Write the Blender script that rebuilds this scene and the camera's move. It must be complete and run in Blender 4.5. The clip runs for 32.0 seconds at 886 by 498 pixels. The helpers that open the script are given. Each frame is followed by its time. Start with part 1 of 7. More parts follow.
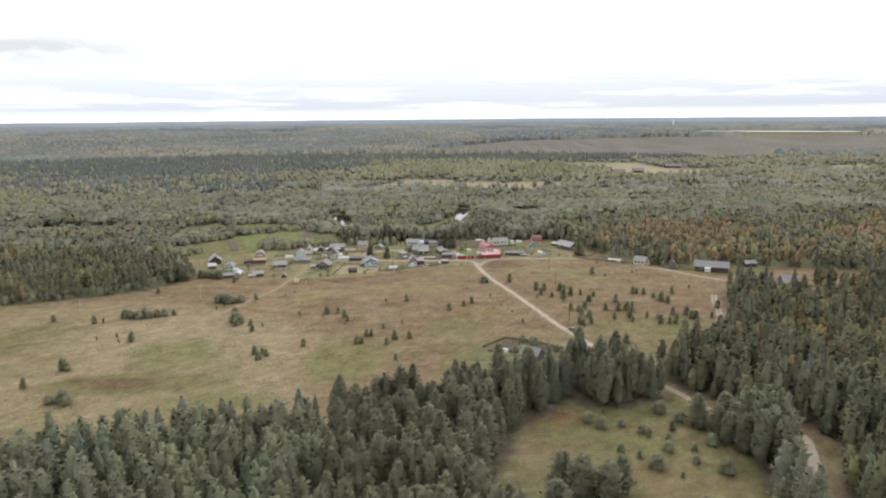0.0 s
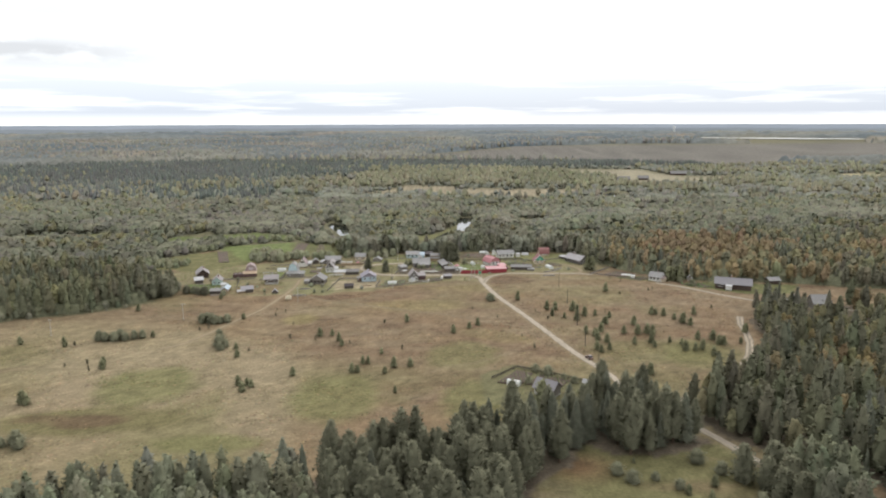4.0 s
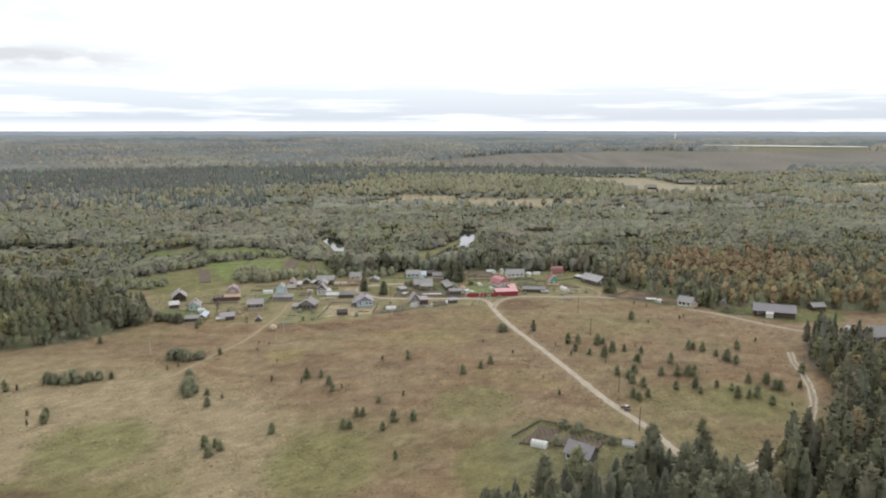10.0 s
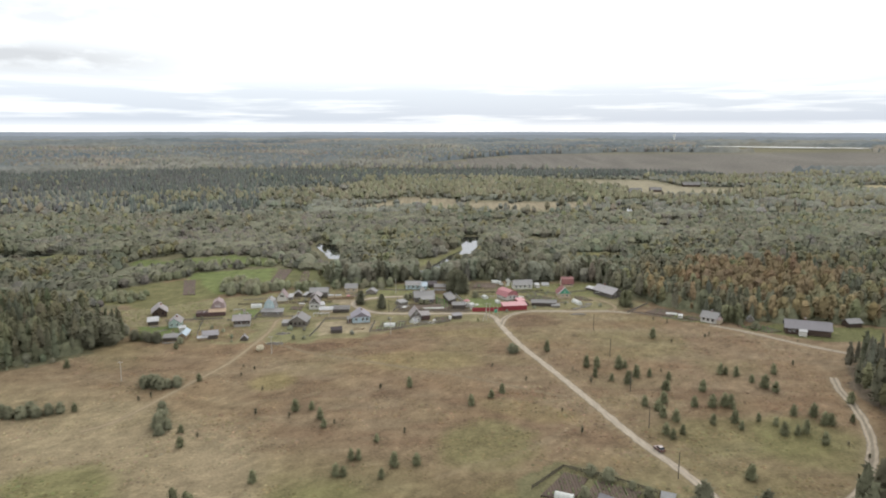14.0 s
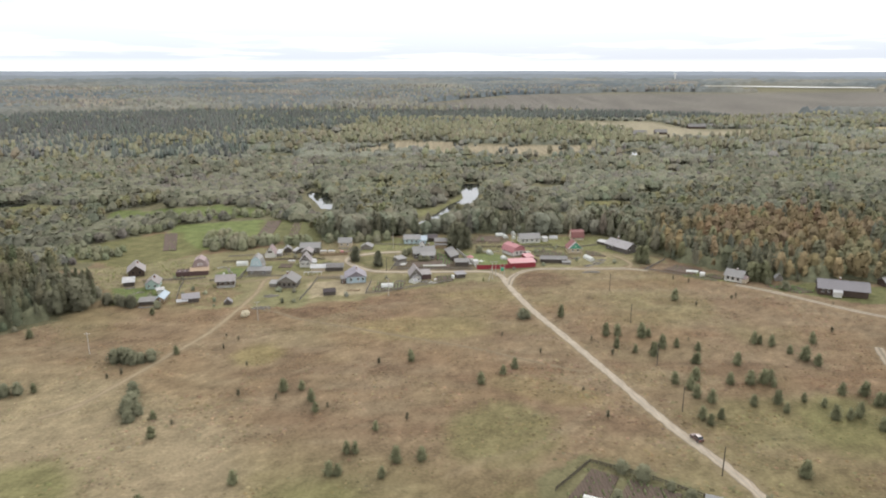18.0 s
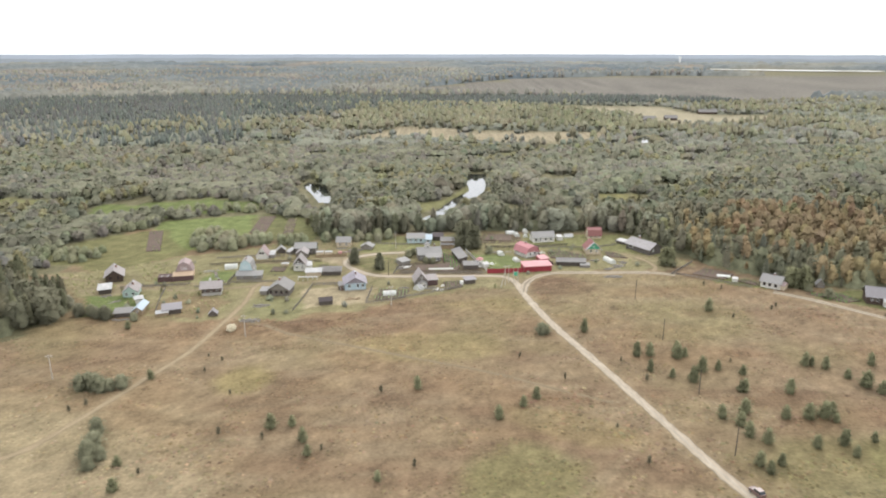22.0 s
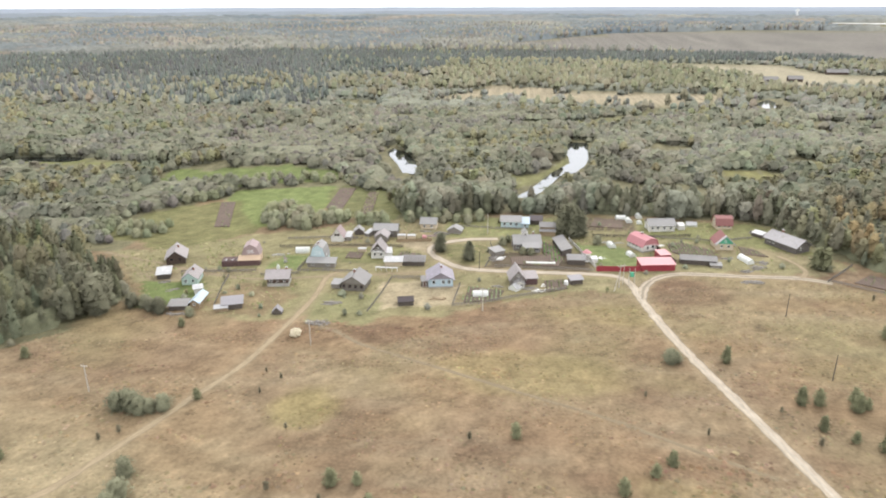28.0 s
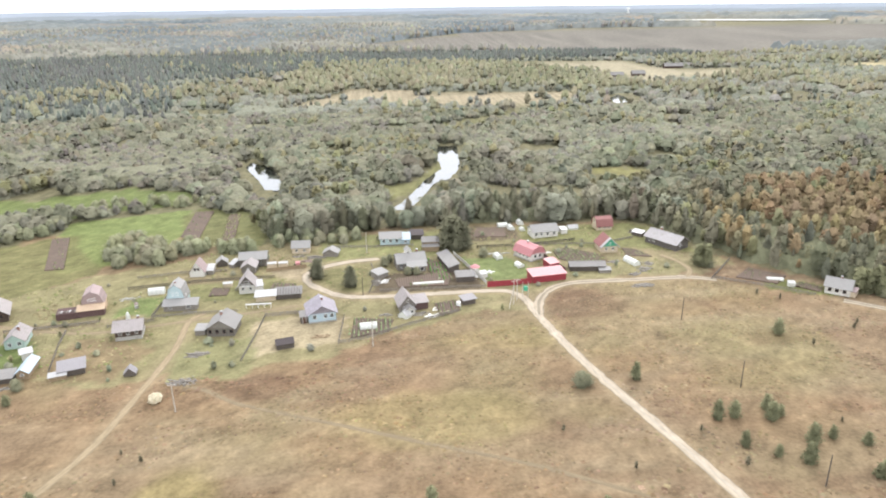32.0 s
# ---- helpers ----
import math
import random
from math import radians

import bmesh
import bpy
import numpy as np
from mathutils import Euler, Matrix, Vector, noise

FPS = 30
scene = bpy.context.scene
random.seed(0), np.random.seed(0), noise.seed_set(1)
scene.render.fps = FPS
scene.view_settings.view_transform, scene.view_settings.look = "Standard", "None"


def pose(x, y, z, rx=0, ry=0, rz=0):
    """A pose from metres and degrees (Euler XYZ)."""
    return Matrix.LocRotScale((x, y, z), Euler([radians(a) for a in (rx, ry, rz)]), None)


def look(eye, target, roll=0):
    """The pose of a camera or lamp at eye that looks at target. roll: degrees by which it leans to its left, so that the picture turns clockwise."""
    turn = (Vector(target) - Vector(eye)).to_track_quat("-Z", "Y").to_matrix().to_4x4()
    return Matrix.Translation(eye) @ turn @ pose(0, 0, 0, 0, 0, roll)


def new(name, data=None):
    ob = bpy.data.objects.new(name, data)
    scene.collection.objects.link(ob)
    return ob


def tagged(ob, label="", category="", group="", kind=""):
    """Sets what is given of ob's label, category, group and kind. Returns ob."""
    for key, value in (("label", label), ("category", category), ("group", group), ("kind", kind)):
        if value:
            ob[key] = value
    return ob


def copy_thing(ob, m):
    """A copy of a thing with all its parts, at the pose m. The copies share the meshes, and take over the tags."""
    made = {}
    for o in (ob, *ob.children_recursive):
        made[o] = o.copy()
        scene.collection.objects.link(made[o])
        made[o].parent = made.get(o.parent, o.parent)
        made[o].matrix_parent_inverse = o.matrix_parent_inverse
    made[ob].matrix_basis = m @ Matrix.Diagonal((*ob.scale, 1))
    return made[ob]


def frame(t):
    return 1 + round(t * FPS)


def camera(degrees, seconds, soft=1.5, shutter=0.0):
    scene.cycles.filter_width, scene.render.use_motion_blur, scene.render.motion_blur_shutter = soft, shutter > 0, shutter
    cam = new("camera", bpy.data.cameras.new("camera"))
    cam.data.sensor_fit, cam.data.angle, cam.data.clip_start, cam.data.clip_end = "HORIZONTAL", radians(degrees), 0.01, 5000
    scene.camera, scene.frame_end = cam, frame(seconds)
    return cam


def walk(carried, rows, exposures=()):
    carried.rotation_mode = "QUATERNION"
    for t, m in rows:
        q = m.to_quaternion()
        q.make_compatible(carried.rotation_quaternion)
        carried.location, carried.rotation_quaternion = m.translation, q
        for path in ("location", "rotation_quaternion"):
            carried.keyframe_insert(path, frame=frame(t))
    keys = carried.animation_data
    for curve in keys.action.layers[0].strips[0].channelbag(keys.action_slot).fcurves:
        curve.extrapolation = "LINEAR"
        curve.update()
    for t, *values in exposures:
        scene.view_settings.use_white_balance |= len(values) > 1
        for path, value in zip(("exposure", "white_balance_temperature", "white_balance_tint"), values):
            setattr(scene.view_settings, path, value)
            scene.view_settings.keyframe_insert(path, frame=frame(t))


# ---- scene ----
cam = camera(65.77, 32.0, soft=2.0)
PATH = [
    (0, pose(0.43, -4.65, 89.96, 79.006, 0.472, -0.092)),
    (0.5, pose(0.17, -1.41, 90.02, 79.002, 0.368, -0.098)),
    (1, pose(-0.11, 1.84, 90.08, 79.047, 0.333, -0.125)),
    (1.5, pose(-0.39, 5.14, 90.14, 79.097, 0.298, -0.113)),
    (2, pose(-0.68, 8.48, 90.19, 79.169, 0.191, -0.125)),
    (2.5, pose(-1.00, 11.87, 90.23, 79.224, 0.212, -0.134)),
    (3, pose(-1.32, 15.28, 90.26, 79.296, 0.142, -0.134)),
    (3.5, pose(-1.66, 18.72, 90.28, 79.344, 0.146, -0.167)),
    (5.5, pose(-2.98, 32.66, 90.18, 79.593, 0.104, -0.214)),
    (6, pose(-3.30, 36.19, 90.14, 79.637, 0.064, -0.221)),
    (6.5, pose(-3.59, 39.72, 90.12, 79.674, 0.086, -0.242)),
    (7, pose(-3.90, 43.25, 90.08, 79.728, 0.038, -0.249)),
    (7.5, pose(-4.20, 46.80, 90.07, 79.773, 0.039, -0.266)),
    (8, pose(-4.51, 50.29, 90.06, 79.820, 0.049, -0.305)),
    (8.5, pose(-4.83, 53.79, 90.07, 79.844, 0.041, -0.320)),
    (9, pose(-5.15, 57.25, 90.08, 79.877, 0.037, -0.346)),
    (9.5, pose(-5.47, 60.72, 90.11, 79.911, 0.015, -0.365)),
    (10, pose(-5.78, 64.19, 90.12, 79.932, -0.008, -0.377)),
    (10.5, pose(-6.12, 67.67, 90.13, 79.945, -0.020, -0.389)),
    (11, pose(-6.44, 71.20, 90.12, 79.958, -0.096, -0.402)),
    (11.5, pose(-6.76, 74.77, 90.11, 79.959, -0.129, -0.417)),
    (12, pose(-7.10, 78.35, 90.10, 79.991, -0.123, -0.465)),
    (12.5, pose(-7.42, 81.94, 90.07, 79.984, -0.123, -0.497)),
    (13, pose(-7.75, 85.54, 90.05, 79.994, -0.115, -0.522)),
    (13.5, pose(-8.09, 89.17, 90.02, 80.012, -0.058, -0.567)),
    (15.5, pose(-9.60, 103.65, 89.78, 79.995, -0.095, -0.758)),
    (16, pose(-9.99, 107.23, 89.77, 78.716, -0.068, -0.824)),
    (16.5, pose(-10.36, 110.82, 89.78, 75.952, -0.093, -0.900)),
    (17, pose(-10.73, 114.41, 89.83, 75.152, -0.052, -0.973)),
    (17.5, pose(-11.08, 118.00, 89.88, 75.139, -0.041, -1.025)),
    (18, pose(-11.39, 121.56, 89.94, 75.135, -0.029, -1.072)),
    (18.5, pose(-11.68, 125.11, 89.99, 75.118, -0.021, -1.085)),
    (19, pose(-11.94, 128.64, 90.02, 74.994, -0.003, -1.135)),
    (19.5, pose(-12.18, 132.12, 90.06, 74.690, -0.005, -1.177)),
    (20, pose(-12.44, 135.63, 90.08, 74.019, -0.005, -1.213)),
    (20.5, pose(-12.70, 139.15, 90.12, 73.839, -0.043, -1.248)),
    (21, pose(-13.01, 142.71, 90.14, 73.824, -0.020, -1.287)),
    (21.5, pose(-13.37, 146.33, 90.17, 73.834, -0.023, -1.341)),
    (22, pose(-13.74, 150.01, 90.17, 73.818, -0.025, -1.022)),
    (22.5, pose(-14.12, 153.72, 90.14, 73.814, -0.072, -0.268)),
    (23, pose(-14.48, 157.46, 90.11, 73.792, -0.074, 0.588)),
    (23.5, pose(-14.84, 161.18, 90.04, 73.776, -0.229, 5.361)),
    (24, pose(-15.16, 164.84, 89.96, 73.788, -0.273, 6.555)),
    (24.5, pose(-15.52, 168.44, 89.88, 73.804, -0.266, 6.521)),
    (26.5, pose(-17.39, 182.54, 89.57, 73.227, -0.016, 6.382)),
    (27, pose(-17.99, 186.06, 89.52, 71.907, 0.019, 6.324)),
    (27.5, pose(-18.63, 189.61, 89.50, 70.678, 0.119, 6.291)),
    (28, pose(-19.31, 193.13, 89.48, 70.264, 0.142, 6.259)),
    (28.5, pose(-20.03, 196.58, 89.48, 70.240, 0.175, 6.229)),
    (29, pose(-20.74, 199.94, 89.48, 70.278, 0.203, 6.201)),
    (29.5, pose(-21.42, 203.13, 89.51, 70.334, 0.240, 6.185)),
    (30, pose(-22.09, 206.04, 89.52, 70.439, 0.282, 6.152)),
    (30.5, pose(-22.76, 208.60, 89.54, 70.522, 0.332, 5.757)),
    (31, pose(-23.45, 210.80, 89.56, 70.487, 0.572, -0.509)),
    (31.5, pose(-24.19, 212.71, 89.57, 70.382, 0.699, -3.425)),
    (32, pose(-24.95, 214.48, 89.58, 70.257, 0.679, -5.712)),
]
walk(cam, PATH, exposures=[(0, 0.48, 6400, 9), (9, 0.42, 6350, 8), (13, 0.37, 6350, 8), (16, 0.36, 6350, 8), (18, 0.58, 6400, 9), (20, 0.8, 6400, 9), (24.5, 0.93, 6400, 9), (27, 0.87, 6400, 9), (28, 1.13, 6350, 10), (32, 1.33, 6280, 10)])

# ---- sky and light: a bright, even overcast ----
SUN_EL, SUN_AZ = radians(38), radians(20)
world = bpy.data.worlds.new("overcast_sky")
scene.world = world
world.use_nodes = True
wn, wl = world.node_tree.nodes, world.node_tree.links
wn.clear()


def wnode(kind, **values):
    n = wn.new(kind)
    for key, value in values.items():
        n.inputs[key].default_value = value
    return n


w_out = wn.new("ShaderNodeOutputWorld")
w_bg = wnode("ShaderNodeBackground", Strength=1.0)
w_sky = wn.new("ShaderNodeTexSky")
w_sky.sky_type, w_sky.sun_disc, w_sky.sun_elevation, w_sky.sun_rotation = "NISHITA", False, SUN_EL, SUN_AZ
w_dim = wn.new("ShaderNodeMixRGB")
w_dim.blend_type, w_dim.inputs[0].default_value, w_dim.inputs[2].default_value = "MULTIPLY", 1.0, (0.1, 0.1, 0.1, 1)
wl.new(w_sky.outputs[0], w_dim.inputs[1])
w_co = wn.new("ShaderNodeTexCoord")
w_sep = wn.new("ShaderNodeSeparateXYZ")
wl.new(w_co.outputs["Generated"], w_sep.inputs[0])


def w_streaks(stretch, scale, low, high):
    """Torn, flat cloud: 1 where it is thick."""
    m = wn.new("ShaderNodeMapping")
    m.inputs["Scale"].default_value = stretch
    wl.new(w_co.outputs["Generated"], m.inputs[0])
    n = wnode("ShaderNodeTexNoise", Scale=scale, Detail=5.0, Roughness=0.55)
    wl.new(m.outputs[0], n.inputs["Vector"])
    r = wn.new("ShaderNodeMapRange")
    r.inputs["From Min"].default_value, r.inputs["From Max"].default_value = low, high
    wl.new(n.outputs[0], r.inputs["Value"])
    return r.outputs[0]


def w_times(a, b):
    n = wn.new("ShaderNodeMath")
    n.operation = "MULTIPLY"
    for k, v in enumerate((a, b)):
        if isinstance(v, float):
            n.inputs[k].default_value = v
        else:
            wl.new(v, n.inputs[k])
    return n.outputs[0]


w_band = wn.new("ShaderNodeValToRGB")  # a bluish bank of cloud low over the horizon
for p, c in ((0.0, 0.3), (0.012, 1.0), (0.05, 0.75), (0.085, 0.0)):
    e = w_band.color_ramp.elements.new(p)
    e.color = (c, c, c, 1)
w_band.color_ramp.elements[-1].color = (0, 0, 0, 1)
wl.new(w_sep.outputs["Z"], w_band.inputs[0])
w_side = wn.new("ShaderNodeMapRange")
w_side.inputs["From Min"].default_value, w_side.inputs["From Max"].default_value = -0.5, 0.4
w_side.inputs["To Min"].default_value, w_side.inputs["To Max"].default_value = 0.85, 1.0
wl.new(w_sep.outputs["X"], w_side.inputs["Value"])
w_low = w_times(w_times(w_band.outputs[0], w_side.outputs[0]), w_streaks((1.5, 1.5, 22.0), 2.8, 0.28, 0.5))
w_cover = wn.new("ShaderNodeMixRGB")
w_cover.inputs[1].default_value, w_cover.inputs[2].default_value = (0.98, 0.985, 1.0, 1), (0.5, 0.55, 0.64, 1)
wl.new(w_low, w_cover.inputs[0])
for centre, reach, deep in (((-0.51, 0.855, 0.086), (3.3, 3.3, 34.0), 0.85), ((-0.48, 0.86, 0.138), (2.8, 2.8, 26.0), 0.5)):  # grey cloud scraps high in the west
    w_at = wn.new("ShaderNodeVectorMath")
    w_at.operation = "SUBTRACT"
    w_at.inputs[1].default_value = centre
    wl.new(w_co.outputs["Generated"], w_at.inputs[0])
    w_fit = wn.new("ShaderNodeVectorMath")
    w_fit.operation = "MULTIPLY"
    w_fit.inputs[1].default_value = reach
    wl.new(w_at.outputs[0], w_fit.inputs[0])
    w_len = wn.new("ShaderNodeVectorMath")
    w_len.operation = "LENGTH"
    wl.new(w_fit.outputs[0], w_len.inputs[0])
    w_in = wn.new("ShaderNodeMapRange")
    w_in.inputs["From Min"].default_value, w_in.inputs["From Max"].default_value = 1.0, 0.2
    wl.new(w_len.outputs["Value"], w_in.inputs["Value"])
    w_scrap = wn.new("ShaderNodeMixRGB")
    w_scrap.inputs[2].default_value = (0.52, 0.52, 0.54, 1)
    wl.new(w_times(w_times(w_in.outputs[0], w_streaks((2.2, 2.2, 7.0), 5.0, 0.22, 0.5)), deep), w_scrap.inputs[0])
    wl.new(w_cover.outputs[0], w_scrap.inputs[1])
    w_cover = w_scrap
w_mix = wn.new("ShaderNodeMixRGB")
w_mix.inputs[0].default_value = 0.93
wl.new(w_dim.outputs[0], w_mix.inputs[1])
wl.new(w_cover.outputs[0], w_mix.inputs[2])
wl.new(w_mix.outputs[0], w_bg.inputs[0])
wl.new(w_bg.outputs[0], w_out.inputs[0])

sun = new("sun", bpy.data.lights.new("sun", "SUN"))
sun.data.energy, sun.data.angle, sun.data.color = 0.9, radians(20), (1.0, 0.96, 0.9)
sun.matrix_world = look((0, 0, 400), (-math.sin(SUN_AZ) * 300, -math.cos(SUN_AZ) * 300, 400 - 300 * math.tan(SUN_EL)))


# ---- materials ----
def material(name, color, rough=0.85, vary=0.25, scale=1.5, metal=0.0, bump=0.0, attribute="", stripes=None, spec=0.3, stain=None, thin=0.0, deep=0.15):
    """A surface with colour that varies at two scales; attribute: its colour comes from that colour layer; stripes: (metres, depth, axis)."""
    m = bpy.data.materials.new(name)
    m.use_nodes = True
    n, l = m.node_tree.nodes, m.node_tree.links
    b = n["Principled BSDF"]
    b.inputs["Roughness"].default_value, b.inputs["Metallic"].default_value = rough, metal
    b.inputs["Specular IOR Level"].default_value = spec
    co = n.new("ShaderNodeTexCoord")
    fine, wide = n.new("ShaderNodeTexNoise"), n.new("ShaderNodeTexNoise")
    for t, s, d in ((fine, scale, 4.0), (wide, scale * 0.13, 3.0)):
        t.inputs["Scale"].default_value, t.inputs["Detail"].default_value = s, d
        l.new(co.outputs["Object"], t.inputs["Vector"])
    info = n.new("ShaderNodeObjectInfo")
    total = n.new("ShaderNodeMath")
    total.operation = "ADD"
    l.new(fine.outputs[0], total.inputs[0])
    l.new(wide.outputs[0], total.inputs[1])
    each = n.new("ShaderNodeMath")
    each.operation = "MULTIPLY_ADD"
    each.inputs[1].default_value = 0.35
    l.new(info.outputs["Random"], each.inputs[0])
    l.new(total.outputs[0], each.inputs[2])
    level = n.new("ShaderNodeMapRange")
    level.inputs["From Min"].default_value, level.inputs["From Max"].default_value = 0.6, 1.75
    level.inputs["To Min"].default_value, level.inputs["To Max"].default_value = 1 - vary, 1 + vary
    l.new(each.outputs[0], level.inputs["Value"])
    mul = n.new("ShaderNodeMixRGB")
    mul.blend_type, mul.inputs[0].default_value = "MULTIPLY", 1.0
    if attribute:
        at = n.new("ShaderNodeAttribute")
        at.attribute_name = attribute
        l.new(at.outputs["Color"], mul.inputs[1])
    else:
        mul.inputs[1].default_value = (*[0.85 * c for c in color], 1)
    l.new(level.outputs[0], mul.inputs[2])
    last = mul.outputs[0]
    if stain:
        spots = n.new("ShaderNodeTexNoise")
        spots.inputs["Scale"].default_value, spots.inputs["Detail"].default_value = scale * 0.5, 6.0
        l.new(co.outputs["Object"], spots.inputs["Vector"])
        edge = n.new("ShaderNodeMapRange")
        edge.inputs["From Min"].default_value, edge.inputs["From Max"].default_value = 0.52, 0.66
        l.new(spots.outputs[0], edge.inputs["Value"])
        mix = n.new("ShaderNodeMixRGB")
        mix.inputs[2].default_value = (*stain, 1)
        l.new(edge.outputs[0], mix.inputs[0])
        l.new(last, mix.inputs[1])
        last = mix.outputs[0]
    height = total.outputs[0]
    if stripes:
        wave = n.new("ShaderNodeTexWave")
        wave.wave_type, wave.bands_direction = "BANDS", stripes[2]
        wave.inputs["Scale"].default_value = 0.3142 / stripes[0]
        wave.inputs["Distortion"].default_value = 0.6
        l.new(co.outputs["Object"], wave.inputs["Vector"])
        dark = n.new("ShaderNodeMapRange")
        dark.inputs["To Min"].default_value = 1 - stripes[1]
        l.new(wave.outputs["Fac"], dark.inputs["Value"])
        seam = n.new("ShaderNodeMixRGB")
        seam.blend_type, seam.inputs[0].default_value = "MULTIPLY", 1.0
        l.new(last, seam.inputs[1])
        l.new(dark.outputs[0], seam.inputs[2])
        last, height = seam.outputs[0], wave.outputs["Fac"]
    l.new(last, b.inputs["Base Color"])
    if thin:  # light passes through leaves
        tr, ms = n.new("ShaderNodeBsdfTranslucent"), n.new("ShaderNodeMixShader")
        ms.inputs[0].default_value = thin
        l.new(last, tr.inputs["Color"])
        l.new(b.outputs[0], ms.inputs[1])
        l.new(tr.outputs[0], ms.inputs[2])
        l.new(ms.outputs[0], n["Material Output"].inputs["Surface"])
    if bump:
        bu = n.new("ShaderNodeBump")
        bu.inputs["Strength"].default_value, bu.inputs["Distance"].default_value = min(1.0, bump), deep
        l.new(height, bu.inputs["Height"])
        l.new(bu.outputs[0], b.inputs["Normal"])
    return m


GROUND = material("field_ground", (0.2, 0.16, 0.1), 0.95, 0.5, 1.1, bump=1.0, deep=0.2, attribute="tint", spec=0.1)
TRACK = material("sandy_track", (0.4, 0.33, 0.24), 0.95, 0.16, 1.2, bump=0.4, attribute="tint", spec=0.1)
LEAF = material("foliage", (0.08, 0.09, 0.05), 0.9, 0.5, 4.2, attribute="tint", spec=0.04, bump=0.5, deep=0.2)
BARK = material("pine_bark", (0.14, 0.095, 0.065), 0.9, 0.3, 2.0, bump=0.5)
# a matte pale colour stands in for sky reflected on a far lake
LAKE_SHEEN = material("bleached_bare_sand", (0.72, 0.71, 0.69), 0.9, 0.12, 0.02, spec=0.1)
WATER = material("river_water", (0.02, 0.022, 0.02), 0.06, 0.1, 0.3, spec=1.0)
WATER.node_tree.nodes["Principled BSDF"].inputs["IOR"].default_value = 2.3
GREY_LOG = material("weathered_grey_logs", (0.24, 0.215, 0.185), 0.9, 0.3, 1.5, stripes=(0.24, 0.45, "Z"))
DARK_LOG = material("dark_brown_logs", (0.115, 0.082, 0.066), 0.9, 0.3, 1.5, stripes=(0.24, 0.45, "Z"))
OLD_LOG = material("old_silvery_logs", (0.17, 0.152, 0.138), 0.9, 0.32, 1.5, stripes=(0.24, 0.45, "Z"))
PATCHED_ROOF = material("patched_pale_lilac_roof", (0.4, 0.375, 0.37), 0.7, 0.2, 1.0, bump=0.2, stripes=(0.5, 0.14, "X"), stain=(0.29, 0.265, 0.25))
GREY_BOARD = material("weathered_grey_boards", (0.3, 0.27, 0.235), 0.9, 0.3, 1.8, stripes=(0.18, 0.35, "X"))
DARK_BOARD = material("dark_weathered_boards", (0.14, 0.118, 0.1), 0.9, 0.3, 1.8, stripes=(0.18, 0.35, "X"))
ROSY_BOARD = material("pinkish_weathered_boards", (0.36, 0.27, 0.24), 0.9, 0.3, 1.8, stripes=(0.18, 0.3, "X"))
TAN_BOARD = material("tan_wooden_boards", (0.36, 0.27, 0.17), 0.85, 0.25, 1.5, stripes=(0.2, 0.3, "Z"))
WHITE_WALL = material("white_painted_boards", (0.72, 0.7, 0.65), 0.75, 0.1, 1.2, stripes=(0.2, 0.12, "Z"), stain=(0.5, 0.47, 0.41))
BLUE_WALL = material("pale_blue_painted_boards", (0.45, 0.56, 0.62), 0.75, 0.12, 1.2, stripes=(0.2, 0.15, "Z"), stain=(0.4, 0.5, 0.54))
SKY_WALL = material("light_blue_siding", (0.5, 0.62, 0.64), 0.7, 0.1, 1.2, stripes=(0.2, 0.12, "Z"))
TEAL_WALL = material("pale_teal_boards", (0.46, 0.58, 0.53), 0.75, 0.12, 1.2, stripes=(0.2, 0.15, "Z"))
ORANGE_WALL = material("orange_painted_boards", (0.58, 0.43, 0.3), 0.75, 0.14, 1.2, stripes=(0.2, 0.15, "Z"))
CREAM_WALL = material("cream_painted_boards", (0.62, 0.52, 0.38), 0.8, 0.12, 1.2, stripes=(0.2, 0.12, "Z"))
GREEN_WALL = material("green_painted_boards", (0.1, 0.42, 0.26), 0.75, 0.12, 1.2, stripes=(0.2, 0.15, "X"))
MAROON_WALL = material("maroon_stained_boards", (0.14, 0.085, 0.08), 0.8, 0.2, 1.2, stripes=(0.2, 0.3, "X"))
GREY_ROOF = material("grey_slate_sheet_roof", (0.265, 0.25, 0.238), 0.75, 0.2, 1.4, bump=0.2, stripes=(0.5, 0.14, "X"), stain=(0.23, 0.21, 0.2))
PALE_ROOF = material("pale_grey_slate_roof", (0.335, 0.32, 0.305), 0.7, 0.15, 1.4, bump=0.2, stripes=(0.5, 0.12, "X"), stain=(0.27, 0.26, 0.25))
LILAC_ROOF = material("lilac_grey_metal_roof", (0.29, 0.27, 0.278), 0.6, 0.12, 1.4, stripes=(0.5, 0.12, "X"))
WHITE_ROOF = material("pale_galvanised_roof", (0.46, 0.45, 0.44), 0.45, 0.1, 1.2, stripes=(0.4, 0.1, "X"), stain=(0.52, 0.5, 0.48))
VIOLET_ROOF = material("violet_grey_metal_roof", (0.29, 0.262, 0.292), 0.6, 0.14, 1.4, stripes=(0.5, 0.12, "X"), stain=(0.3, 0.27, 0.31))
ROSY_ROOF = material("pinkish_grey_sheet_roof", (0.345, 0.308, 0.298), 0.7, 0.16, 1.4, stripes=(0.5, 0.14, "X"), stain=(0.26, 0.235, 0.22))
DARK_ROOF = material("dark_felt_roof", (0.09, 0.075, 0.075), 0.9, 0.25, 1.4)
BLUE_ROOF = material("pale_blue_metal_roof", (0.42, 0.5, 0.56), 0.5, 0.12, 1.2, stripes=(0.4, 0.1, "X"))
PINK_ROOF = material("faded_pinkish_roof", (0.36, 0.275, 0.265), 0.7, 0.15, 1.2, stripes=(0.5, 0.12, "X"))
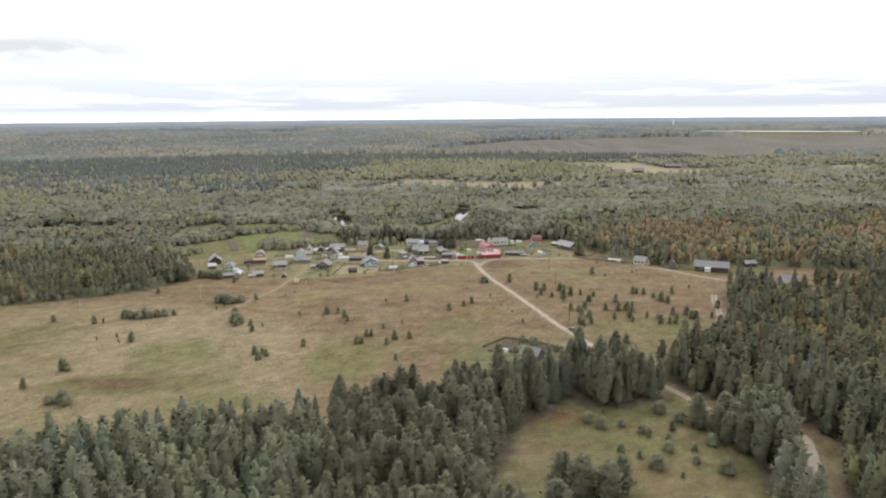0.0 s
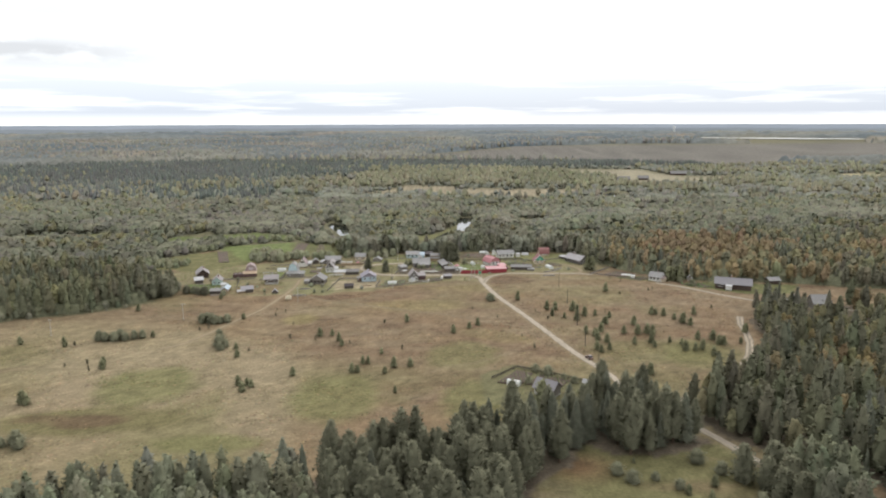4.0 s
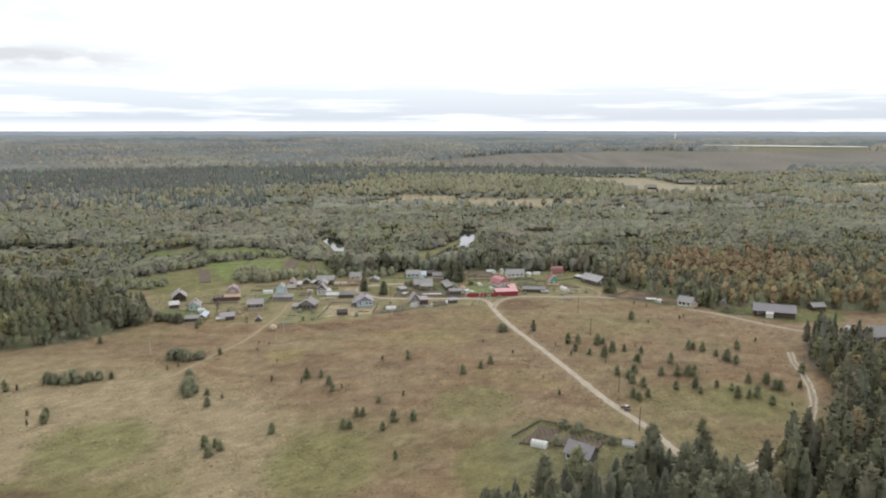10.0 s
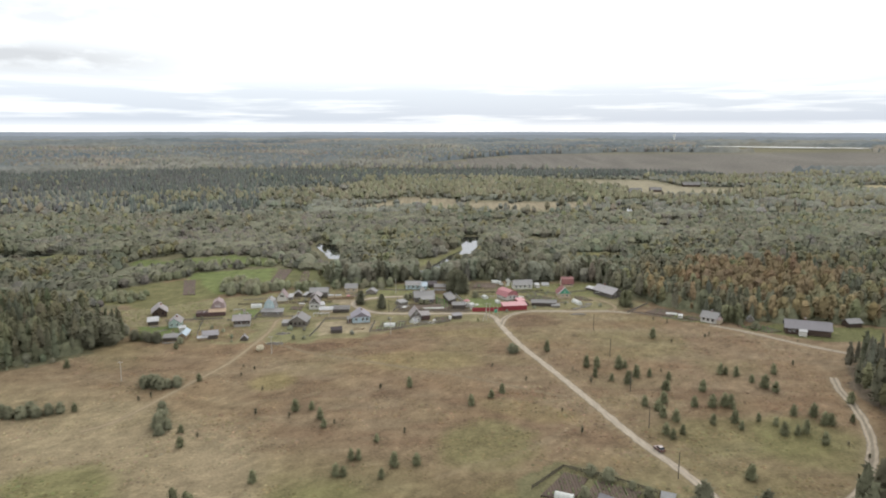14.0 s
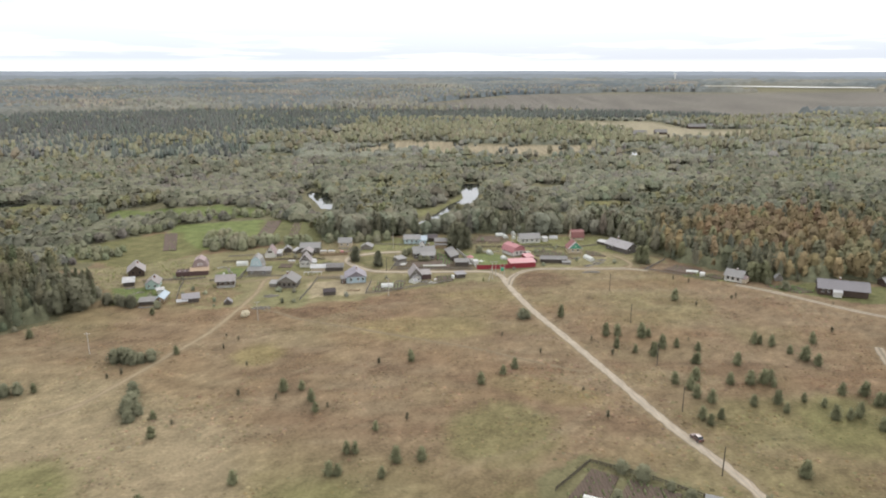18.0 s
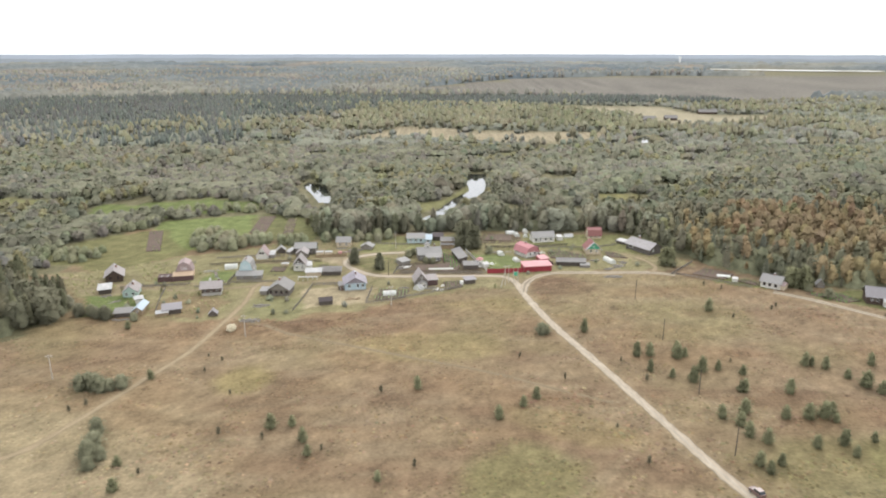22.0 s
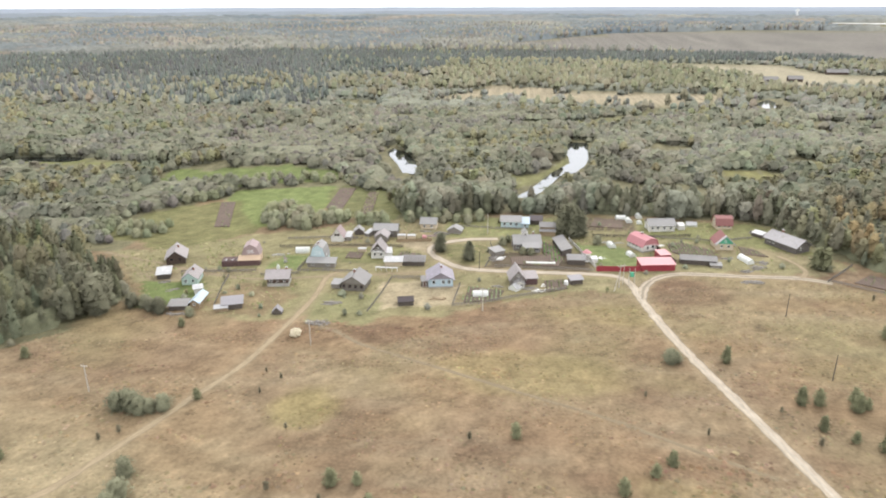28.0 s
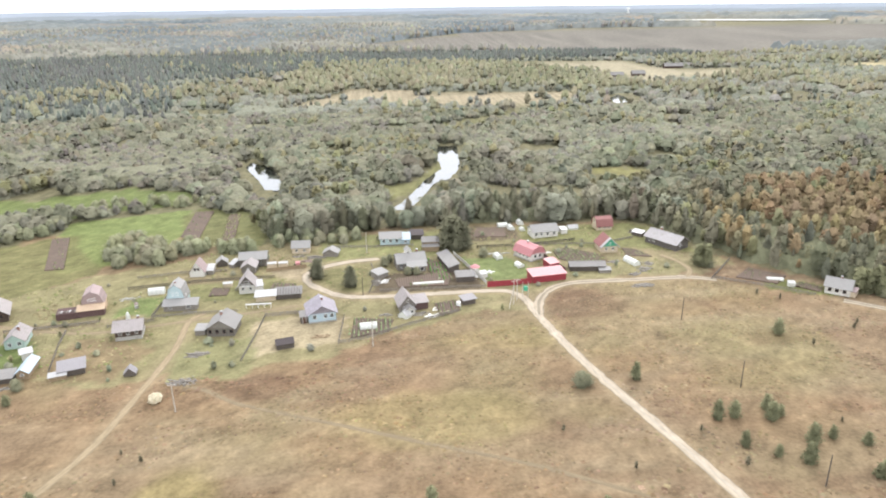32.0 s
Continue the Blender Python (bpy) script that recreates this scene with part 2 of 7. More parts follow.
RED_ROOF = material("red_metal_roof", (0.5, 0.215, 0.225), 0.5, 0.14, 1.0, stripes=(0.4, 0.14, "X"))
BRICK_ROOF = material("dull_red_roof", (0.28, 0.12, 0.11), 0.65, 0.2, 1.2, stripes=(0.5, 0.14, "X"))
ROSE_ROOF = material("faded_red_metal_roof", (0.55, 0.26, 0.27), 0.55, 0.12, 1.0, stripes=(0.4, 0.12, "X"))
RED_FENCE = material("red_sheet_metal", (0.34, 0.05, 0.065), 0.5, 0.14, 1.0, stripes=(0.25, 0.25, "X"))
PLASTIC = material("translucent_white_plastic", (0.68, 0.68, 0.63), 0.4, 0.08, 1.5, stain=(0.62, 0.62, 0.55))
FRAME_WHITE = material("white_trim_paint", (0.8, 0.79, 0.76), 0.6, 0.06, 2.0)
FRAME_BROWN = material("brown_trim_paint", (0.13, 0.08, 0.06), 0.7, 0.12, 2.0)
GLASS = material("dark_window_glass", (0.02, 0.023, 0.028), 0.08, 0.1, 2.0, spec=0.6)
BRICK = material("chimney_brick", (0.36, 0.2, 0.15), 0.9, 0.25, 3.0, stripes=(0.09, 0.3, "Z"))
CONCRETE = material("pale_grey_concrete", (0.4, 0.39, 0.36), 0.9, 0.2, 1.5, stain=(0.3, 0.28, 0.25))
POLE_WOOD = material("silvered_pole_wood", (0.5, 0.46, 0.4), 0.9, 0.2, 2.0)
POLE_DARK = material("dark_pole_wood", (0.12, 0.1, 0.08), 0.9, 0.2, 2.0)
METAL = material("galvanised_metal", (0.45, 0.46, 0.47), 0.4, 0.1, 2.0, metal=0.7)
SOIL = material("bare_garden_soil", (0.148, 0.108, 0.082), 0.95, 0.3, 0.9, bump=0.6, stripes=(0.8, 0.2, "X"))
CROP = material("garden_greens", (0.1, 0.18, 0.05), 0.85, 0.3, 0.8, attribute="tint")
HAY = material("pale_straw", (0.6, 0.53, 0.38), 0.95, 0.25, 2.0, bump=0.8)
CAR_PAINT = material("dull_red_car_paint", (0.2, 0.13, 0.115), 0.3, 0.08, 1.0, spec=0.5)
RUBBER = material("black_rubber", (0.02, 0.02, 0.02), 0.85, 0.1, 2.0)
# both ridge colours have the horizon's haze mixed in
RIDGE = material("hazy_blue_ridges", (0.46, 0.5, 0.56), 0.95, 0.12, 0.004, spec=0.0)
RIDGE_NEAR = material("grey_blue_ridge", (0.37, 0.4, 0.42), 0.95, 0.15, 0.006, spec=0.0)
CANOPY = material("far_forest_canopy", (0.08, 0.09, 0.05), 0.85, 0.3, 0.06, attribute="tint", spec=0.05)


# ---- building helpers ----
def finish(name, bm, mat, smooth=False):
    me = bpy.data.meshes.new(name)
    bmesh.ops.recalc_face_normals(bm, faces=bm.faces)
    bm.to_mesh(me)
    bm.free()
    me.materials.append(mat)
    if smooth:
        me.shade_smooth()
    return me


def part(name, bm, mat, parent=None, label="", smooth=False):
    """Links a bmesh as one mesh object under a thing or a part."""
    ob = new(name, finish(name, bm, mat, smooth))
    if parent:
        ob.parent = parent
    return tagged(ob, label=label)


def root(name, m, label, category, group="", kind=""):
    ob = new(name)
    ob.empty_display_size = 0.5
    ob.matrix_world = Matrix.Translation((0, 0, float(swell(m.translation.x, m.translation.y)))) @ m
    return tagged(ob, label, category, group, kind)


def box(bm, x0, y0, z0, x1, y1, z1, m=None):
    out = bmesh.ops.create_cube(bm, size=1.0, matrix=Matrix.Translation(((x0 + x1) / 2, (y0 + y1) / 2, (z0 + z1) / 2)) @ Matrix.Diagonal((x1 - x0, y1 - y0, z1 - z0, 1)))
    if m:
        bmesh.ops.transform(bm, matrix=m, verts=out["verts"])
    return bm


def boxes(*dims):
    bm = bmesh.new()
    for d in dims:
        box(bm, *d)
    return bm


def prism(bm, loop, l0, l1, swap):
    """A solid with the outline loop of (across, up), from l0 to l1 along; swap: along is x instead of y."""
    def at(s, l, z):
        return (l, s, z) if swap else (s, l, z)
    a = [bm.verts.new(at(s, l0, z)) for s, z in loop]
    b = [bm.verts.new(at(s, l1, z)) for s, z in loop]
    bm.faces.new(a)
    bm.faces.new(b[::-1])
    for i in range(len(loop)):
        j = (i + 1) % len(loop)
        bm.faces.new((a[i], b[i], b[j], a[j]))
    return bm


def pipe(bm, p, q, r0, r1, sides=6):
    p, q = Vector(p), Vector(q)
    m = Matrix.Translation((p + q) / 2) @ (q - p).to_track_quat("Z", "Y").to_matrix().to_4x4()
    bmesh.ops.create_cone(bm, cap_ends=True, segments=sides, radius1=r0, radius2=r1, depth=(q - p).length, matrix=m)
    return bm


def data_mesh(name, verts, tris, mat, tint=None, smooth=False, normals=None):
    """A mesh from arrays of corners and triangles, with one colour for each corner."""
    me = bpy.data.meshes.new(name)
    me.vertices.add(len(verts))
    me.vertices.foreach_set("co", np.asarray(verts, np.float32).ravel())
    me.loops.add(tris.size)
    me.loops.foreach_set("vertex_index", tris.astype(np.int32).ravel())
    k = tris.shape[1]
    me.polygons.add(len(tris))
    me.polygons.foreach_set("loop_start", np.arange(0, tris.size, k, dtype=np.int32))
    if tint is not None:
        layer = me.color_attributes.new("tint", "FLOAT_COLOR", "POINT")
        layer.data.foreach_set("color", np.concatenate([tint, np.ones((len(tint), 1))], 1).astype(np.float32).ravel())
    me.update(calc_edges=True)
    me.validate()
    me.materials.append(mat)
    if smooth:
        me.shade_smooth()
    if normals is not None:  # foliage shades as one soft mass, not leaf by leaf
        me.normals_split_custom_set_from_vertices(np.asarray(normals, np.float32))
    return me


def lattice(x, y, seed):
    """Smooth noise from 0 to 1 on arrays."""
    xi, yi = np.floor(x).astype(np.int64), np.floor(y).astype(np.int64)
    u, v = x - xi, y - yi
    u, v = u * u * (3 - 2 * u), v * v * (3 - 2 * v)

    def h(a, b):
        n = (a * 374761393 + b * 668265263 + seed * 974711) & 0x7FFFFFFF
        n = ((n ^ (n >> 13)) * 1274126177) & 0x7FFFFFFF
        return ((n ^ (n >> 16)) & 0xFFFF) / 65535.0
    return (h(xi, yi) * (1 - u) + h(xi + 1, yi) * u) * (1 - v) + (h(xi, yi + 1) * (1 - u) + h(xi + 1, yi + 1) * u) * v


def cloud(x, y, size, seed):
    return 0.55 * lattice(x / size, y / size, seed) + 0.3 * lattice(x * 2.1 / size, y * 2.1 / size, seed + 1) + 0.15 * lattice(x * 4.7 / size, y * 4.7 / size, seed + 2)


def inside(poly, x, y):
    hit = np.zeros(np.shape(x), bool)
    for (x0, y0), (x1, y1) in zip(poly, poly[1:] + poly[:1]):
        if y0 == y1:
            continue
        hit ^= ((y0 > y) != (y1 > y)) & (x < (x1 - x0) * (y - y0) / (y1 - y0) + x0)
    return hit


def away(line, x, y):
    """How far points lie from a line of corners."""
    best = np.full(np.shape(x), 1e9)
    for (x0, y0), (x1, y1) in zip(line, line[1:]):
        dx, dy = x1 - x0, y1 - y0
        t = np.clip(((x - x0) * dx + (y - y0) * dy) / (dx * dx + dy * dy), 0, 1)
        best = np.minimum(best, np.hypot(x - x0 - t * dx, y - y0 - t * dy))
    return best


# ---- the plan: tracks, fields, woods and water ----
MAIN_ROAD = [(70.4, 55.5), (78.4, 105.5), (89.4, 143.5), (99.4, 165.8), (101.4, 176.9), (92.4, 186.1), (83.4, 192.1), (76.3, 209.4), (66.3, 227.6), (61.8, 241.7), (58, 258.7), (51.3, 277.4), (45.1, 298.4), (38.5, 322.7), (31, 350.7), (26.2, 371.6), (21.9, 397.5), (20.2, 412), (16.5, 418.5), (11, 420), (0, 420.6), (-16, 420), (-31, 420.2), (-39, 422.5), (-46, 429), (-50.3, 435), (-51.5, 441), (-49.5, 446), (-44, 450.5), (-36, 453.6), (-26, 455.2)]
LOOP_ROAD = [(21.9, 399.6), (24.2, 409.6), (28.9, 417.4), (33.8, 421.4), (39.2, 423.2), (49, 423.7), (61, 423.7), (71, 424), (79, 423.5), (88, 420)]
YARD_TRACK = [(79, 423.5), (83, 430), (82.5, 438), (79, 446)]
EAST_ROAD = [(119, 398.4), (129, 389.7), (145.6, 371.3), (158.7, 358.4), (175.1, 347.7), (200.1, 338.4)]
WOOD_TRACK = [(137.1, 330.1), (132.6, 318.4), (129.5, 306.3), (124.9, 292.1), (118, 277.3), (109.6, 264.4), (100.5, 253), (94.2, 247.1), (86, 240.2), (74.3, 232.6), (66.3, 227.6)]
WEST_PATH = [(-149.7, 264.9), (-123.7, 280.5), (-115.3, 287), (-108.6, 293.5), (-103.9, 305.1), (-98.8, 318.7), (-94.5, 330.7), (-88.8, 346.4), (-85.4, 369.8), (-83.2, 390.6), (-83.6, 408), (-80, 414)]
FIELD_TRACK = [(-76, 370), (-69.7, 367), (-60, 359.2), (-43, 350.5), (-26, 342), (-10.5, 334.3), (4.4, 327.2), (18, 319.4), (34, 311)]
OLD_TRACK = [(-7.7, 258.6), (2.3, 265.2), (10.5, 268.3), (21.5, 276.8), (37.7, 293.4)]
VILLAGE_LANE = [(-52, 416), (-68, 412), (-84, 409), (-108, 404), (-126, 407), (-150, 416), (-175, 424)]
RIVER_WEST = [(-106, 640), (-99, 631), (-89, 622), (-79, 594), (-72, 563), (-83, 565), (-91, 590), (-101, 616)]
RIVER_EAST = [(-22, 519), (-12, 519), (-7.7, 529), (-1, 548), (4, 566), (13.7, 576), (19, 590), (23.4, 607), (26.2, 643), (29, 668), (16, 668), (10, 640), (12, 618), (11.5, 600), (0, 575), (-8.5, 548), (-14.5, 531)]
RIVER_FAR = [(190, 838), (214, 850), (240, 905), (222, 905), (200, 872)]
RIVER_BEND = [(140, 748), (156, 738), (160, 752), (146, 760)]
RIVER_CREEK = [(-330, 570), (-300, 574), (-268, 580), (-300, 588), (-335, 580)]
CLEARING = [(12.4, 163.8), (24.4, 186.1), (38.3, 202.3), (53.4, 193.1), (68.3, 204.3), (80.3, 201.2), (86.4, 182), (80.4, 155.7), (76.4, 133.5), (60.4, 113.5), (38.4, 111.5), (18.4, 119.5), (9.4, 137.5)]
FRONT_WOOD = [(-319.6, 55.5), (-319.6, 123.5), (-189.6, 129.5), (-139.6, 141.5), (-110.6, 155.7), (-92.6, 168.8), (-76.6, 174.9), (-59.6, 172.9), (-46.6, 171.9), (-35.6, 179), (-23.6, 187.1), (-3.6, 192.1), (8.3, 202.3), (22.3, 218.5), (33.3, 227.6), (46.3, 231.6), (57.3, 227.6), (64.3, 218.5), (74.3, 203.3), (80.4, 192.1), (95.4, 180), (90.4, 145.5), (76.4, 105.5), (68.4, 55.5)]
EAST_WOOD = [(74.4, 55.5), (82.4, 103.5), (95.4, 143.5), (107.4, 167.8), (106.4, 182), (88.4, 196.2), (80.3, 210.4), (72.3, 222.5), (84.3, 232.6), (97.3, 241.7), (106.3, 249.8), (116.3, 261.9), (125.2, 276), (132.2, 291.1), (137.2, 305.4), (140.1, 319.8), (150.1, 343.5), (165.1, 350.7), (215.1, 343.6), (330.2, 328.1), (420.2, 317.8), (420.4, 55.5)]
EAST_BACK = [(80, 492), (92, 470), (98, 452), (103, 440), (110, 428), (124, 414), (134, 408), (150, 400), (176, 402), (205, 392), (270, 372), (420, 350), (560, 380), (560, 560), (300, 545), (130, 520), (95, 515)]
WEST_WOOD = [(-143, 383.6), (-148.9, 365.1), (-157.9, 348.7), (-175.8, 336.3), (-214.8, 323), (-299.8, 302.4), (-519.7, 277), (-520, 430), (-300, 436), (-200, 430), (-176, 414), (-158, 402)]
BACK_ROW = [(-75, 478), (-40, 486), (-18, 493), (4, 488), (12, 494), (56, 492), (84, 491), (100, 476), (112, 500), (80, 516), (0, 512), (-70, 502)]
GREEN_FIELD = [(-162, 518), (-112, 532), (-106, 482), (-120, 462), (-140, 455), (-152, 468)]
GREEN_FAR = [(-210, 522), (-213, 556), (-150, 578), (-100, 550), (-124, 541), (-161, 527)]
MEADOW_WEST = [(-188, 470), (-172, 492), (-150, 500), (-126, 452), (-150, 432), (-190, 440)]
PLOTS = [(-112, 533), (-80, 524), (-70, 478), (-108, 474)]
STRAW_MID = [(-100, 892), (-65, 950), (-40, 1010), (16, 968), (182, 935), (168, 896), (74, 860), (42, 870), (-52, 905)]
STRAW_FAR = [(110, 1330), (222, 1330), (365, 1310), (376, 1175), (500, 1100), (420, 1085), (320, 1042), (258, 1043), (270, 1172), (203, 1226)]
STRAW_EAST = [(430, 1145), (500, 1090), (520, 1100), (460, 1160)]
STRAW_SIDE = [(590, 1180), (660, 1110), (760, 1130), (680, 1190)]
FAR_LAKE = [(1040, 2930), (1100, 2880), (1167, 2830), (1200, 2840), (1300, 2800), (1410, 2715), (1470, 2660), (1530, 2670), (1600, 2600), (1500, 2540), (1450, 2590), (1390, 2570), (1290, 2625), (1200, 2690), (1150, 2760), (1060, 2830)]
MARSH_STRIP = [(95, 594), (128, 582), (126, 562), (92, 572)]
WEST_STRIP = [(-345, 560), (-300, 566), (-225, 560), (-215, 570), (-290, 580), (-340, 574)]
BANK_EAST = [(-40, 541), (-17, 538), (5, 578), (14, 612), (5, 606), (-8, 570), (-35, 558)]
GLADE_FAR = [(-52, 748), (-8, 724), (48, 728), (105, 786), (110, 818), (42, 762), (-7, 752)]
GLADE_SIDE = [(300, 640), (345, 655), (372, 640), (340, 628)]
BOG = [(-116, 1750), (230, 2270), (620, 2430), (1500, 2300), (1800, 1900), (1100, 1500), (880, 1480), (550, 1405), (365, 1490), (36, 1584)]
VILLAGE = [(-170, 425), (-140, 386), (-98, 372), (-50, 378), (-10, 398), (20, 404), (30, 424), (80, 428), (100, 436), (96, 474), (84, 488), (12, 488), (-70, 480), (-120, 450)]
ROADS = [MAIN_ROAD, LOOP_ROAD, YARD_TRACK, EAST_ROAD, WOOD_TRACK, WEST_PATH]


def swell(x, y):
    """A low swell in the middle of the meadow."""
    return 1.7 * np.exp(-((x - 2) / 70) ** 2 - ((y - 330) / 45) ** 2)


def far_rise(x, y):
    """The land climbs gently towards the horizon, with a low swell in the meadow."""
    d = np.hypot(x, y)
    return 60.0 * np.clip((d - 1500) / 3350, 0, 1) ** 1.45 + swell(x, y)


PALE_HAY, FRESH, DULL_GREEN, HEATH, YELLOW = (0.355, 0.29, 0.185), (0.215, 0.215, 0.09), (0.205, 0.185, 0.085), (0.16, 0.1, 0.065), (0.3, 0.25, 0.115)
MEADOW_PATCHES = [(-100, 262, 46, 30, 20, PALE_HAY, 0.75), (-62, 238, 14, 42, 12, PALE_HAY, 0.8), (-120, 236, 34, 20, 15, PALE_HAY, 0.7), (-150, 280, 30, 14, 25, PALE_HAY, 0.5), (-105, 249, 19, 19, 30, FRESH, 0.8), (-112, 219, 30, 11, 4, DULL_GREEN, 0.9), (-110, 219, 13, 5, 4, HEATH, 0.7), (-126, 221, 9, 3, 10, HEATH, 0.5), (-172, 268, 22, 24, 30, DULL_GREEN, 0.7), (-165, 262, 14, 3, 20, HEATH, 0.5), (-69, 204, 18, 6, 0, FRESH, 0.8), (-38, 237, 17, 22, 0, FRESH, 0.75), (6, 277, 15, 16, 0, FRESH, 0.6), (10, 234, 13, 18, 0, FRESH, 0.75), (102, 277, 18, 19, 0, FRESH, 0.6), (-67, 327, 9, 9, 0, YELLOW, 0.8), (-14, 347, 26, 12, 0, YELLOW, 0.55), (84, 282, 28, 15, 0, FRESH, 0.5), (38, 406, 15, 10, 8, HEATH, 0.5), (-57, 366, 12, 7, 6, HEATH, 0.65), (10, 386, 20, 8, 5, YELLOW, 0.4), (-120, 345, 22, 10, 10, HEATH, 0.25), (20, 300, 20, 7, -25, YELLOW, 0.4)]


def blend(color, mask, to):
    return color + mask[:, None] * (np.array(to) - color)


def ground_color(x, y):
    rng = np.random.default_rng(5)
    wx, wy = x + 7 * (cloud(x, y, 14, 3) - 0.5) * 2, y + 7 * (cloud(x, y, 14, 9) - 0.5) * 2
    a, b, c = cloud(x, y, 60, 21), cloud(x * 0.6, y * 1.4, 17, 31), cloud(x * 0.5, y * 1.6, 6, 41)
    col = np.array((0.272, 0.2, 0.126)) * np.ones((len(x), 3))
    col = blend(col, np.clip((a - 0.5) * 4, 0, 1) * 0.7, (0.3, 0.25, 0.14))
    col = blend(col, np.clip((b - 0.5) * 5, 0, 1) * 0.65, (0.205, 0.135, 0.086))
    col = blend(col, np.clip((c - 0.54) * 6, 0, 1) * 0.45, (0.33, 0.265, 0.175))
    west = 1 / (1 + np.exp(np.clip((x + 55 + 0.35 * (y - 250) + 30 * (a - 0.5)) / 9, -50, 50)))
    col = blend(col, west * (1 / (1 + np.exp(np.clip((y - 325) / 12, -50, 50)))) * 0.75, (0.335, 0.28, 0.165))
    col = blend(col, np.clip((cloud(x * 0.8, y * 1.3, 26, 61) - 0.53) * 6, 0, 1) * 0.45, (0.285, 0.192, 0.11))
    low = 1 / (1 + np.exp(np.clip((wy - 262 + 26 * (cloud(x, y, 40, 77) - 0.5)) / 7, -50, 50)))
    col = blend(col, low * np.clip((cloud(x, y, 38, 55) - 0.38) * 4, 0, 1) * 0.5, (0.22, 0.215, 0.095))
    green = np.clip((cloud(x, y, 45, 66) - 0.56) * 7, 0, 1)
    col = blend(col, green * 0.4, (0.24, 0.22, 0.105))
    edge = 0.35 * (cloud(x, y, 11, 91) - 0.5) + 0.25 * (cloud(x, y, 4.5, 92) - 0.5)
    for cx, cy, rx, ry, turn, tone, k in MEADOW_PATCHES:
        c_, s_ = math.cos(math.radians(turn)), math.sin(math.radians(turn))
        u, v = (c_ * (x - cx) + s_ * (y - cy)) / rx, (c_ * (y - cy) - s_ * (x - cx)) / ry
        col = blend(col, np.clip((1.12 - np.hypot(u, v) + edge) * 2.6, 0, 1) * k, tone)
    in_wood = np.zeros(len(x), bool)
    for w in (FRONT_WOOD, EAST_WOOD, EAST_BACK, WEST_WOOD, BACK_ROW):
        in_wood |= inside(w, wx, wy)
    in_wood |= (y > 500) & ~inside(VILLAGE, wx, wy)
    in_wood |= (y > 425) & (np.abs(x + 20) > 150)
    in_wood |= (y < 130) | (np.abs(x) > 260)
    col = blend(col, in_wood * 0.9, (0.2, 0.195, 0.115))
    col = blend(col, (inside(FRONT_WOOD, wx, wy) | inside(EAST_WOOD, wx, wy)) * 0.7, (0.2, 0.155, 0.13))
    clear = inside(CLEARING, wx, wy)
    col = blend(col, clear * 1.0, (0.215, 0.205, 0.095))
    col = blend(col, clear * np.clip((b - 0.5) * 5, 0, 1) * 0.6, (0.26, 0.19, 0.115))
    col = blend(col, clear * np.clip((34 - x) / 14, 0, 1) * np.clip((c - 0.46) * 4, 0, 1) * 0.7, (0.36, 0.29, 0.21))
    col = blend(col, clear * np.clip(1.2 - np.hypot((x - 34) / 12, (y - 190) / 9), 0, 1) * 0.8, (0.22, 0.125, 0.07))
    vil = inside(VILLAGE, wx, wy)
    col = blend(col, vil * 0.75, (0.282, 0.272, 0.142))
    col = blend(col, vil * np.clip((b - 0.5) * 5, 0, 1) * 0.6, (0.33, 0.265, 0.17))
    for poly, tone, k in ((GREEN_FIELD, (0.2, 0.255, 0.085), 0.9), (GREEN_FAR, (0.17, 0.22, 0.07), 0.9), (MEADOW_WEST, (0.2, 0.2, 0.085), 0.9), (PLOTS, (0.18, 0.19, 0.08), 0.9), (MARSH_STRIP, (0.25, 0.24, 0.1), 1), (BANK_EAST, (0.23, 0.23, 0.105), 1), (GLADE_FAR, (0.22, 0.22, 0.11), 1), (GLADE_SIDE, (0.24, 0.23, 0.11), 1), (WEST_STRIP, (0.22, 0.23, 0.09), 1), (STRAW_MID, (0.38, 0.33, 0.225), 1), (STRAW_FAR, (0.38, 0.345, 0.24), 1), (STRAW_EAST, (0.4, 0.36, 0.24), 1), (STRAW_SIDE, (0.42, 0.37, 0.22), 1), (BOG, (0.2, 0.188, 0.168), 1)):
        m = inside(poly, wx if poly is not GREEN_FIELD else x, wy if poly is not GREEN_FIELD else y)
        if tone[0] > 0.36:
            m = m | inside(poly, wx, wy + 14) | inside(poly, wx, wy + 28)
        col = blend(col, m * k, tone)
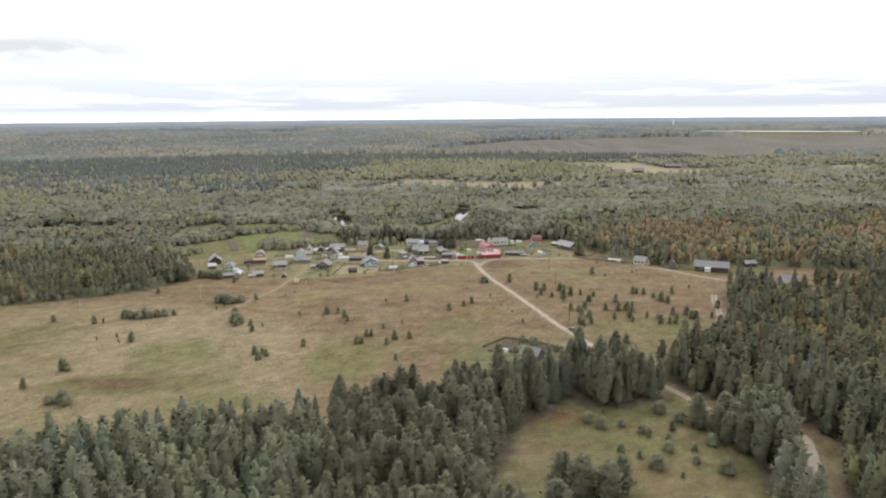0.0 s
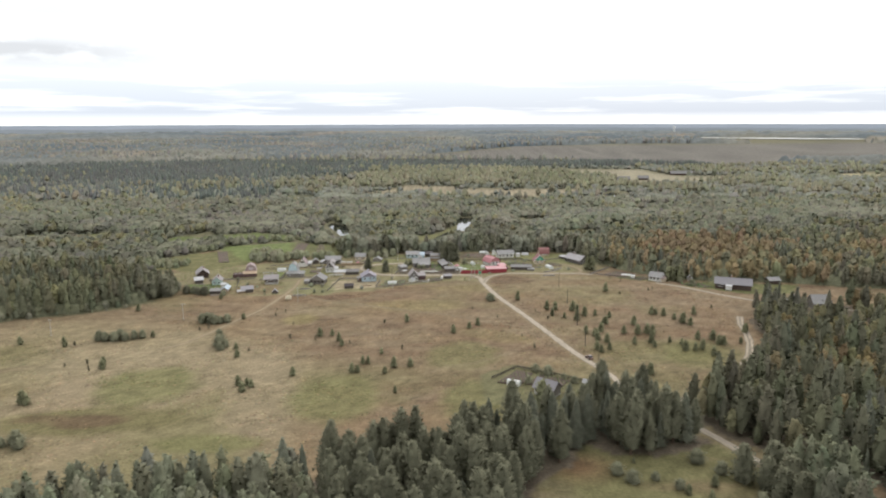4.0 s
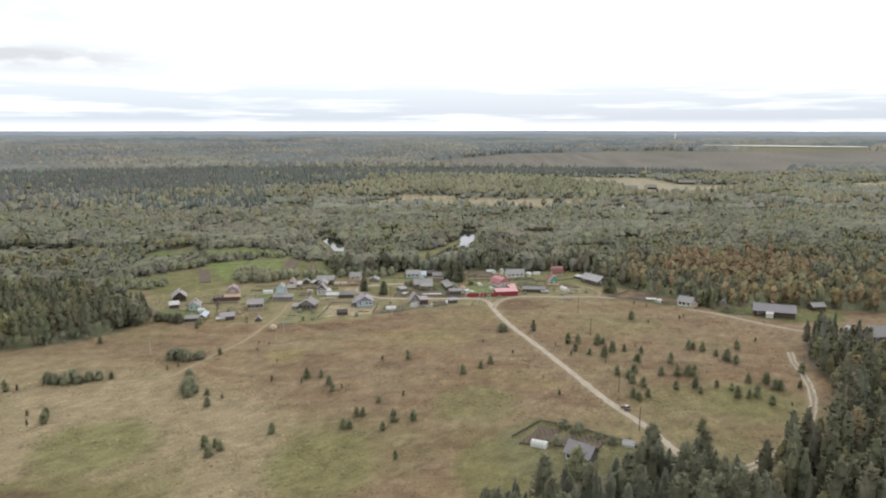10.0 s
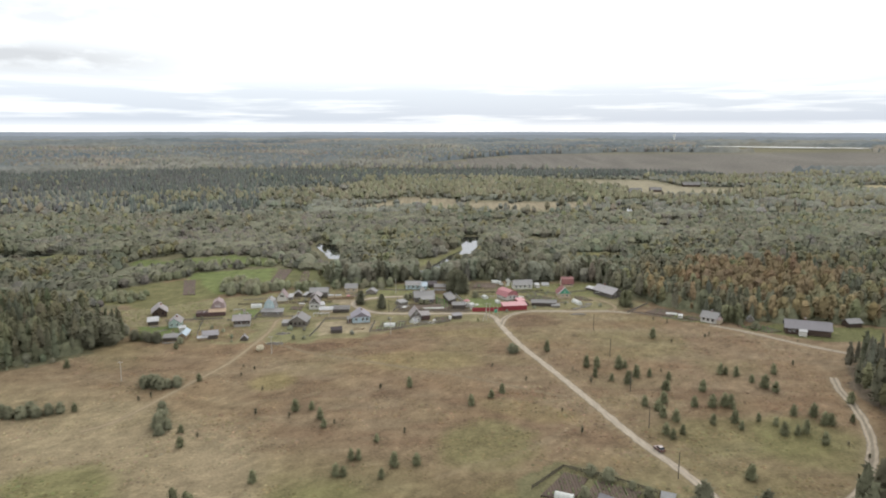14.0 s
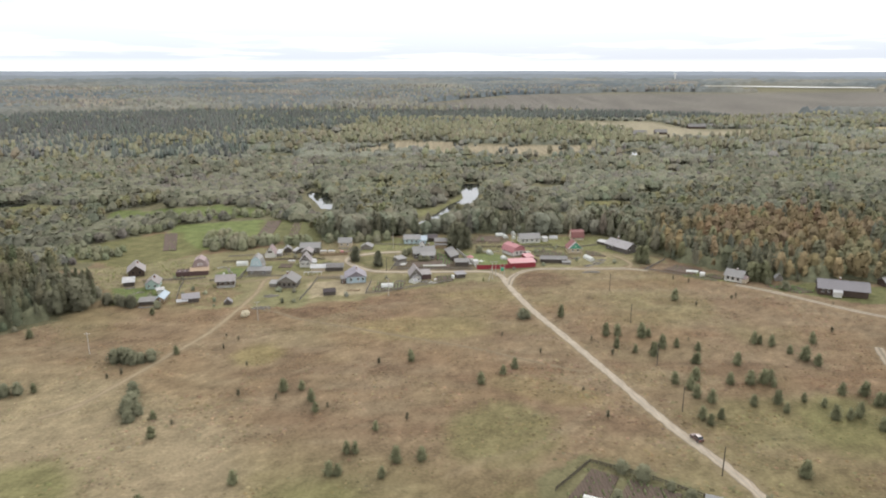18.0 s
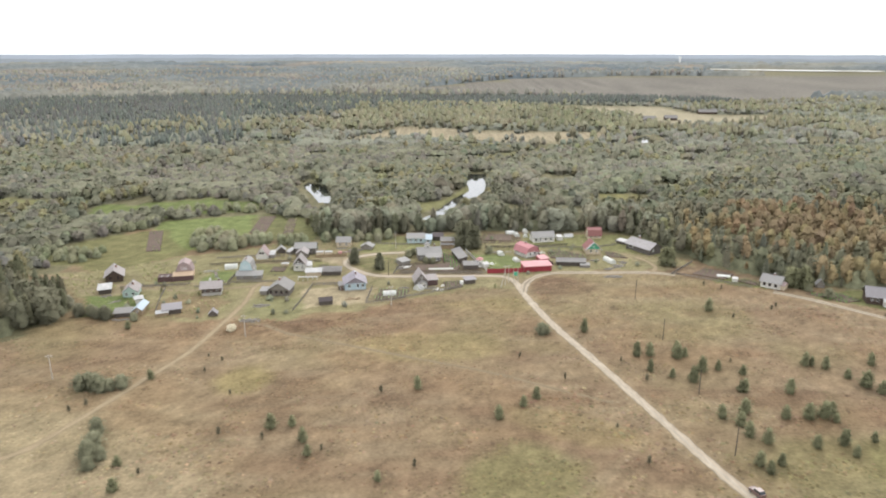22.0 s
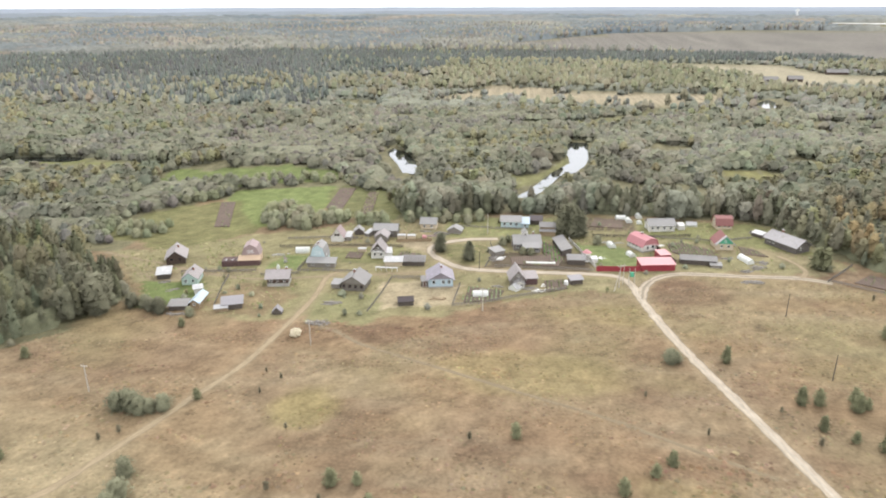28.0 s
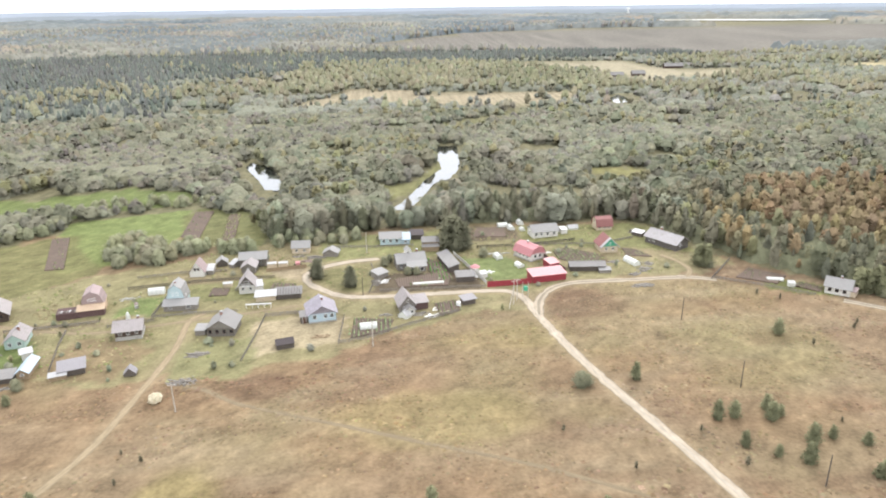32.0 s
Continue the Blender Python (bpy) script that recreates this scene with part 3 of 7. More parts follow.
    for yard, tone in (([(-66, 381), (-37, 390), (-36, 404), (-50, 408), (-63, 405)], (0.43, 0.365, 0.245)), ([(-46, 456), (-2, 454), (0, 484), (-48, 482)], (0.25, 0.265, 0.115)), ([(30, 463), (60, 458), (95, 446), (94, 470), (80, 486), (34, 488)], (0.225, 0.235, 0.1)), ([(-90, 424), (-62, 423), (-62, 440), (-90, 438)], (0.22, 0.225, 0.1)), ([(-80, 372), (-60, 372), (-62, 396), (-84, 394)], (0.26, 0.26, 0.13)), ([(11, 428), (25, 428), (27, 440), (20, 452), (4, 452)], (0.185, 0.24, 0.09)), ([(-108, 409), (-97, 411), (-94, 428), (-106, 428)], (0.185, 0.25, 0.085)), ([(-136, 376), (-116, 382), (-124, 400), (-146, 398)], (0.14, 0.2, 0.06)), ([(-29, 423), (9, 423), (5.5, 441), (-10, 439), (-24, 438)], (0.115, 0.088, 0.068)), ([(-66, 449), (-50, 450.5), (-46, 446), (-50, 437), (-58, 438), (-62, 443)], (0.4, 0.335, 0.23)), ([(-152, 404), (-140, 398), (-112, 408), (-96, 412), (-98, 415), (-118, 413), (-140, 410)], (0.3, 0.25, 0.16)), ([(40, 444), (57, 440), (57, 450), (44, 460)], (0.17, 0.125, 0.09)), ([(10, 472), (30, 470), (31, 488), (13, 489)], (0.15, 0.115, 0.085)), ([(-118, 380), (-96, 374), (-88, 392), (-112, 402)], (0.27, 0.205, 0.12)), ([(100, 412), (120, 402), (124, 408), (106, 422)], (0.17, 0.2, 0.07)), ([(130, 392), (160, 374), (185, 372), (196, 392), (150, 400)], (0.17, 0.19, 0.075)), ([(14, 232), (40, 226), (58, 238), (44, 258), (24, 267), (12, 256)], (0.205, 0.2, 0.105)), ([(-52, 432), (-40, 424), (-29, 424), (-29, 450), (-44, 448)], (0.22, 0.21, 0.1))):
        col = blend(col, inside(yard, x + 0.3 * (wx - x), y + 0.3 * (wy - y)) * 0.85, tone)
    for line, wide, k in ((MAIN_ROAD, 2.6, 0.5), (LOOP_ROAD, 2.2, 0.4), (EAST_ROAD, 2.4, 0.4), (WOOD_TRACK, 2.4, 0.4), (WEST_PATH, 2.4, 0.35), (FIELD_TRACK, 1.1, 0.35), (OLD_TRACK, 1.1, 0.35), (VILLAGE_LANE, 1.6, 0.2)):
        near = np.clip(1.6 - away(line, x, y) / wide, 0, 1)
        col = blend(col, near * k, (0.36, 0.29, 0.185))
    col = blend(col, np.clip((x + 84) / -30, 0, 1) * np.clip(1.5 - away(WEST_PATH, x, y) / 16, 0, 1) * (y < 310) * 0.5, (0.38, 0.32, 0.2))
    col = (col * 0.56 + 0.06 * col.mean(1, keepdims=True)) * np.array((1.05, 1.0, 0.925))
    return np.clip(col * (1 + 0.1 * rng.standard_normal((len(x), 1))), 0.01, 1)


def build_ground():
    def steps(lo, hi, d, far_lo, far_hi):
        mid = np.arange(lo, hi + d, d)
        up = hi + d * (1.13 ** np.arange(1, 60) - 1) / 0.13
        dn = lo - d * (1.13 ** np.arange(1, 60) - 1) / 0.13
        return np.concatenate([[far_lo], dn[dn > far_lo + 20][::-1], mid, up[up < far_hi - 20], [far_hi]])
    xs, ys = steps(-215, 200, 1.9, -4850, 4850), steps(135, 535, 1.9, -4850, 4850)
    X, Y = np.meshgrid(xs, ys)
    x, y = X.ravel(), Y.ravel()
    z = far_rise(x, y) + 0.5 * (cloud(x, y, 22, 8) - 0.5) * (np.hypot(x, y - 300) < 900)
    for r in (RIVER_WEST, RIVER_EAST, RIVER_FAR, RIVER_BEND, RIVER_CREEK):
        z[inside(r, x, y)] = -1.2
    n = len(xs)
    i = (np.arange(len(ys) - 1)[:, None] * n + np.arange(n - 1)[None]).ravel()
    quads = np.stack([i, i + 1, i + n + 1, i + n], 1)
    me = data_mesh("ground", np.stack([x, y, z], 1), quads, GROUND, ground_color(x, y), smooth=True)
    tagged(new("ground", me), "dry brown autumn meadow with green patches, reaching the horizon", "ground", kind="structure")


def strip(name, line, width, label, ruts=True, pale=1.0):
    """A worn track of two sandy ruts along a line of corners."""
    pts = [Vector((*p, 0)) for p in line]
    dense = []
    for k in range(len(pts) - 1):
        p0, p1, p2, p3 = pts[max(k - 1, 0)], pts[k], pts[k + 1], pts[min(k + 2, len(pts) - 1)]
        n = max(2, int((p2 - p1).length / 1.6))
        for s in range(n):
            t = s / n
            dense.append(0.5 * (2 * p1 + (p2 - p0) * t + (2 * p0 - 5 * p1 + 4 * p2 - p3) * t * t + (3 * p1 - p0 - 3 * p2 + p3) * t ** 3))
    dense.append(pts[-1])
    rng = np.random.default_rng(len(line))
    verts, tint = [], []
    across = (-1.0, -0.72, -0.45, -0.16, 0.16, 0.45, 0.72, 1.0)
    sand, verge, mid = np.array((0.37, 0.31, 0.235)), np.array((0.185, 0.15, 0.105)), np.array((0.23, 0.195, 0.145) if ruts else (0.34, 0.295, 0.235))
    if pale < 1:  # trodden earth among the grass
        sand, mid = sand * pale * np.array((1.06, 0.98, 0.82)), sand * pale * np.array((1.0, 0.95, 0.8))
    tones = (verge, sand * 0.9, sand, mid, mid, sand, sand * 0.9, verge)
    for k, p in enumerate(dense):
        d = (dense[min(k + 1, len(dense) - 1)] - dense[max(k - 1, 0)]).normalized()
        side = Vector((d.y, -d.x, 0))
        w = width / 2 * (1 + 0.08 * rng.standard_normal())
        for a, tone in zip(across, tones):
            v = p + side * a * w * (1 + 0.05 * rng.standard_normal())
            lift = 0.33 if abs(a) < 0.9 else 0.27
            g = float(cloud(np.array([v.x]), np.array([v.y]), 22, 8)[0] - 0.5) * 0.5 + float(swell(v.x, v.y))
            verts.append((v.x, v.y, g + lift - 0.26 - (0.05 if 0.3 < abs(a) < 0.6 else 0)))
            tint.append(tone * (1 + 0.08 * rng.standard_normal()))
    m = len(across)
    i = (np.arange(len(dense) - 1)[:, None] * m + np.arange(m - 1)[None]).ravel()
    me = data_mesh(name, np.array(verts), np.stack([i, i + 1, i + m + 1, i + m], 1), TRACK, np.clip(np.array(tint), 0.02, 1), smooth=True)
    tagged(new(name, me), label, "road", kind="structure")


def sheet(name, poly, z, mat, label, category):
    bm = bmesh.new()
    bm.faces.new([bm.verts.new((x, y, z)) for x, y in poly])
    tagged(part(name, bm, mat), label, category, kind="structure")


build_ground()
strip("road_main", MAIN_ROAD, 3.1, "pale sandy dirt road with two wheel ruts", ruts=False)
strip("road_loop", LOOP_ROAD, 3.3, "dirt track with two separate wheel ruts")
strip("road_yard", YARD_TRACK, 2.0, "faint grassy wheel track to a log house", pale=0.72)
strip("road_east", EAST_ROAD, 3.2, "pale dirt track past the white house")
strip("road_wood", WOOD_TRACK, 3.1, "dirt track with two ruts along the wood")
for name, poly in (("water_west", RIVER_WEST), ("water_east", RIVER_EAST), ("water_far", RIVER_FAR), ("water_bend", RIVER_BEND), ("water_creek", RIVER_CREEK)):
    sheet(name, poly, -0.35, WATER, "still bright river reach between willow thickets", "river")
# far lake as a matte sheet, the reflected sky painted into its colour
sheet("ground_pale", FAR_LAKE, 20.2, LAKE_SHEEN, "thin bright streak of a far lake, its sky reflection painted pale", "ground")
strip("road_path", WEST_PATH[2:], 1.9, "worn sandy footpath across the meadow", pale=0.7, ruts=False)
strip("road_field", FIELD_TRACK, 1.15, "faint old wheel ruts through dry grass", pale=0.5)
strip("road_lane", VILLAGE_LANE, 1.5, "grassy village lane with faint ruts", pale=0.62)


# ---- trees ----
TONES = {"pine": (0.145, 0.141, 0.092), "spruce": (0.134, 0.136, 0.097), "birch": (0.205, 0.192, 0.106), "gold": (0.246, 0.192, 0.099), "rust": (0.222, 0.165, 0.095), "willow": (0.188, 0.186, 0.126), "alder": (0.164, 0.163, 0.112), "bare": (0.168, 0.16, 0.124), "aspen": (0.168, 0.158, 0.099), "fir": (0.124, 0.13, 0.097)}


def crown_radius(kind, u):
    """The crown's outline: radius over tree height, at u from its foot (0) to its top (1)."""
    if kind == "pine":
        return 0.225 * np.clip(1 - u, 0, 1) ** 0.55 * (0.6 + 0.4 * np.clip(u * 4, 0, 1)) + 0.006
    if kind == "young":
        return 0.4 * np.clip(1 - u, 0, 1) ** 0.4 * (0.7 + 0.3 * np.clip(u * 4, 0, 1))
    if kind == "spruce":
        return 0.215 * np.clip(1 - u, 0, 1) ** 0.72 + 0.008
    if kind == "willow":
        return 0.62 * np.sqrt(np.clip(1 - (u * 0.98) ** 2.2, 0, 1)) * (0.8 + 0.2 * np.clip(u * 5, 0, 1))
    if kind == "alder":
        return 0.36 * np.sqrt(np.clip(1 - (1.7 * u - 0.7) ** 2 / 1.02, 0, 1))
    return 0.22 * np.sqrt(np.clip(1 - (2 * u - 0.85) ** 2 / 1.35, 0, 1))


def crown_arrays(kind, rings, sides, sprays, size, seed):
    """A lobed inner body and loose leaf sprays round it, for a tree one unit high."""
    rng = np.random.default_rng(seed)
    foot = {"pine": 0.13, "spruce": 0.05, "willow": 0.0, "alder": 0.05, "young": 0.04}.get(kind, 0.2)
    V, T, B, N = [], [], [], []
    u = np.linspace(0, 0.95, rings)
    lobes = rng.uniform(0, 6.28, 4)
    for k in range(rings):
        a = (np.arange(sides) + 0.5 * (k % 2)) * 2 * np.pi / sides + rng.uniform(-0.15, 0.15, sides)
        lobe = 0.5 * np.sin(2 * a + 9 * u[k] + lobes[0]) + 0.5 * np.sin(3 * a - 7 * u[k] + lobes[1])
        r = crown_radius(kind, u[k]) * ((0.72 if sprays > 100 else 0.84 if sprays > 30 else 0.93) + 0.13 * lobe) * rng.uniform(0.82, 1.08, sides)
        V.append(np.stack([r * np.cos(a), r * np.sin(a), foot + (1 - foot) * u[k] + rng.uniform(-0.025, 0.025, sides)], 1))
        B.append(rng.uniform(0.9, 1.06, sides))
        N.append(np.stack([np.cos(a), np.sin(a), np.full(sides, (0.8 if kind in ("pine", "spruce") else 2.3) + 0.8 * u[k])], 1))
    V.append(np.array([[0, 0, 0.99]]))
    B.append(np.ones(1))
    N.append(np.array([[0, 0, 1.0]]))
    for k in range(rings - 1):
        for s in range(sides):
            p, q = k * sides + s, k * sides + (s + 1) % sides
            T += [(p, q, q + sides), (p, q + sides, p + sides)]
    top, last = rings * sides, (rings - 1) * sides
    T += [(last + s, last + (s + 1) % sides, top) for s in range(sides)]
    n = top + 1
    if sprays:
        grid = np.linspace(0, 1, 200)
        share = np.cumsum(crown_radius(kind, grid) + 0.01)
        limbs = max(10, sprays // 5)  # sprays sit in clumps along limbs of uneven reach
        lw = np.interp((np.arange(limbs) + rng.random(limbs)) / limbs, share / share[-1], grid)
        la = np.arange(limbs) * 2.4 + rng.uniform(-0.5, 0.5, limbs)
        reach = crown_radius(kind, lw) * (0.94 + 0.14 * (0.5 * np.sin(2 * la + 9 * lw + lobes[0]) + 0.5 * np.sin(3 * la - 7 * lw + lobes[1]))) * rng.uniform(0.78, 1.24, limbs)
        tone = rng.uniform(0.9, 1.1, limbs)
        pick = rng.integers(0, limbs, sprays)
        part_way = rng.uniform(0.62, 1.06, sprays)
        conifer = kind in ("pine", "spruce", "young")
        width = size * (1.0 if conifer else 1.5)
        w = np.clip(lw[pick] + rng.normal(0, 0.012 if conifer else 0.03, sprays) + (part_way - 0.8) * (-0.04 if kind == "spruce" else 0.06 if conifer else 0), 0, 1.0)
        a = la[pick] + rng.normal(0, 1, sprays) * width * 1.1 / np.maximum(reach[pick], 0.03)
        r = reach[pick] * part_way
        c = np.stack([r * np.cos(a), r * np.sin(a), foot + (1 - foot) * w], 1)
        out = np.stack([np.cos(a), np.sin(a), np.full(sprays, -0.15 if kind == "spruce" else 0.5)], 1)
        side = np.stack([-np.sin(a), np.cos(a), rng.uniform(-0.6, 0.6, sprays)], 1)
        s = size * rng.uniform(0.55, 1.3, (sprays, 1))
        p0 = c + side * s * 0.55 - out * s * 0.3
        p1 = c - side * s * 0.55 - out * s * 0.3
        p2 = c + out * s * 0.65 + rng.normal(0, 0.28, (sprays, 3)) * s
        soft = np.stack([np.cos(a), np.sin(a), (0.85 if conifer else 2.0) + 0.8 * w], 1) + rng.normal(0, 0.26, (sprays, 3))
        flip = (np.cross(p1 - p0, p2 - p0) * soft).sum(1) < 0
        p0[flip], p1[flip] = p1[flip].copy(), p0[flip].copy()
        V.append(np.stack([p0, p1, p2], 1).reshape(-1, 3))
        N.append(np.repeat(soft, 3, 0))
        k = n + 3 * np.arange(sprays)
        T += np.stack([k, k + 1, k + 2], 1).tolist()
        B.append(np.repeat(tone[pick] * rng.uniform(0.88, 1.14, sprays), 3))
    N = np.concatenate(N)
    return np.concatenate(V), np.array(T), np.concatenate(B), N / np.linalg.norm(N, axis=1, keepdims=True)


def wood_mesh(name, kinds, x, y, h, detail, seed, mat=None, wide=1.0, gain=(1, 1, 1)):
    """Many trees as one mesh. kinds: an index into TONES for each; each tree has its own size, turn and tone."""
    mat = mat or LEAF
    rng = np.random.default_rng(seed)
    names = list(TONES)
    VV, TT, CC, NN, base = [], [], [], [], 0
    for ki, kind in enumerate(names):
        shapes = [crown_arrays(kind if kind in ("pine", "spruce", "willow", "alder") else "alder" if kind == "bare" else "spruce" if kind == "fir" else "birch", *detail, seed + 7 * ki + v) for v in range(6)]
        pick = rng.integers(0, 6, len(x))
        for v, (V, T, B, N) in enumerate(shapes):
            m = np.flatnonzero((kinds == ki) & (pick == v))
            if not len(m):
                continue
            a = rng.uniform(0, 2 * np.pi, len(m))
            hh, wd = h[m], h[m] * rng.uniform(0.8, 1.25, len(m)) * wide
            X = x[m][:, None] + wd[:, None] * (np.cos(a)[:, None] * V[None, :, 0] - np.sin(a)[:, None] * V[None, :, 1])
            Y = y[m][:, None] + wd[:, None] * (np.sin(a)[:, None] * V[None, :, 0] + np.cos(a)[:, None] * V[None, :, 1])
            Z = far_rise(x[m], y[m])[:, None] - 0.2 + hh[:, None] * V[None, :, 2]
            VV.append(np.stack([X, Y, Z], -1).reshape(-1, 3))
            NN.append(np.stack([np.cos(a)[:, None] * N[None, :, 0] - np.sin(a)[:, None] * N[None, :, 1], np.sin(a)[:, None] * N[None, :, 0] + np.cos(a)[:, None] * N[None, :, 1], np.repeat(N[None, :, 2], len(m), 0)], -1).reshape(-1, 3))
            TT.append((T[None] + base + (np.arange(len(m)) * len(V))[:, None, None]).reshape(-1, 3))
            tone = np.array(TONES[kind]) * np.array(gain) * rng.uniform(0.86, 1.14, (len(m), 1)) * (1 + rng.normal(0, 0.03, (len(m), 3)))
            far = 1 + np.hypot(x[m], y[m]) / 900
            tone *= (0.86 + 0.44 * cloud(x[m] / far, y[m] / far * 0.7, 24, seed + 3))[:, None]
            tone *= 1 + (cloud(x[m] / far, y[m] / far * 0.7, 36, seed + 5) - 0.5)[:, None] * np.array((0.07, -0.03, 0.05))
            CC.append((tone[:, None, :] * B[None, :, None]).reshape(-1, 3))
            base += len(m) * len(V)
    return data_mesh(name, np.concatenate(VV), np.concatenate(TT), mat, np.clip(np.concatenate(CC), 0.01, 1), smooth=True, normals=np.concatenate(NN))


def in_view(x, y):
    return (x > -np.maximum(0.7 * y + 30, 0.86 * (y - 120) + 50)) & (x < np.maximum(0.7 * y + 30, 0.8 * (y - 120) + 50))


def scatter(poly, gap, seed, keep=None):
    xs, ys = [p[0] for p in poly], [p[1] for p in poly]
    rng = np.random.default_rng(seed)
    X, Y = np.meshgrid(np.arange(min(xs), max(xs), gap), np.arange(min(ys), max(ys), gap))
    x, y = X.ravel() + rng.uniform(-0.48, 0.48, X.size) * gap, Y.ravel() + rng.uniform(-0.48, 0.48, X.size) * gap
    m = inside(poly, x, y) & in_view(x, y)
    for line in ROADS:
        m &= away(line, x, y) > 4.5
    if keep is not None:
        m &= keep(x, y)
    return x[m], y[m]


KIND = {k: i for i, k in enumerate(TONES)}


def mixed(x, y, shares, seed, patch=30):
    """A kind for each tree: like kinds grow in patches."""
    rng = np.random.default_rng(seed)
    v = np.clip(0.62 * cloud(x, y, patch, seed) * 1.5 - 0.2 + 0.38 * rng.random(len(x)), 0, 0.9999)
    v = np.argsort(np.argsort(v)) / max(1, len(v))
    edges = np.cumsum([s for _, s in shares])
    return np.array([KIND[k] for k, _ in shares])[np.minimum(np.searchsorted(edges / edges[-1], v), len(shares) - 1)]


def layered(h, seed):
    """A third of the trees stay in the understorey."""
    r = np.random.default_rng(seed).random(len(h))
    return h * np.where(r < 0.33, 0.45 + 0.6 * r, 1.0)


def stuff(me, label, category):
    return tagged(new(me.name, me), label, category, kind="stuff")


def tree_model(name, kind, height, seed, label, category, tone=None, detail=(9, 8, 1500, 0.03)):
    """One tree with trunk and crown, at the origin."""
    thing = root(name, Matrix(), label, category)
    rng = np.random.default_rng(seed)
    V, T, B, N = crown_arrays(kind, *detail, seed)
    V = V * height
    c = np.array(tone or TONES[kind if kind in TONES else "birch"]) * B[:, None] * rng.uniform(0.9, 1.1)
    crown = new("crown", data_mesh("crown", V, T, LEAF, np.clip(c, 0.01, 1), smooth=True, normals=N))
    crown.parent = thing
    bm = bmesh.new()
    top = 0.5 if kind == "willow" else 0.88
    pipe(bm, (0, 0, -0.3), (rng.normal(0, 0.1), rng.normal(0, 0.1), height * 0.35), 0.017 * height, 0.012 * height)
    pipe(bm, (0, 0, height * 0.34), (0, 0, height * top), 0.012 * height, 0.003 * height, 5)
    for k in range(7):
        a, z = k * 2.4 + rng.uniform(0, 1), height * (0.32 + 0.07 * k)
        reach = 0.12 * height
        pipe(bm, (0, 0, z), (reach * math.cos(a), reach * math.sin(a), z + 0.03 * height), 0.005 * height, 0.002 * height, 4)
    part("trunk", bm, BARK, thing)
    return thing


def plant_group(models, x, y, h0, group, seed):
    rng = random.Random(seed)
    for px, py in zip(x, y):
        model, height = rng.choice(models)
        s = h0(rng) / height
        copy_thing(model, pose(px, py, float(swell(px, py)) - 0.05, rng.uniform(-2, 2), rng.uniform(-2, 2), rng.uniform(0, 360)) @ Matrix.Diagonal((s * rng.uniform(0.85, 1.2), s * rng.uniform(0.85, 1.2), s, 1)))["group"] = group


def drop_model(models):
    for ob, _ in models:
        for o in (*ob.children_recursive, ob):
            bpy.data.objects.remove(o)


# the nearest pines, south of the meadow
def near_front(x, y):
    return (x > -30) & (x < 75) & (y > 118) & ~inside(CLEARING, x, y) & ~((x > 25) & (x < 43) & (y > 213))


FRONT_PINES = [(tree_model("pine_tree", "pine", 18, s, "tall dark grey-green pine in a dense stand", "tree"), 18) for s in (11, 12, 13)]
FRONT_SPRUCES = [(tree_model("spruce_tree", "spruce", 18, s, "tall dark pointed spruce at the wood's edge", "tree"), 18) for s in (21, 22)]
nx, ny = scatter(FRONT_WOOD, 4.4, 3, near_front)
order = np.argsort(np.abs(nx - 20) * 0.3 + np.abs(ny - 175))[:290]
is_spruce = (ny[order] > 192) & (nx[order] > 10) & (np.arange(len(order)) % 2 == 0) | (np.arange(len(order)) % 11 == 0)
plant_group(FRONT_PINES, nx[order][~is_spruce], ny[order][~is_spruce], lambda r: r.uniform(11.5, 18), "pines of the front wood", 1)
plant_group(FRONT_SPRUCES, nx[order][is_spruce], ny[order][is_spruce], lambda r: r.uniform(9, 15), "spruces of the front wood", 2)
rest = np.ones(len(nx), bool)
rest[order] = False
fx, fy = scatter(FRONT_WOOD, 4.6, 4, lambda x, y: ~near_front(x, y) & ~inside(CLEARING, x, y) & (y > 75) & (x > -230) & ~((x > 23) & (x < 45) & (y > 212)))
fx, fy = np.concatenate([fx, nx[rest]]), np.concatenate([fy, ny[rest]])
rg = np.random.default_rng(8)
stuff(wood_mesh("front_pine_wood", mixed(fx, fy, (("spruce", 0.12), ("pine", 0.87), ("birch", 0.01)), 14), fx, fy, rg.uniform(11.5, 18, len(fx)), (7, 7, 400, 0.042), 31, gain=(0.97, 1.0, 1.0)), "dense dark green pine wood seen from above", "forest")
ex, ey = scatter(EAST_WOOD, 4.3, 5, lambda x, y: (y > 95) & (x < 330) & ~((x > 160) & (x < 192) & (y > 318)))
kinds = mixed(ex, ey, (("spruce", 0.12), ("pine", 0.36), ("birch", 0.34), ("gold", 0.14), ("rust", 0.04)), 17, 30)
edge_near = (ex < 128) | (ey < 160)
kinds[edge_near & (kinds > 1) & (np.arange(len(ex)) % 4 > 0)] = KIND["pine"]
stuff(wood_mesh("east_mixed_wood", kinds, ex, ey, layered(np.where(kinds > 1, rg.uniform(8, 12.5, len(ex)), rg.uniform(12, 18, len(ex))), 1), (6, 6, 190, 0.056), 33, wide=0.92, gain=(0.76, 0.76, 0.75)), "mixed pine, spruce and yellowing birch wood", "forest")
bx, by = scatter(EAST_BACK, 4.9, 6, lambda x, y: x < 480)
kinds = mixed(bx, by, (("aspen", 0.16), ("spruce", 0.05), ("birch", 0.27), ("gold", 0.28), ("rust", 0.24)), 19, 60)
rim = (bx + by < 660) & (away([(80, 492), (98, 452), (110, 428), (124, 414), (134, 408), (150, 402), (175, 402), (205, 402), (240, 398)], bx, by) < 28)
patch = np.clip(1.35 - np.hypot((bx - 185) / 50, (by - 490) / 50), 0, 1) + 0.4 * (cloud(bx, by, 16, 5) - 0.5)
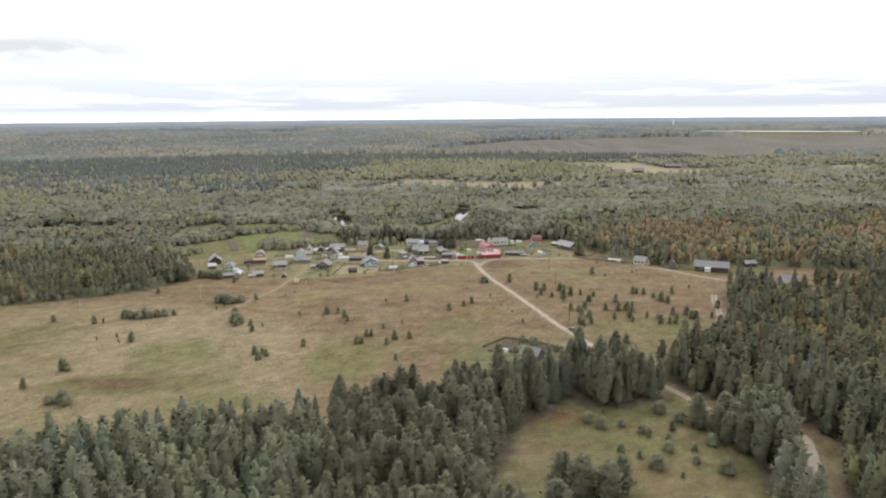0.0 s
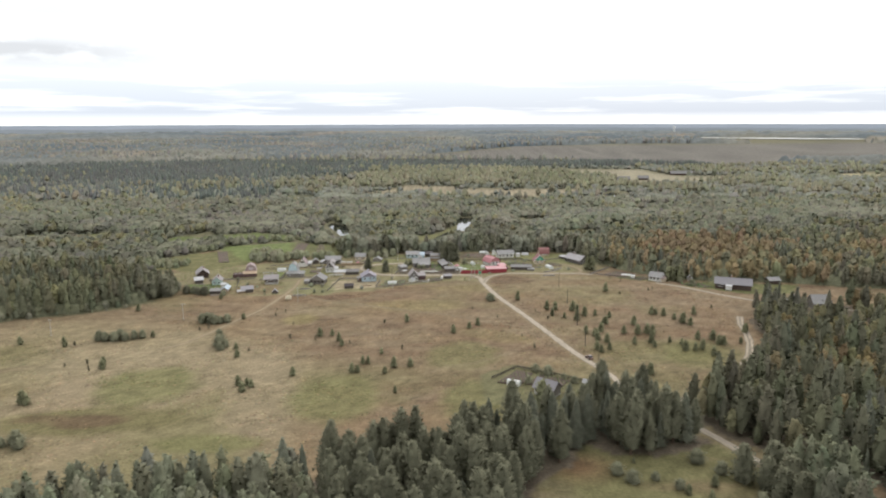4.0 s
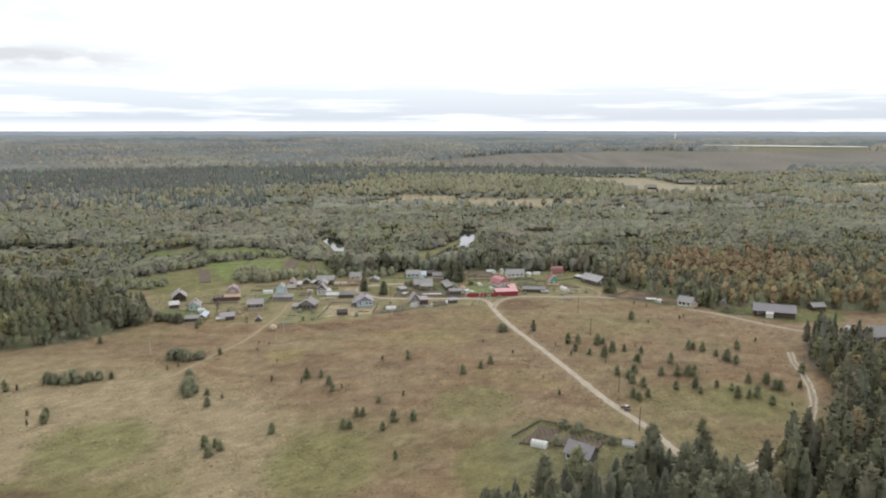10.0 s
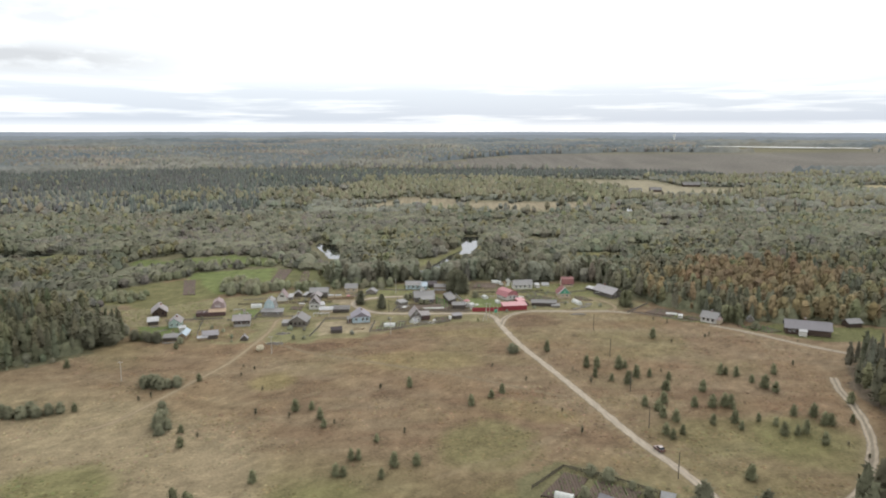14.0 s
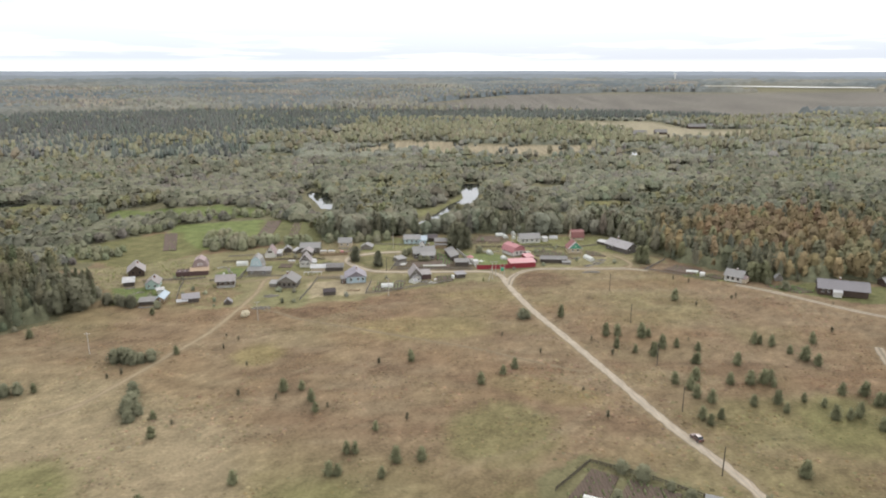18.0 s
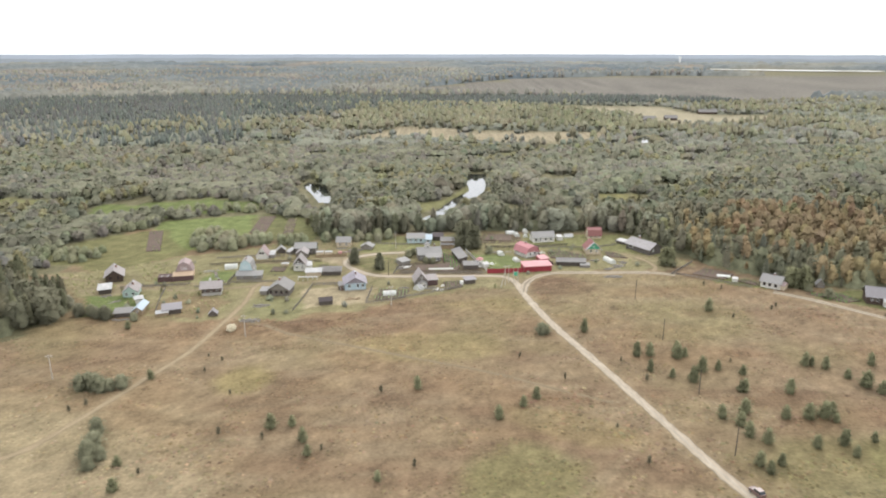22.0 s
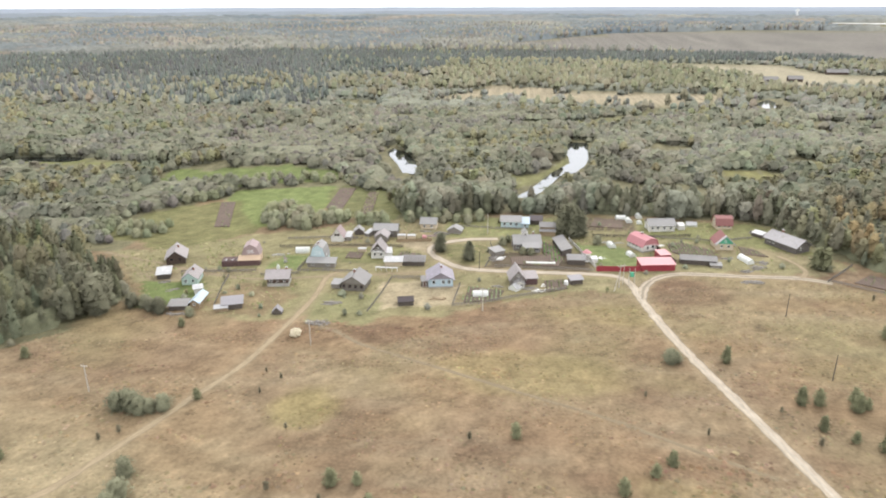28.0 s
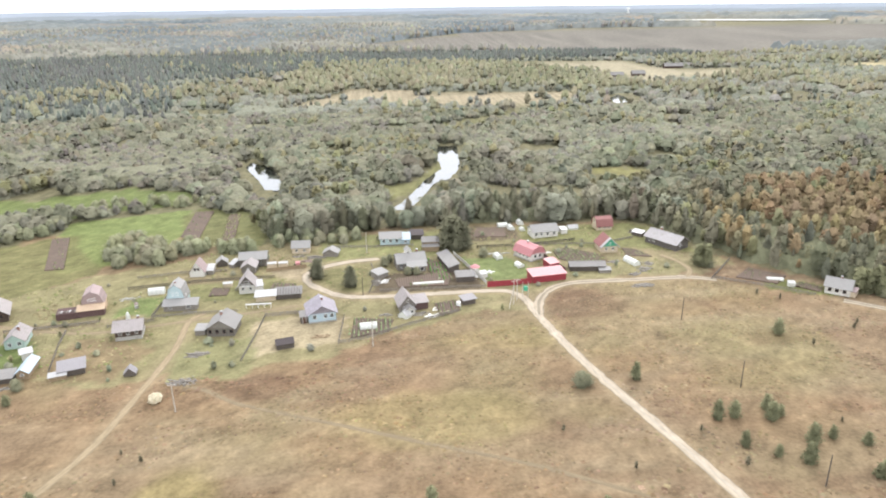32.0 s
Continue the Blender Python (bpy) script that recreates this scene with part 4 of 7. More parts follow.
kinds[(patch > 0.3) & (rg.random(len(bx)) < 0.58)] = KIND["rust"]
kinds[rim] = mixed(bx[rim], by[rim], (("aspen", 0.24), ("pine", 0.4), ("gold", 0.14), ("birch", 0.22)), 63, 13)
front = rim & (bx > 152) & (bx < 215) & (by < 416)
kinds[front] = np.where(rg.random(front.sum()) < 0.5, KIND["birch"], KIND["gold"])
kinds[(by > 495) & (bx < 150)] = KIND["aspen"]
dense = (by > 470) & (by <= 500) & (bx < 118)
kinds[dense & (rg.random(len(bx)) < 0.6)] = KIND["pine"]
stuff(wood_mesh("autumn_birch_wood", kinds, bx, by, layered(np.where(kinds == KIND["spruce"], rg.uniform(12, 16, len(bx)), rg.uniform(8.5, 13, len(bx))), 2), (5, 6, 120, 0.064), 35, wide=1.12, gain=(0.96, 0.95, 1.0)), "rust and gold autumn birches behind a dark spruce edge", "forest")
lx, ly = scatter(WEST_WOOD, 4.2, 7, lambda x, y: x > -400)
kinds = mixed(lx, ly, (("spruce", 0.28), ("pine", 0.3), ("aspen", 0.24), ("birch", 0.14), ("rust", 0.04)), 23)
kinds[(away([(-143, 384), (-149, 366), (-158, 350), (-176, 338), (-215, 325)], lx, ly) < 22) & (np.arange(len(lx)) % 5 > 1)] = KIND["pine"]
kinds[(away([(-143, 384), (-149, 366), (-158, 350), (-176, 338), (-215, 325)], lx, ly) < 6) & (np.arange(len(lx)) % 2 > 0)] = KIND["willow"]
stuff(wood_mesh("west_spruce_wood", kinds, lx, ly, layered(np.where(kinds == KIND["willow"], rg.uniform(3, 5, len(lx)), rg.uniform(8.5, 14, len(lx))), 3), (6, 6, 230, 0.05), 37, wide=0.98, gain=(0.97, 0.97, 0.93)), "dark spruce wood with some yellowing birches", "forest")
kx, ky = scatter(BACK_ROW, 4.4, 9, lambda x, y: ~((x > -34) & (x < 0) & (y > 498)))
kinds = mixed(kx, ky, (("pine", 0.62), ("alder", 0.32), ("spruce", 0.06)), 25, 14)
stuff(wood_mesh("riverside_tree_belt", kinds, kx, ky, layered(rg.uniform(7.5, 12.5, len(kx)), 4), (6, 7, 420, 0.048), 39, wide=1.4, gain=(1.2, 1.19, 1.24)), "belt of dark pines and alders behind the village", "forest")


# willow and alder scrub along the river, then the woods beyond
OPEN = (GREEN_FIELD, GREEN_FAR, MEADOW_WEST, PLOTS, STRAW_MID, STRAW_FAR, STRAW_EAST, STRAW_SIDE, MARSH_STRIP, WEST_STRIP, BANK_EAST, GLADE_FAR, GLADE_SIDE, BOG, RIVER_WEST, RIVER_EAST, RIVER_FAR, RIVER_BEND, RIVER_CREEK, VILLAGE, EAST_BACK, BACK_ROW, WEST_WOOD)


def scrub(x, y):
    m = in_view(x, y) & ((y > 505) | (x < -178) & (y > 432) | (x > 100) & (y > 500))
    wx, wy = x + 10 * (lattice(x / 16, y / 16, 5) - 0.5), y + 10 * (lattice(x / 16, y / 16, 6) - 0.5)
    for poly in OPEN:
        clump = (cloud(x, y, 24, 131) > (0.52 + (x > 20) * 0.12)) if poly is STRAW_MID else False
        m &= ~inside(poly, wx, wy) | clump
    for poly in (RIVER_WEST, RIVER_EAST, RIVER_FAR, RIVER_BEND):  # low open banks
        for k in (-4, 4, 9, 15, 21, 26):
            m &= ~inside(poly, x, y + k)
    for k in (-8, -14, -20):
        m &= ~inside(RIVER_EAST, x, y + k) | (y > 640)
    for poly in (STRAW_MID, STRAW_FAR, STRAW_EAST, STRAW_SIDE, MARSH_STRIP, WEST_STRIP):  # stubble runs on behind the thickets
        for k in (12, 24, 34):
            m &= (cloud(x, y, 24, 131) > (0.6 + (x > 20) * 0.1)) & (poly is STRAW_MID) | ~inside(poly, wx + 8 * (lattice(x / 22, y / 22, 8) - 0.5), wy + 26 * (lattice(x / 24, y / 24, 7) - 0.5) + k * (0.4 if poly is MARSH_STRIP or poly is WEST_STRIP else 1))
    return m


def gaps(size, cut, seed):
    return lambda x, y: scrub(x, y) & (cloud(x, y, size, seed) > cut)


sx, sy = scatter([(-620, 430), (620, 430), (620, 800), (-620, 800)], 5.0, 10, gaps(38, 0.33, 71))
kinds = mixed(sx, sy, (("bare", 0.22), ("willow", 0.46), ("alder", 0.22), ("birch", 0.1)), 27, 42)
tall = (kinds != KIND["willow"]) & (kinds != KIND["bare"])
hh = np.where(tall, rg.uniform(5.2, 9, len(sx)), rg.uniform(3.4, 6.2, len(sx))) * (0.72 + 0.6 * cloud(sx, sy, 40, 83))
kinds[(sx < -0.3 * sy) & (kinds == KIND["willow"]) & (rg.random(len(sx)) < 0.6)] = KIND["alder"]
near = sy < 600 + 0.1 * np.abs(sx)
for m, name, detail in ((near, "river_willow_scrub", (4, 6, 56, 0.115)), (~near, "far_willow_scrub", (3, 5, 13, 0.18))):
    stuff(wood_mesh(name, kinds[m], sx[m], sy[m], hh[m], detail, 41, wide=1.46, gain=(0.92, 0.91, 0.94)), "rounded grey-green willow and alder thickets by the river", "shrubs")
mx, my = scatter([(-1150, 800), (1100, 800), (1100, 1650), (-1150, 1650)], 8.2, 11, gaps(60, 0.31, 73))
kinds = mixed(mx, my, (("aspen", 0.25), ("alder", 0.3), ("willow", 0.25), ("birch", 0.2)), 29, 80)
dark = (mx < 40 + 0.05 * my) & (my > 1060 + 0.3 * np.clip(mx + 400, 0, 500) + 60 * (cloud(mx, my, 90, 7) - 0.5)) & (my < 1520)
kinds[dark & (rg.random(len(mx)) < 0.74)] = KIND["fir"]
kinds[(mx < -0.24 * my) & (rg.random(len(mx)) < 0.45)] = KIND["fir"]
light = (mx > -130) & (mx < 260) & (my > 940) & (my < 1300)
kinds[light & (rg.random(len(mx)) < 0.6)] = KIND["birch"]
kinds[(mx > -60) & (mx < 520) & (my > 1335) & (my < 1500)] = KIND["fir"]
hh = np.where((kinds == KIND["fir"]) | (kinds == KIND["birch"]), rg.uniform(8.5, 13.5, len(mx)), rg.uniform(4, 8, len(mx)))
# the extra blue in gain is distance haze put into the leaf tones
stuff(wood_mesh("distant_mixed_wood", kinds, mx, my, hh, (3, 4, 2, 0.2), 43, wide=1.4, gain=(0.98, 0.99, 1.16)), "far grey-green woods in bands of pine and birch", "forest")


def understorey(name, x0, x1, y0, y1, step, high, keep, tone, seed):
    """The low, closed layer of branches between the taller bushes."""
    X, Y = np.meshgrid(np.arange(x0, x1, step), np.arange(y0, y1, step))
    rng = np.random.default_rng(seed)
    x, y = X.ravel() + rng.uniform(-0.35, 0.35, X.size) * step, Y.ravel() + rng.uniform(-0.35, 0.35, X.size) * step
    ok = keep(x, y)
    n = X.shape[1]
    field = ok.reshape(X.shape)
    inner = np.zeros(X.shape, bool)
    inner[1:-1, 1:-1] = field[1:-1, 1:-1] & field[:-2, 1:-1] & field[2:, 1:-1] & field[1:-1, :-2] & field[1:-1, 2:] & field[:-2, :-2] & field[2:, 2:] & field[:-2, 2:] & field[2:, :-2]
    inner = inner.ravel()
    i = (np.arange(X.shape[0] - 1)[:, None] * n + np.arange(n - 1)[None]).ravel()
    quads = np.stack([i, i + 1, i + n + 1, i + n], 1)
    quads = quads[ok[quads].all(1)]
    used, quads = np.unique(quads, return_inverse=True)
    x, y = x[used], y[used]
    z = far_rise(x, y) + np.where(inner[used], high * (0.35 + 0.9 * cloud(x, y, 3.2 * step, seed) + rng.uniform(-0.25, 0.25, len(x))), -0.4)
    col = np.array(tone) * (0.8 + 0.4 * cloud(x, y, 40, seed + 1))[:, None] * rng.uniform(0.85, 1.15, (len(x), 1))
    stuff(data_mesh(name, np.stack([x, y, z], 1), quads.reshape(-1, 4), LEAF, np.clip(col, 0.01, 1), smooth=True), "low tangle of grey-green undergrowth between the thickets", "shrubs")


understorey("river_undergrowth", -620, 620, 430, 800, 3.4, 4.4, gaps(38, 0.33, 71), (0.172, 0.168, 0.116), 61)
understorey("village_undergrowth", -400, 480, 300, 560, 3.4, 4.6, lambda x, y: in_view(x, y) & (inside(BACK_ROW, x, y) & ~((x > -34) & (x < 0) & (y > 496)) | inside(EAST_BACK, x, y) | inside(WEST_WOOD, x, y)), (0.142, 0.142, 0.088), 64)
understorey("far_undergrowth", -1150, 1100, 800, 1650, 8.5, 5.0, gaps(60, 0.31, 73), (0.165, 0.166, 0.124), 62)


# the farthest woods that still show single trees
vx, vy = scatter([(-2400, 1500), (2300, 1500), (2300, 2750), (-2400, 2750)], 18, 12, lambda x, y: in_view(x, y) & (np.hypot(x, y) < 2750) & ~inside(BOG, x, y) & ~np.any([inside(FAR_LAKE, x * k, y * k) for k in np.arange(1.01, 1.24, 0.025)], axis=0))
kinds = mixed(vx, vy, (("spruce", 0.12), ("pine", 0.22), ("birch", 0.22), ("aspen", 0.44)), 47, 150)
# gain adds more blue here: haze painted into the farthest trees
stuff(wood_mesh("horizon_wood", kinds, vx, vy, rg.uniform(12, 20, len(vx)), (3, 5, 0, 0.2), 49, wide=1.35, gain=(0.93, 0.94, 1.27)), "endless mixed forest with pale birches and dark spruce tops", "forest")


def far_canopy():
    """The forest roof from a mile off to the horizon."""
    rng = np.random.default_rng(77)
    ang = np.radians(np.linspace(-47, 47, 380))
    dist = 1560 * (3460 / 1560) ** np.linspace(0, 1, 160)
    A, D = np.meshgrid(ang, dist)
    x, y = (D * np.sin(A)).ravel(), (D * np.cos(A)).ravel()
    tall = 6 + 9 * cloud(x, y, 90, 12) + rng.uniform(-5, 6, len(x)) * (0.6 + cloud(x, y, 200, 15))
    open_ = inside(BOG, x + 40 * (lattice(x / 90, y / 90, 3) - 0.5), y + 60 * (lattice(x / 90, y / 90, 4) - 0.5))
    lake_gap = np.any([inside(FAR_LAKE, x * k, y * k) for k in np.arange(0.98, 1.16, 0.02)], axis=0)
    tall[open_ | lake_gap | (D.ravel() < 1600)] = -3
    tone = cloud(x, y, 330, 44)
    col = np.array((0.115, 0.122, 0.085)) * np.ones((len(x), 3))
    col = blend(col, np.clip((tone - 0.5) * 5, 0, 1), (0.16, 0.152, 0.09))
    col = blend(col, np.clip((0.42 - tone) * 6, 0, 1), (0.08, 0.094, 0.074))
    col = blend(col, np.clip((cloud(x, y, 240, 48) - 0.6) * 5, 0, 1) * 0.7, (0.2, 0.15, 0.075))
    # the raised blue puts distance haze into the canopy tint
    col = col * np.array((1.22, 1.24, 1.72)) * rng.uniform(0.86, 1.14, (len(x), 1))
    n = len(ang)
    i = (np.arange(len(dist) - 1)[:, None] * n + np.arange(n - 1)[None]).ravel()
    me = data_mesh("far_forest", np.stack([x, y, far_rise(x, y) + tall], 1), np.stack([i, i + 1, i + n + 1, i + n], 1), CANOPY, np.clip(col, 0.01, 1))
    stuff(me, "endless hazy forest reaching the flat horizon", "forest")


far_canopy()


def distance_backdrop(name, radius, height, rough, mat, label):
    """A ring of low ridges at the rim of the world, just under the horizon."""
    rng = np.random.default_rng(9)
    a = np.radians(np.linspace(-180, 180, 1440, endpoint=False))
    n = len(a)
    top = height + rough * (cloud(np.arange(n) * 1.0, np.zeros(n), 18, 3) - 0.5) + rng.uniform(-0.12, 0.12, n) * rough
    low = np.stack([radius * np.sin(a), radius * np.cos(a), np.full(n, 10.0)], 1)
    high = np.stack([radius * np.sin(a), radius * np.cos(a), top], 1)
    back = np.stack([(radius + 140) * np.sin(a), (radius + 140) * np.cos(a), np.full(n, 10.0)], 1)
    i = np.arange(n)
    j = (i + 1) % n
    faces = np.concatenate([np.stack([i, j, j + n, i + n], 1), np.stack([i + n, j + n, j + 2 * n, i + 2 * n], 1)])
    me = data_mesh(name, np.concatenate([low, high, back]), faces, mat)
    tagged(new(name, me), label, "horizon", kind="structure")


# two rings build up the hazy blue band by their colour alone
distance_backdrop("backdrop", 3960, 71, 3, RIDGE, "forest ridges along the far horizon, coloured pale blue-grey for haze")
distance_backdrop("backdrop_near", 3480, 56, 9, RIDGE_NEAR, "low wooded ridge before the horizon, coloured grey-blue for haze")


# ---- houses and sheds ----
def thick(profile, t):
    """The outline of a roof slab laid over a profile of (across, up)."""
    return profile + [(s, z + t) for s, z in reversed(profile)]


def window(thing, x, z, w, h, face, W, D, frame_mat=None, panes=2):
    """A framed window on a wall: front (y = 0), left, right or back."""
    m = {"front": Matrix.Translation((x, 0, z)), "back": Matrix.Translation((x, D, z)) @ pose(0, 0, 0, 0, 0, 180), "left": Matrix.Translation((-W / 2, x, z)) @ pose(0, 0, 0, 0, 0, -90), "right": Matrix.Translation((W / 2, x, z)) @ pose(0, 0, 0, 0, 0, 90)}[face]
    pane = part("window", boxes((-w / 2, -0.02, -h / 2, w / 2, 0.05, h / 2)), GLASS, thing)
    pane.matrix_basis = m
    b = 0.09
    bars = [(-w / 2 - b, -0.07, -h / 2 - b, -w / 2, 0.03, h / 2 + b), (w / 2, -0.07, -h / 2 - b, w / 2 + b, 0.03, h / 2 + b), (-w / 2, -0.07, h / 2, w / 2, 0.03, h / 2 + b), (-w / 2, -0.1, -h / 2 - b, w / 2, 0.03, -h / 2)]
    for k in range(1, panes):
        c = -w / 2 + w * k / panes
        bars.append((c - 0.03, -0.06, -h / 2, c + 0.03, 0.02, h / 2))
    part("frame", boxes(*bars), frame_mat or FRAME_WHITE, pane)


FOOTPRINTS = []  # where weeds and bushes keep clear


def house(name, a, b, depth, eave, ridge, along, wall, roof, label, category="house", shape="gable", gable=None, over=0.45, windows=(), door=None, chimneys=(), frame_mat=None, base=None, sink=0.0, group=""):
    """A house whose front foot runs from a to b, seen from the front; along: the ridge runs in depth ("d") or along the front ("w")."""
    (ax, ay), (bx_, by_) = a, b
    W, D = math.hypot(bx_ - ax, by_ - ay), depth
    thing = root(name, pose((ax + bx_) / 2, (ay + by_) / 2, -sink, 0, 0, math.degrees(math.atan2(by_ - ay, bx_ - ax))), label, category, group)
    FOOTPRINTS.append([(v.x, v.y) for v in (thing.matrix_world @ Vector(c) for c in ((-W / 2 - 0.8, -0.8, 0), (W / 2 + 0.8, -0.8, 0), (W / 2 + 0.8, D + 0.8, 0), (-W / 2 - 0.8, D + 0.8, 0)))])
    swap = along == "w"
    half = (D if swap else W) / 2
    mid = D / 2 if swap else 0.0
    l0, l1 = (-W / 2, W / 2) if swap else (0.0, D)
    if shape == "gambrel":
        line = [(-half, eave), (-half * 0.72, eave + (ridge - eave) * 0.68), (0, ridge), (half * 0.72, eave + (ridge - eave) * 0.68), (half, eave)]
    elif shape == "lean":
        line = [(-half, eave), (half, ridge)]
    elif shape == "arch":
        line = [(half * math.cos(math.pi * (1 - k / 8)), eave + (ridge - eave) * math.sin(math.pi * k / 8)) for k in range(9)]
    else:
        line = [(-half, eave), (0, ridge), (half, eave)]
    line = [(mid + s, z) for s, z in line]
    foot = base or 0.0
    part("wall", prism(bmesh.new(), [(mid - half, foot), (mid + half, foot), *line[::-1]], l0, l1, swap), wall, thing)
    if base:
        part("foundation", boxes((-W / 2 - 0.06, -0.06, -0.4, W / 2 + 0.06, D + 0.06, base)), CONCRETE, thing)
    if gable:
        loop = [p for p in line if p[1] >= eave]
        for l in ((l0 - 0.05, l0 + 0.01), (l1 - 0.01, l1 + 0.05)):
            part("gable", prism(bmesh.new(), loop, *l, swap), gable, thing)
    if roof:
        k = over / max(half, 0.1)
        (s0, z0), (s1, z1) = line[0], line[1]
        left = (s0 - over, z0 - (z1 - z0) / (s1 - s0) * over)
        (s0, z0), (s1, z1) = line[-1], line[-2]
        right = (s0 + over, z0 + (z1 - z0) / (s1 - s0) * over) if shape != "arch" else line[-1]
        edge = [left if shape != "arch" else line[0], *line[1:-1], right]
        for p, q in zip(edge, edge[1:]):
            slab = [(p[0], p[1] + 0.02), (q[0], q[1] + 0.02), (q[0], q[1] + 0.14), (p[0], p[1] + 0.14)]
            part("roof_slope", prism(bmesh.new(), slab, l0 - over, l1 + over, swap), roof, thing)
        if shape in ("gable", "gambrel"):
            part("ridge_cap", prism(bmesh.new(), [(mid - 0.16, ridge + 0.1), (mid + 0.16, ridge + 0.1), (mid, ridge + 0.22)], l0 - over, l1 + over, swap), roof, thing)
    for x, z, w, h, face in windows:
        window(thing, x, z, w, h, face, W, D, frame_mat)
    if door:
        x, face = door
        m = {"front": Matrix.Translation((x, 0, 0)), "left": Matrix.Translation((-W / 2, x, 0)) @ pose(0, 0, 0, 0, 0, -90), "right": Matrix.Translation((W / 2, x, 0)) @ pose(0, 0, 0, 0, 0, 90)}[face]
        leaf = part("door", boxes((-0.45, -0.05, foot, 0.45, 0.04, foot + 2.0)), FRAME_BROWN, thing)
        leaf.matrix_basis = m
        part("frame", boxes((-0.55, -0.07, foot, -0.45, 0.03, foot + 2.1), (0.45, -0.07, foot, 0.55, 0.03, foot + 2.1), (-0.45, -0.07, foot + 2.0, 0.45, 0.03, foot + 2.1)), frame_mat or FRAME_WHITE, leaf)
    for x, y, z in chimneys:
        st = part("chimney", boxes((x - 0.3, y - 0.3, eave, x + 0.3, y + 0.3, z)), BRICK, thing)
        part("cap", boxes((x - 0.38, y - 0.38, z, x + 0.38, y + 0.38, z + 0.12)), METAL, st)
    return thing


def greenhouse(a, b, depth, height, along, label):
    """An arched plastic greenhouse with hoops."""
    thing = house("greenhouse", a, b, depth, 0.35, height, along, PLASTIC, None, label, "greenhouse", shape="arch")
    W = math.hypot(b[0] - a[0], b[1] - a[1])
    swap = along == "w"
    half, mid = (depth / 2, depth / 2) if swap else (W / 2, 0.0)
    l0, l1 = (-W / 2, W / 2) if swap else (0.0, depth)
    arc = [(mid + half * 1.015 * math.cos(math.pi * (1 - k / 8)), 0.35 + (height - 0.33) * math.sin(math.pi * k / 8)) for k in range(9)]
    outer = [(mid + (s - mid) * 1.03, z + 0.04) for s, z in arc]
    n = 5
    for i in range(n):
        l = l0 + (l1 - l0) * i / (n - 1)
        part("hoop", prism(bmesh.new(), arc + outer[::-1], l - 0.03, l + 0.03, swap), METAL, thing)
    return thing


PICKET = {}  # one mesh for all pickets of a height and wood


def fence(line, height, mat, label, gap=2.4, solid=True, group=""):
    """A fence of posts, two rails and boards along a line of corners."""
    thing = root("fence", pose(line[0][0], line[0][1], 0), label, "fence", group)
    ox, oy = line[0]
    for (x0, y0), (x1, y1) in zip(line, line[1:]):
        d = math.hypot(x1 - x0, y1 - y0)
        n = max(1, round(d / gap))
        turn = pose(0, 0, 0, 0, 0, math.degrees(math.atan2(y1 - y0, x1 - x0)))
        for k in range(n):
            m = Matrix.Translation((x0 - ox + (x1 - x0) * k / n, y0 - oy + (y1 - y0) * k / n, 0)) @ turn
            w = d / n
            post = part("post", boxes((-0.06, -0.06, -0.2, 0.06, 0.06, height + 0.08)), mat, thing)
            post.matrix_basis = m
            if solid:
                panel = part("panel", boxes((0.06, -0.03, 0.08, w - 0.06, 0.03, height)), mat, thing)
            else:
                panel = part("rail", boxes((0.06, 0.022, height * 0.7, w - 0.06, 0.06, height * 0.7 + 0.1)), mat, thing)
                for i in range(int((w - 0.1) / 0.3)):
                    picket = new("picket", PICKET.setdefault((height, mat.name), None) or PICKET.update({(height, mat.name): finish("picket", boxes((0, -0.02, 0.1, 0.16, 0.02, height * 0.94)), mat)}) or PICKET[(height, mat.name)])
                    picket.parent = panel
                    picket.matrix_basis = Matrix.Translation((0.1 + i * 0.3, 0, 0.03 * (i % 3)))
            panel.matrix_basis = m
    return thing


def bed(poly, label, rows=True, tone=(0.135, 0.15, 0.07), cover=0.5, seed=1):
    """A garden plot of low ridges, with plants in rows."""
    cx, cy = sum(p[0] for p in poly) / len(poly), sum(p[1] for p in poly) / len(poly)
    thing = root("garden_plot", pose(cx, cy, 0), label, "garden plot")
    bm = bmesh.new()
    low = [bm.verts.new((x - cx, y - cy, -0.3)) for x, y in poly]
    top = [bm.verts.new(((x - cx) * 0.97, (y - cy) * 0.97, 0.34)) for x, y in poly]
    bm.faces.new(top)
    for i in range(len(poly)):
        j = (i + 1) % len(poly)
        bm.faces.new((low[i], low[j], top[j], top[i]))
    part("soil", bm, SOIL, thing)
    if cover:
        x, y = scatter(poly, 1.1, seed)
        rng = np.random.default_rng(seed)
        m = rng.random(len(x)) < cover
        x, y = np.round((x[m]) / 1.3) * 1.3, y[m]
        if len(x):
            h = rng.uniform(0.3, 0.75, len(x))
            V = np.array([(0.55, 0, 0), (-0.5, 0.35, 0), (-0.3, -0.55, 0), (0, 0, 1.0), (0.45, 0.4, 0.45), (-0.5, -0.1, 0.5)])
            T = np.array([(0, 1, 3), (1, 2, 3), (2, 0, 3), (0, 4, 3), (1, 5, 3)])
            P = np.stack([x - cx, y - cy, np.full(len(x), 0.3)], 1)[:, None] + V[None] * h[:, None, None]
            c = np.array(tone) * rng.uniform(0.7, 1.4, (len(x), 1))
            me = data_mesh("foliage", P.reshape(-1, 3), (T[None] + 6 * np.arange(len(x))[:, None, None]).reshape(-1, 3), CROP, np.repeat(c, 6, 0))
            ob = new("foliage", me)
            ob.parent = thing
            tagged(ob, "rows of leafy green plants", kind="stuff")
    return thing


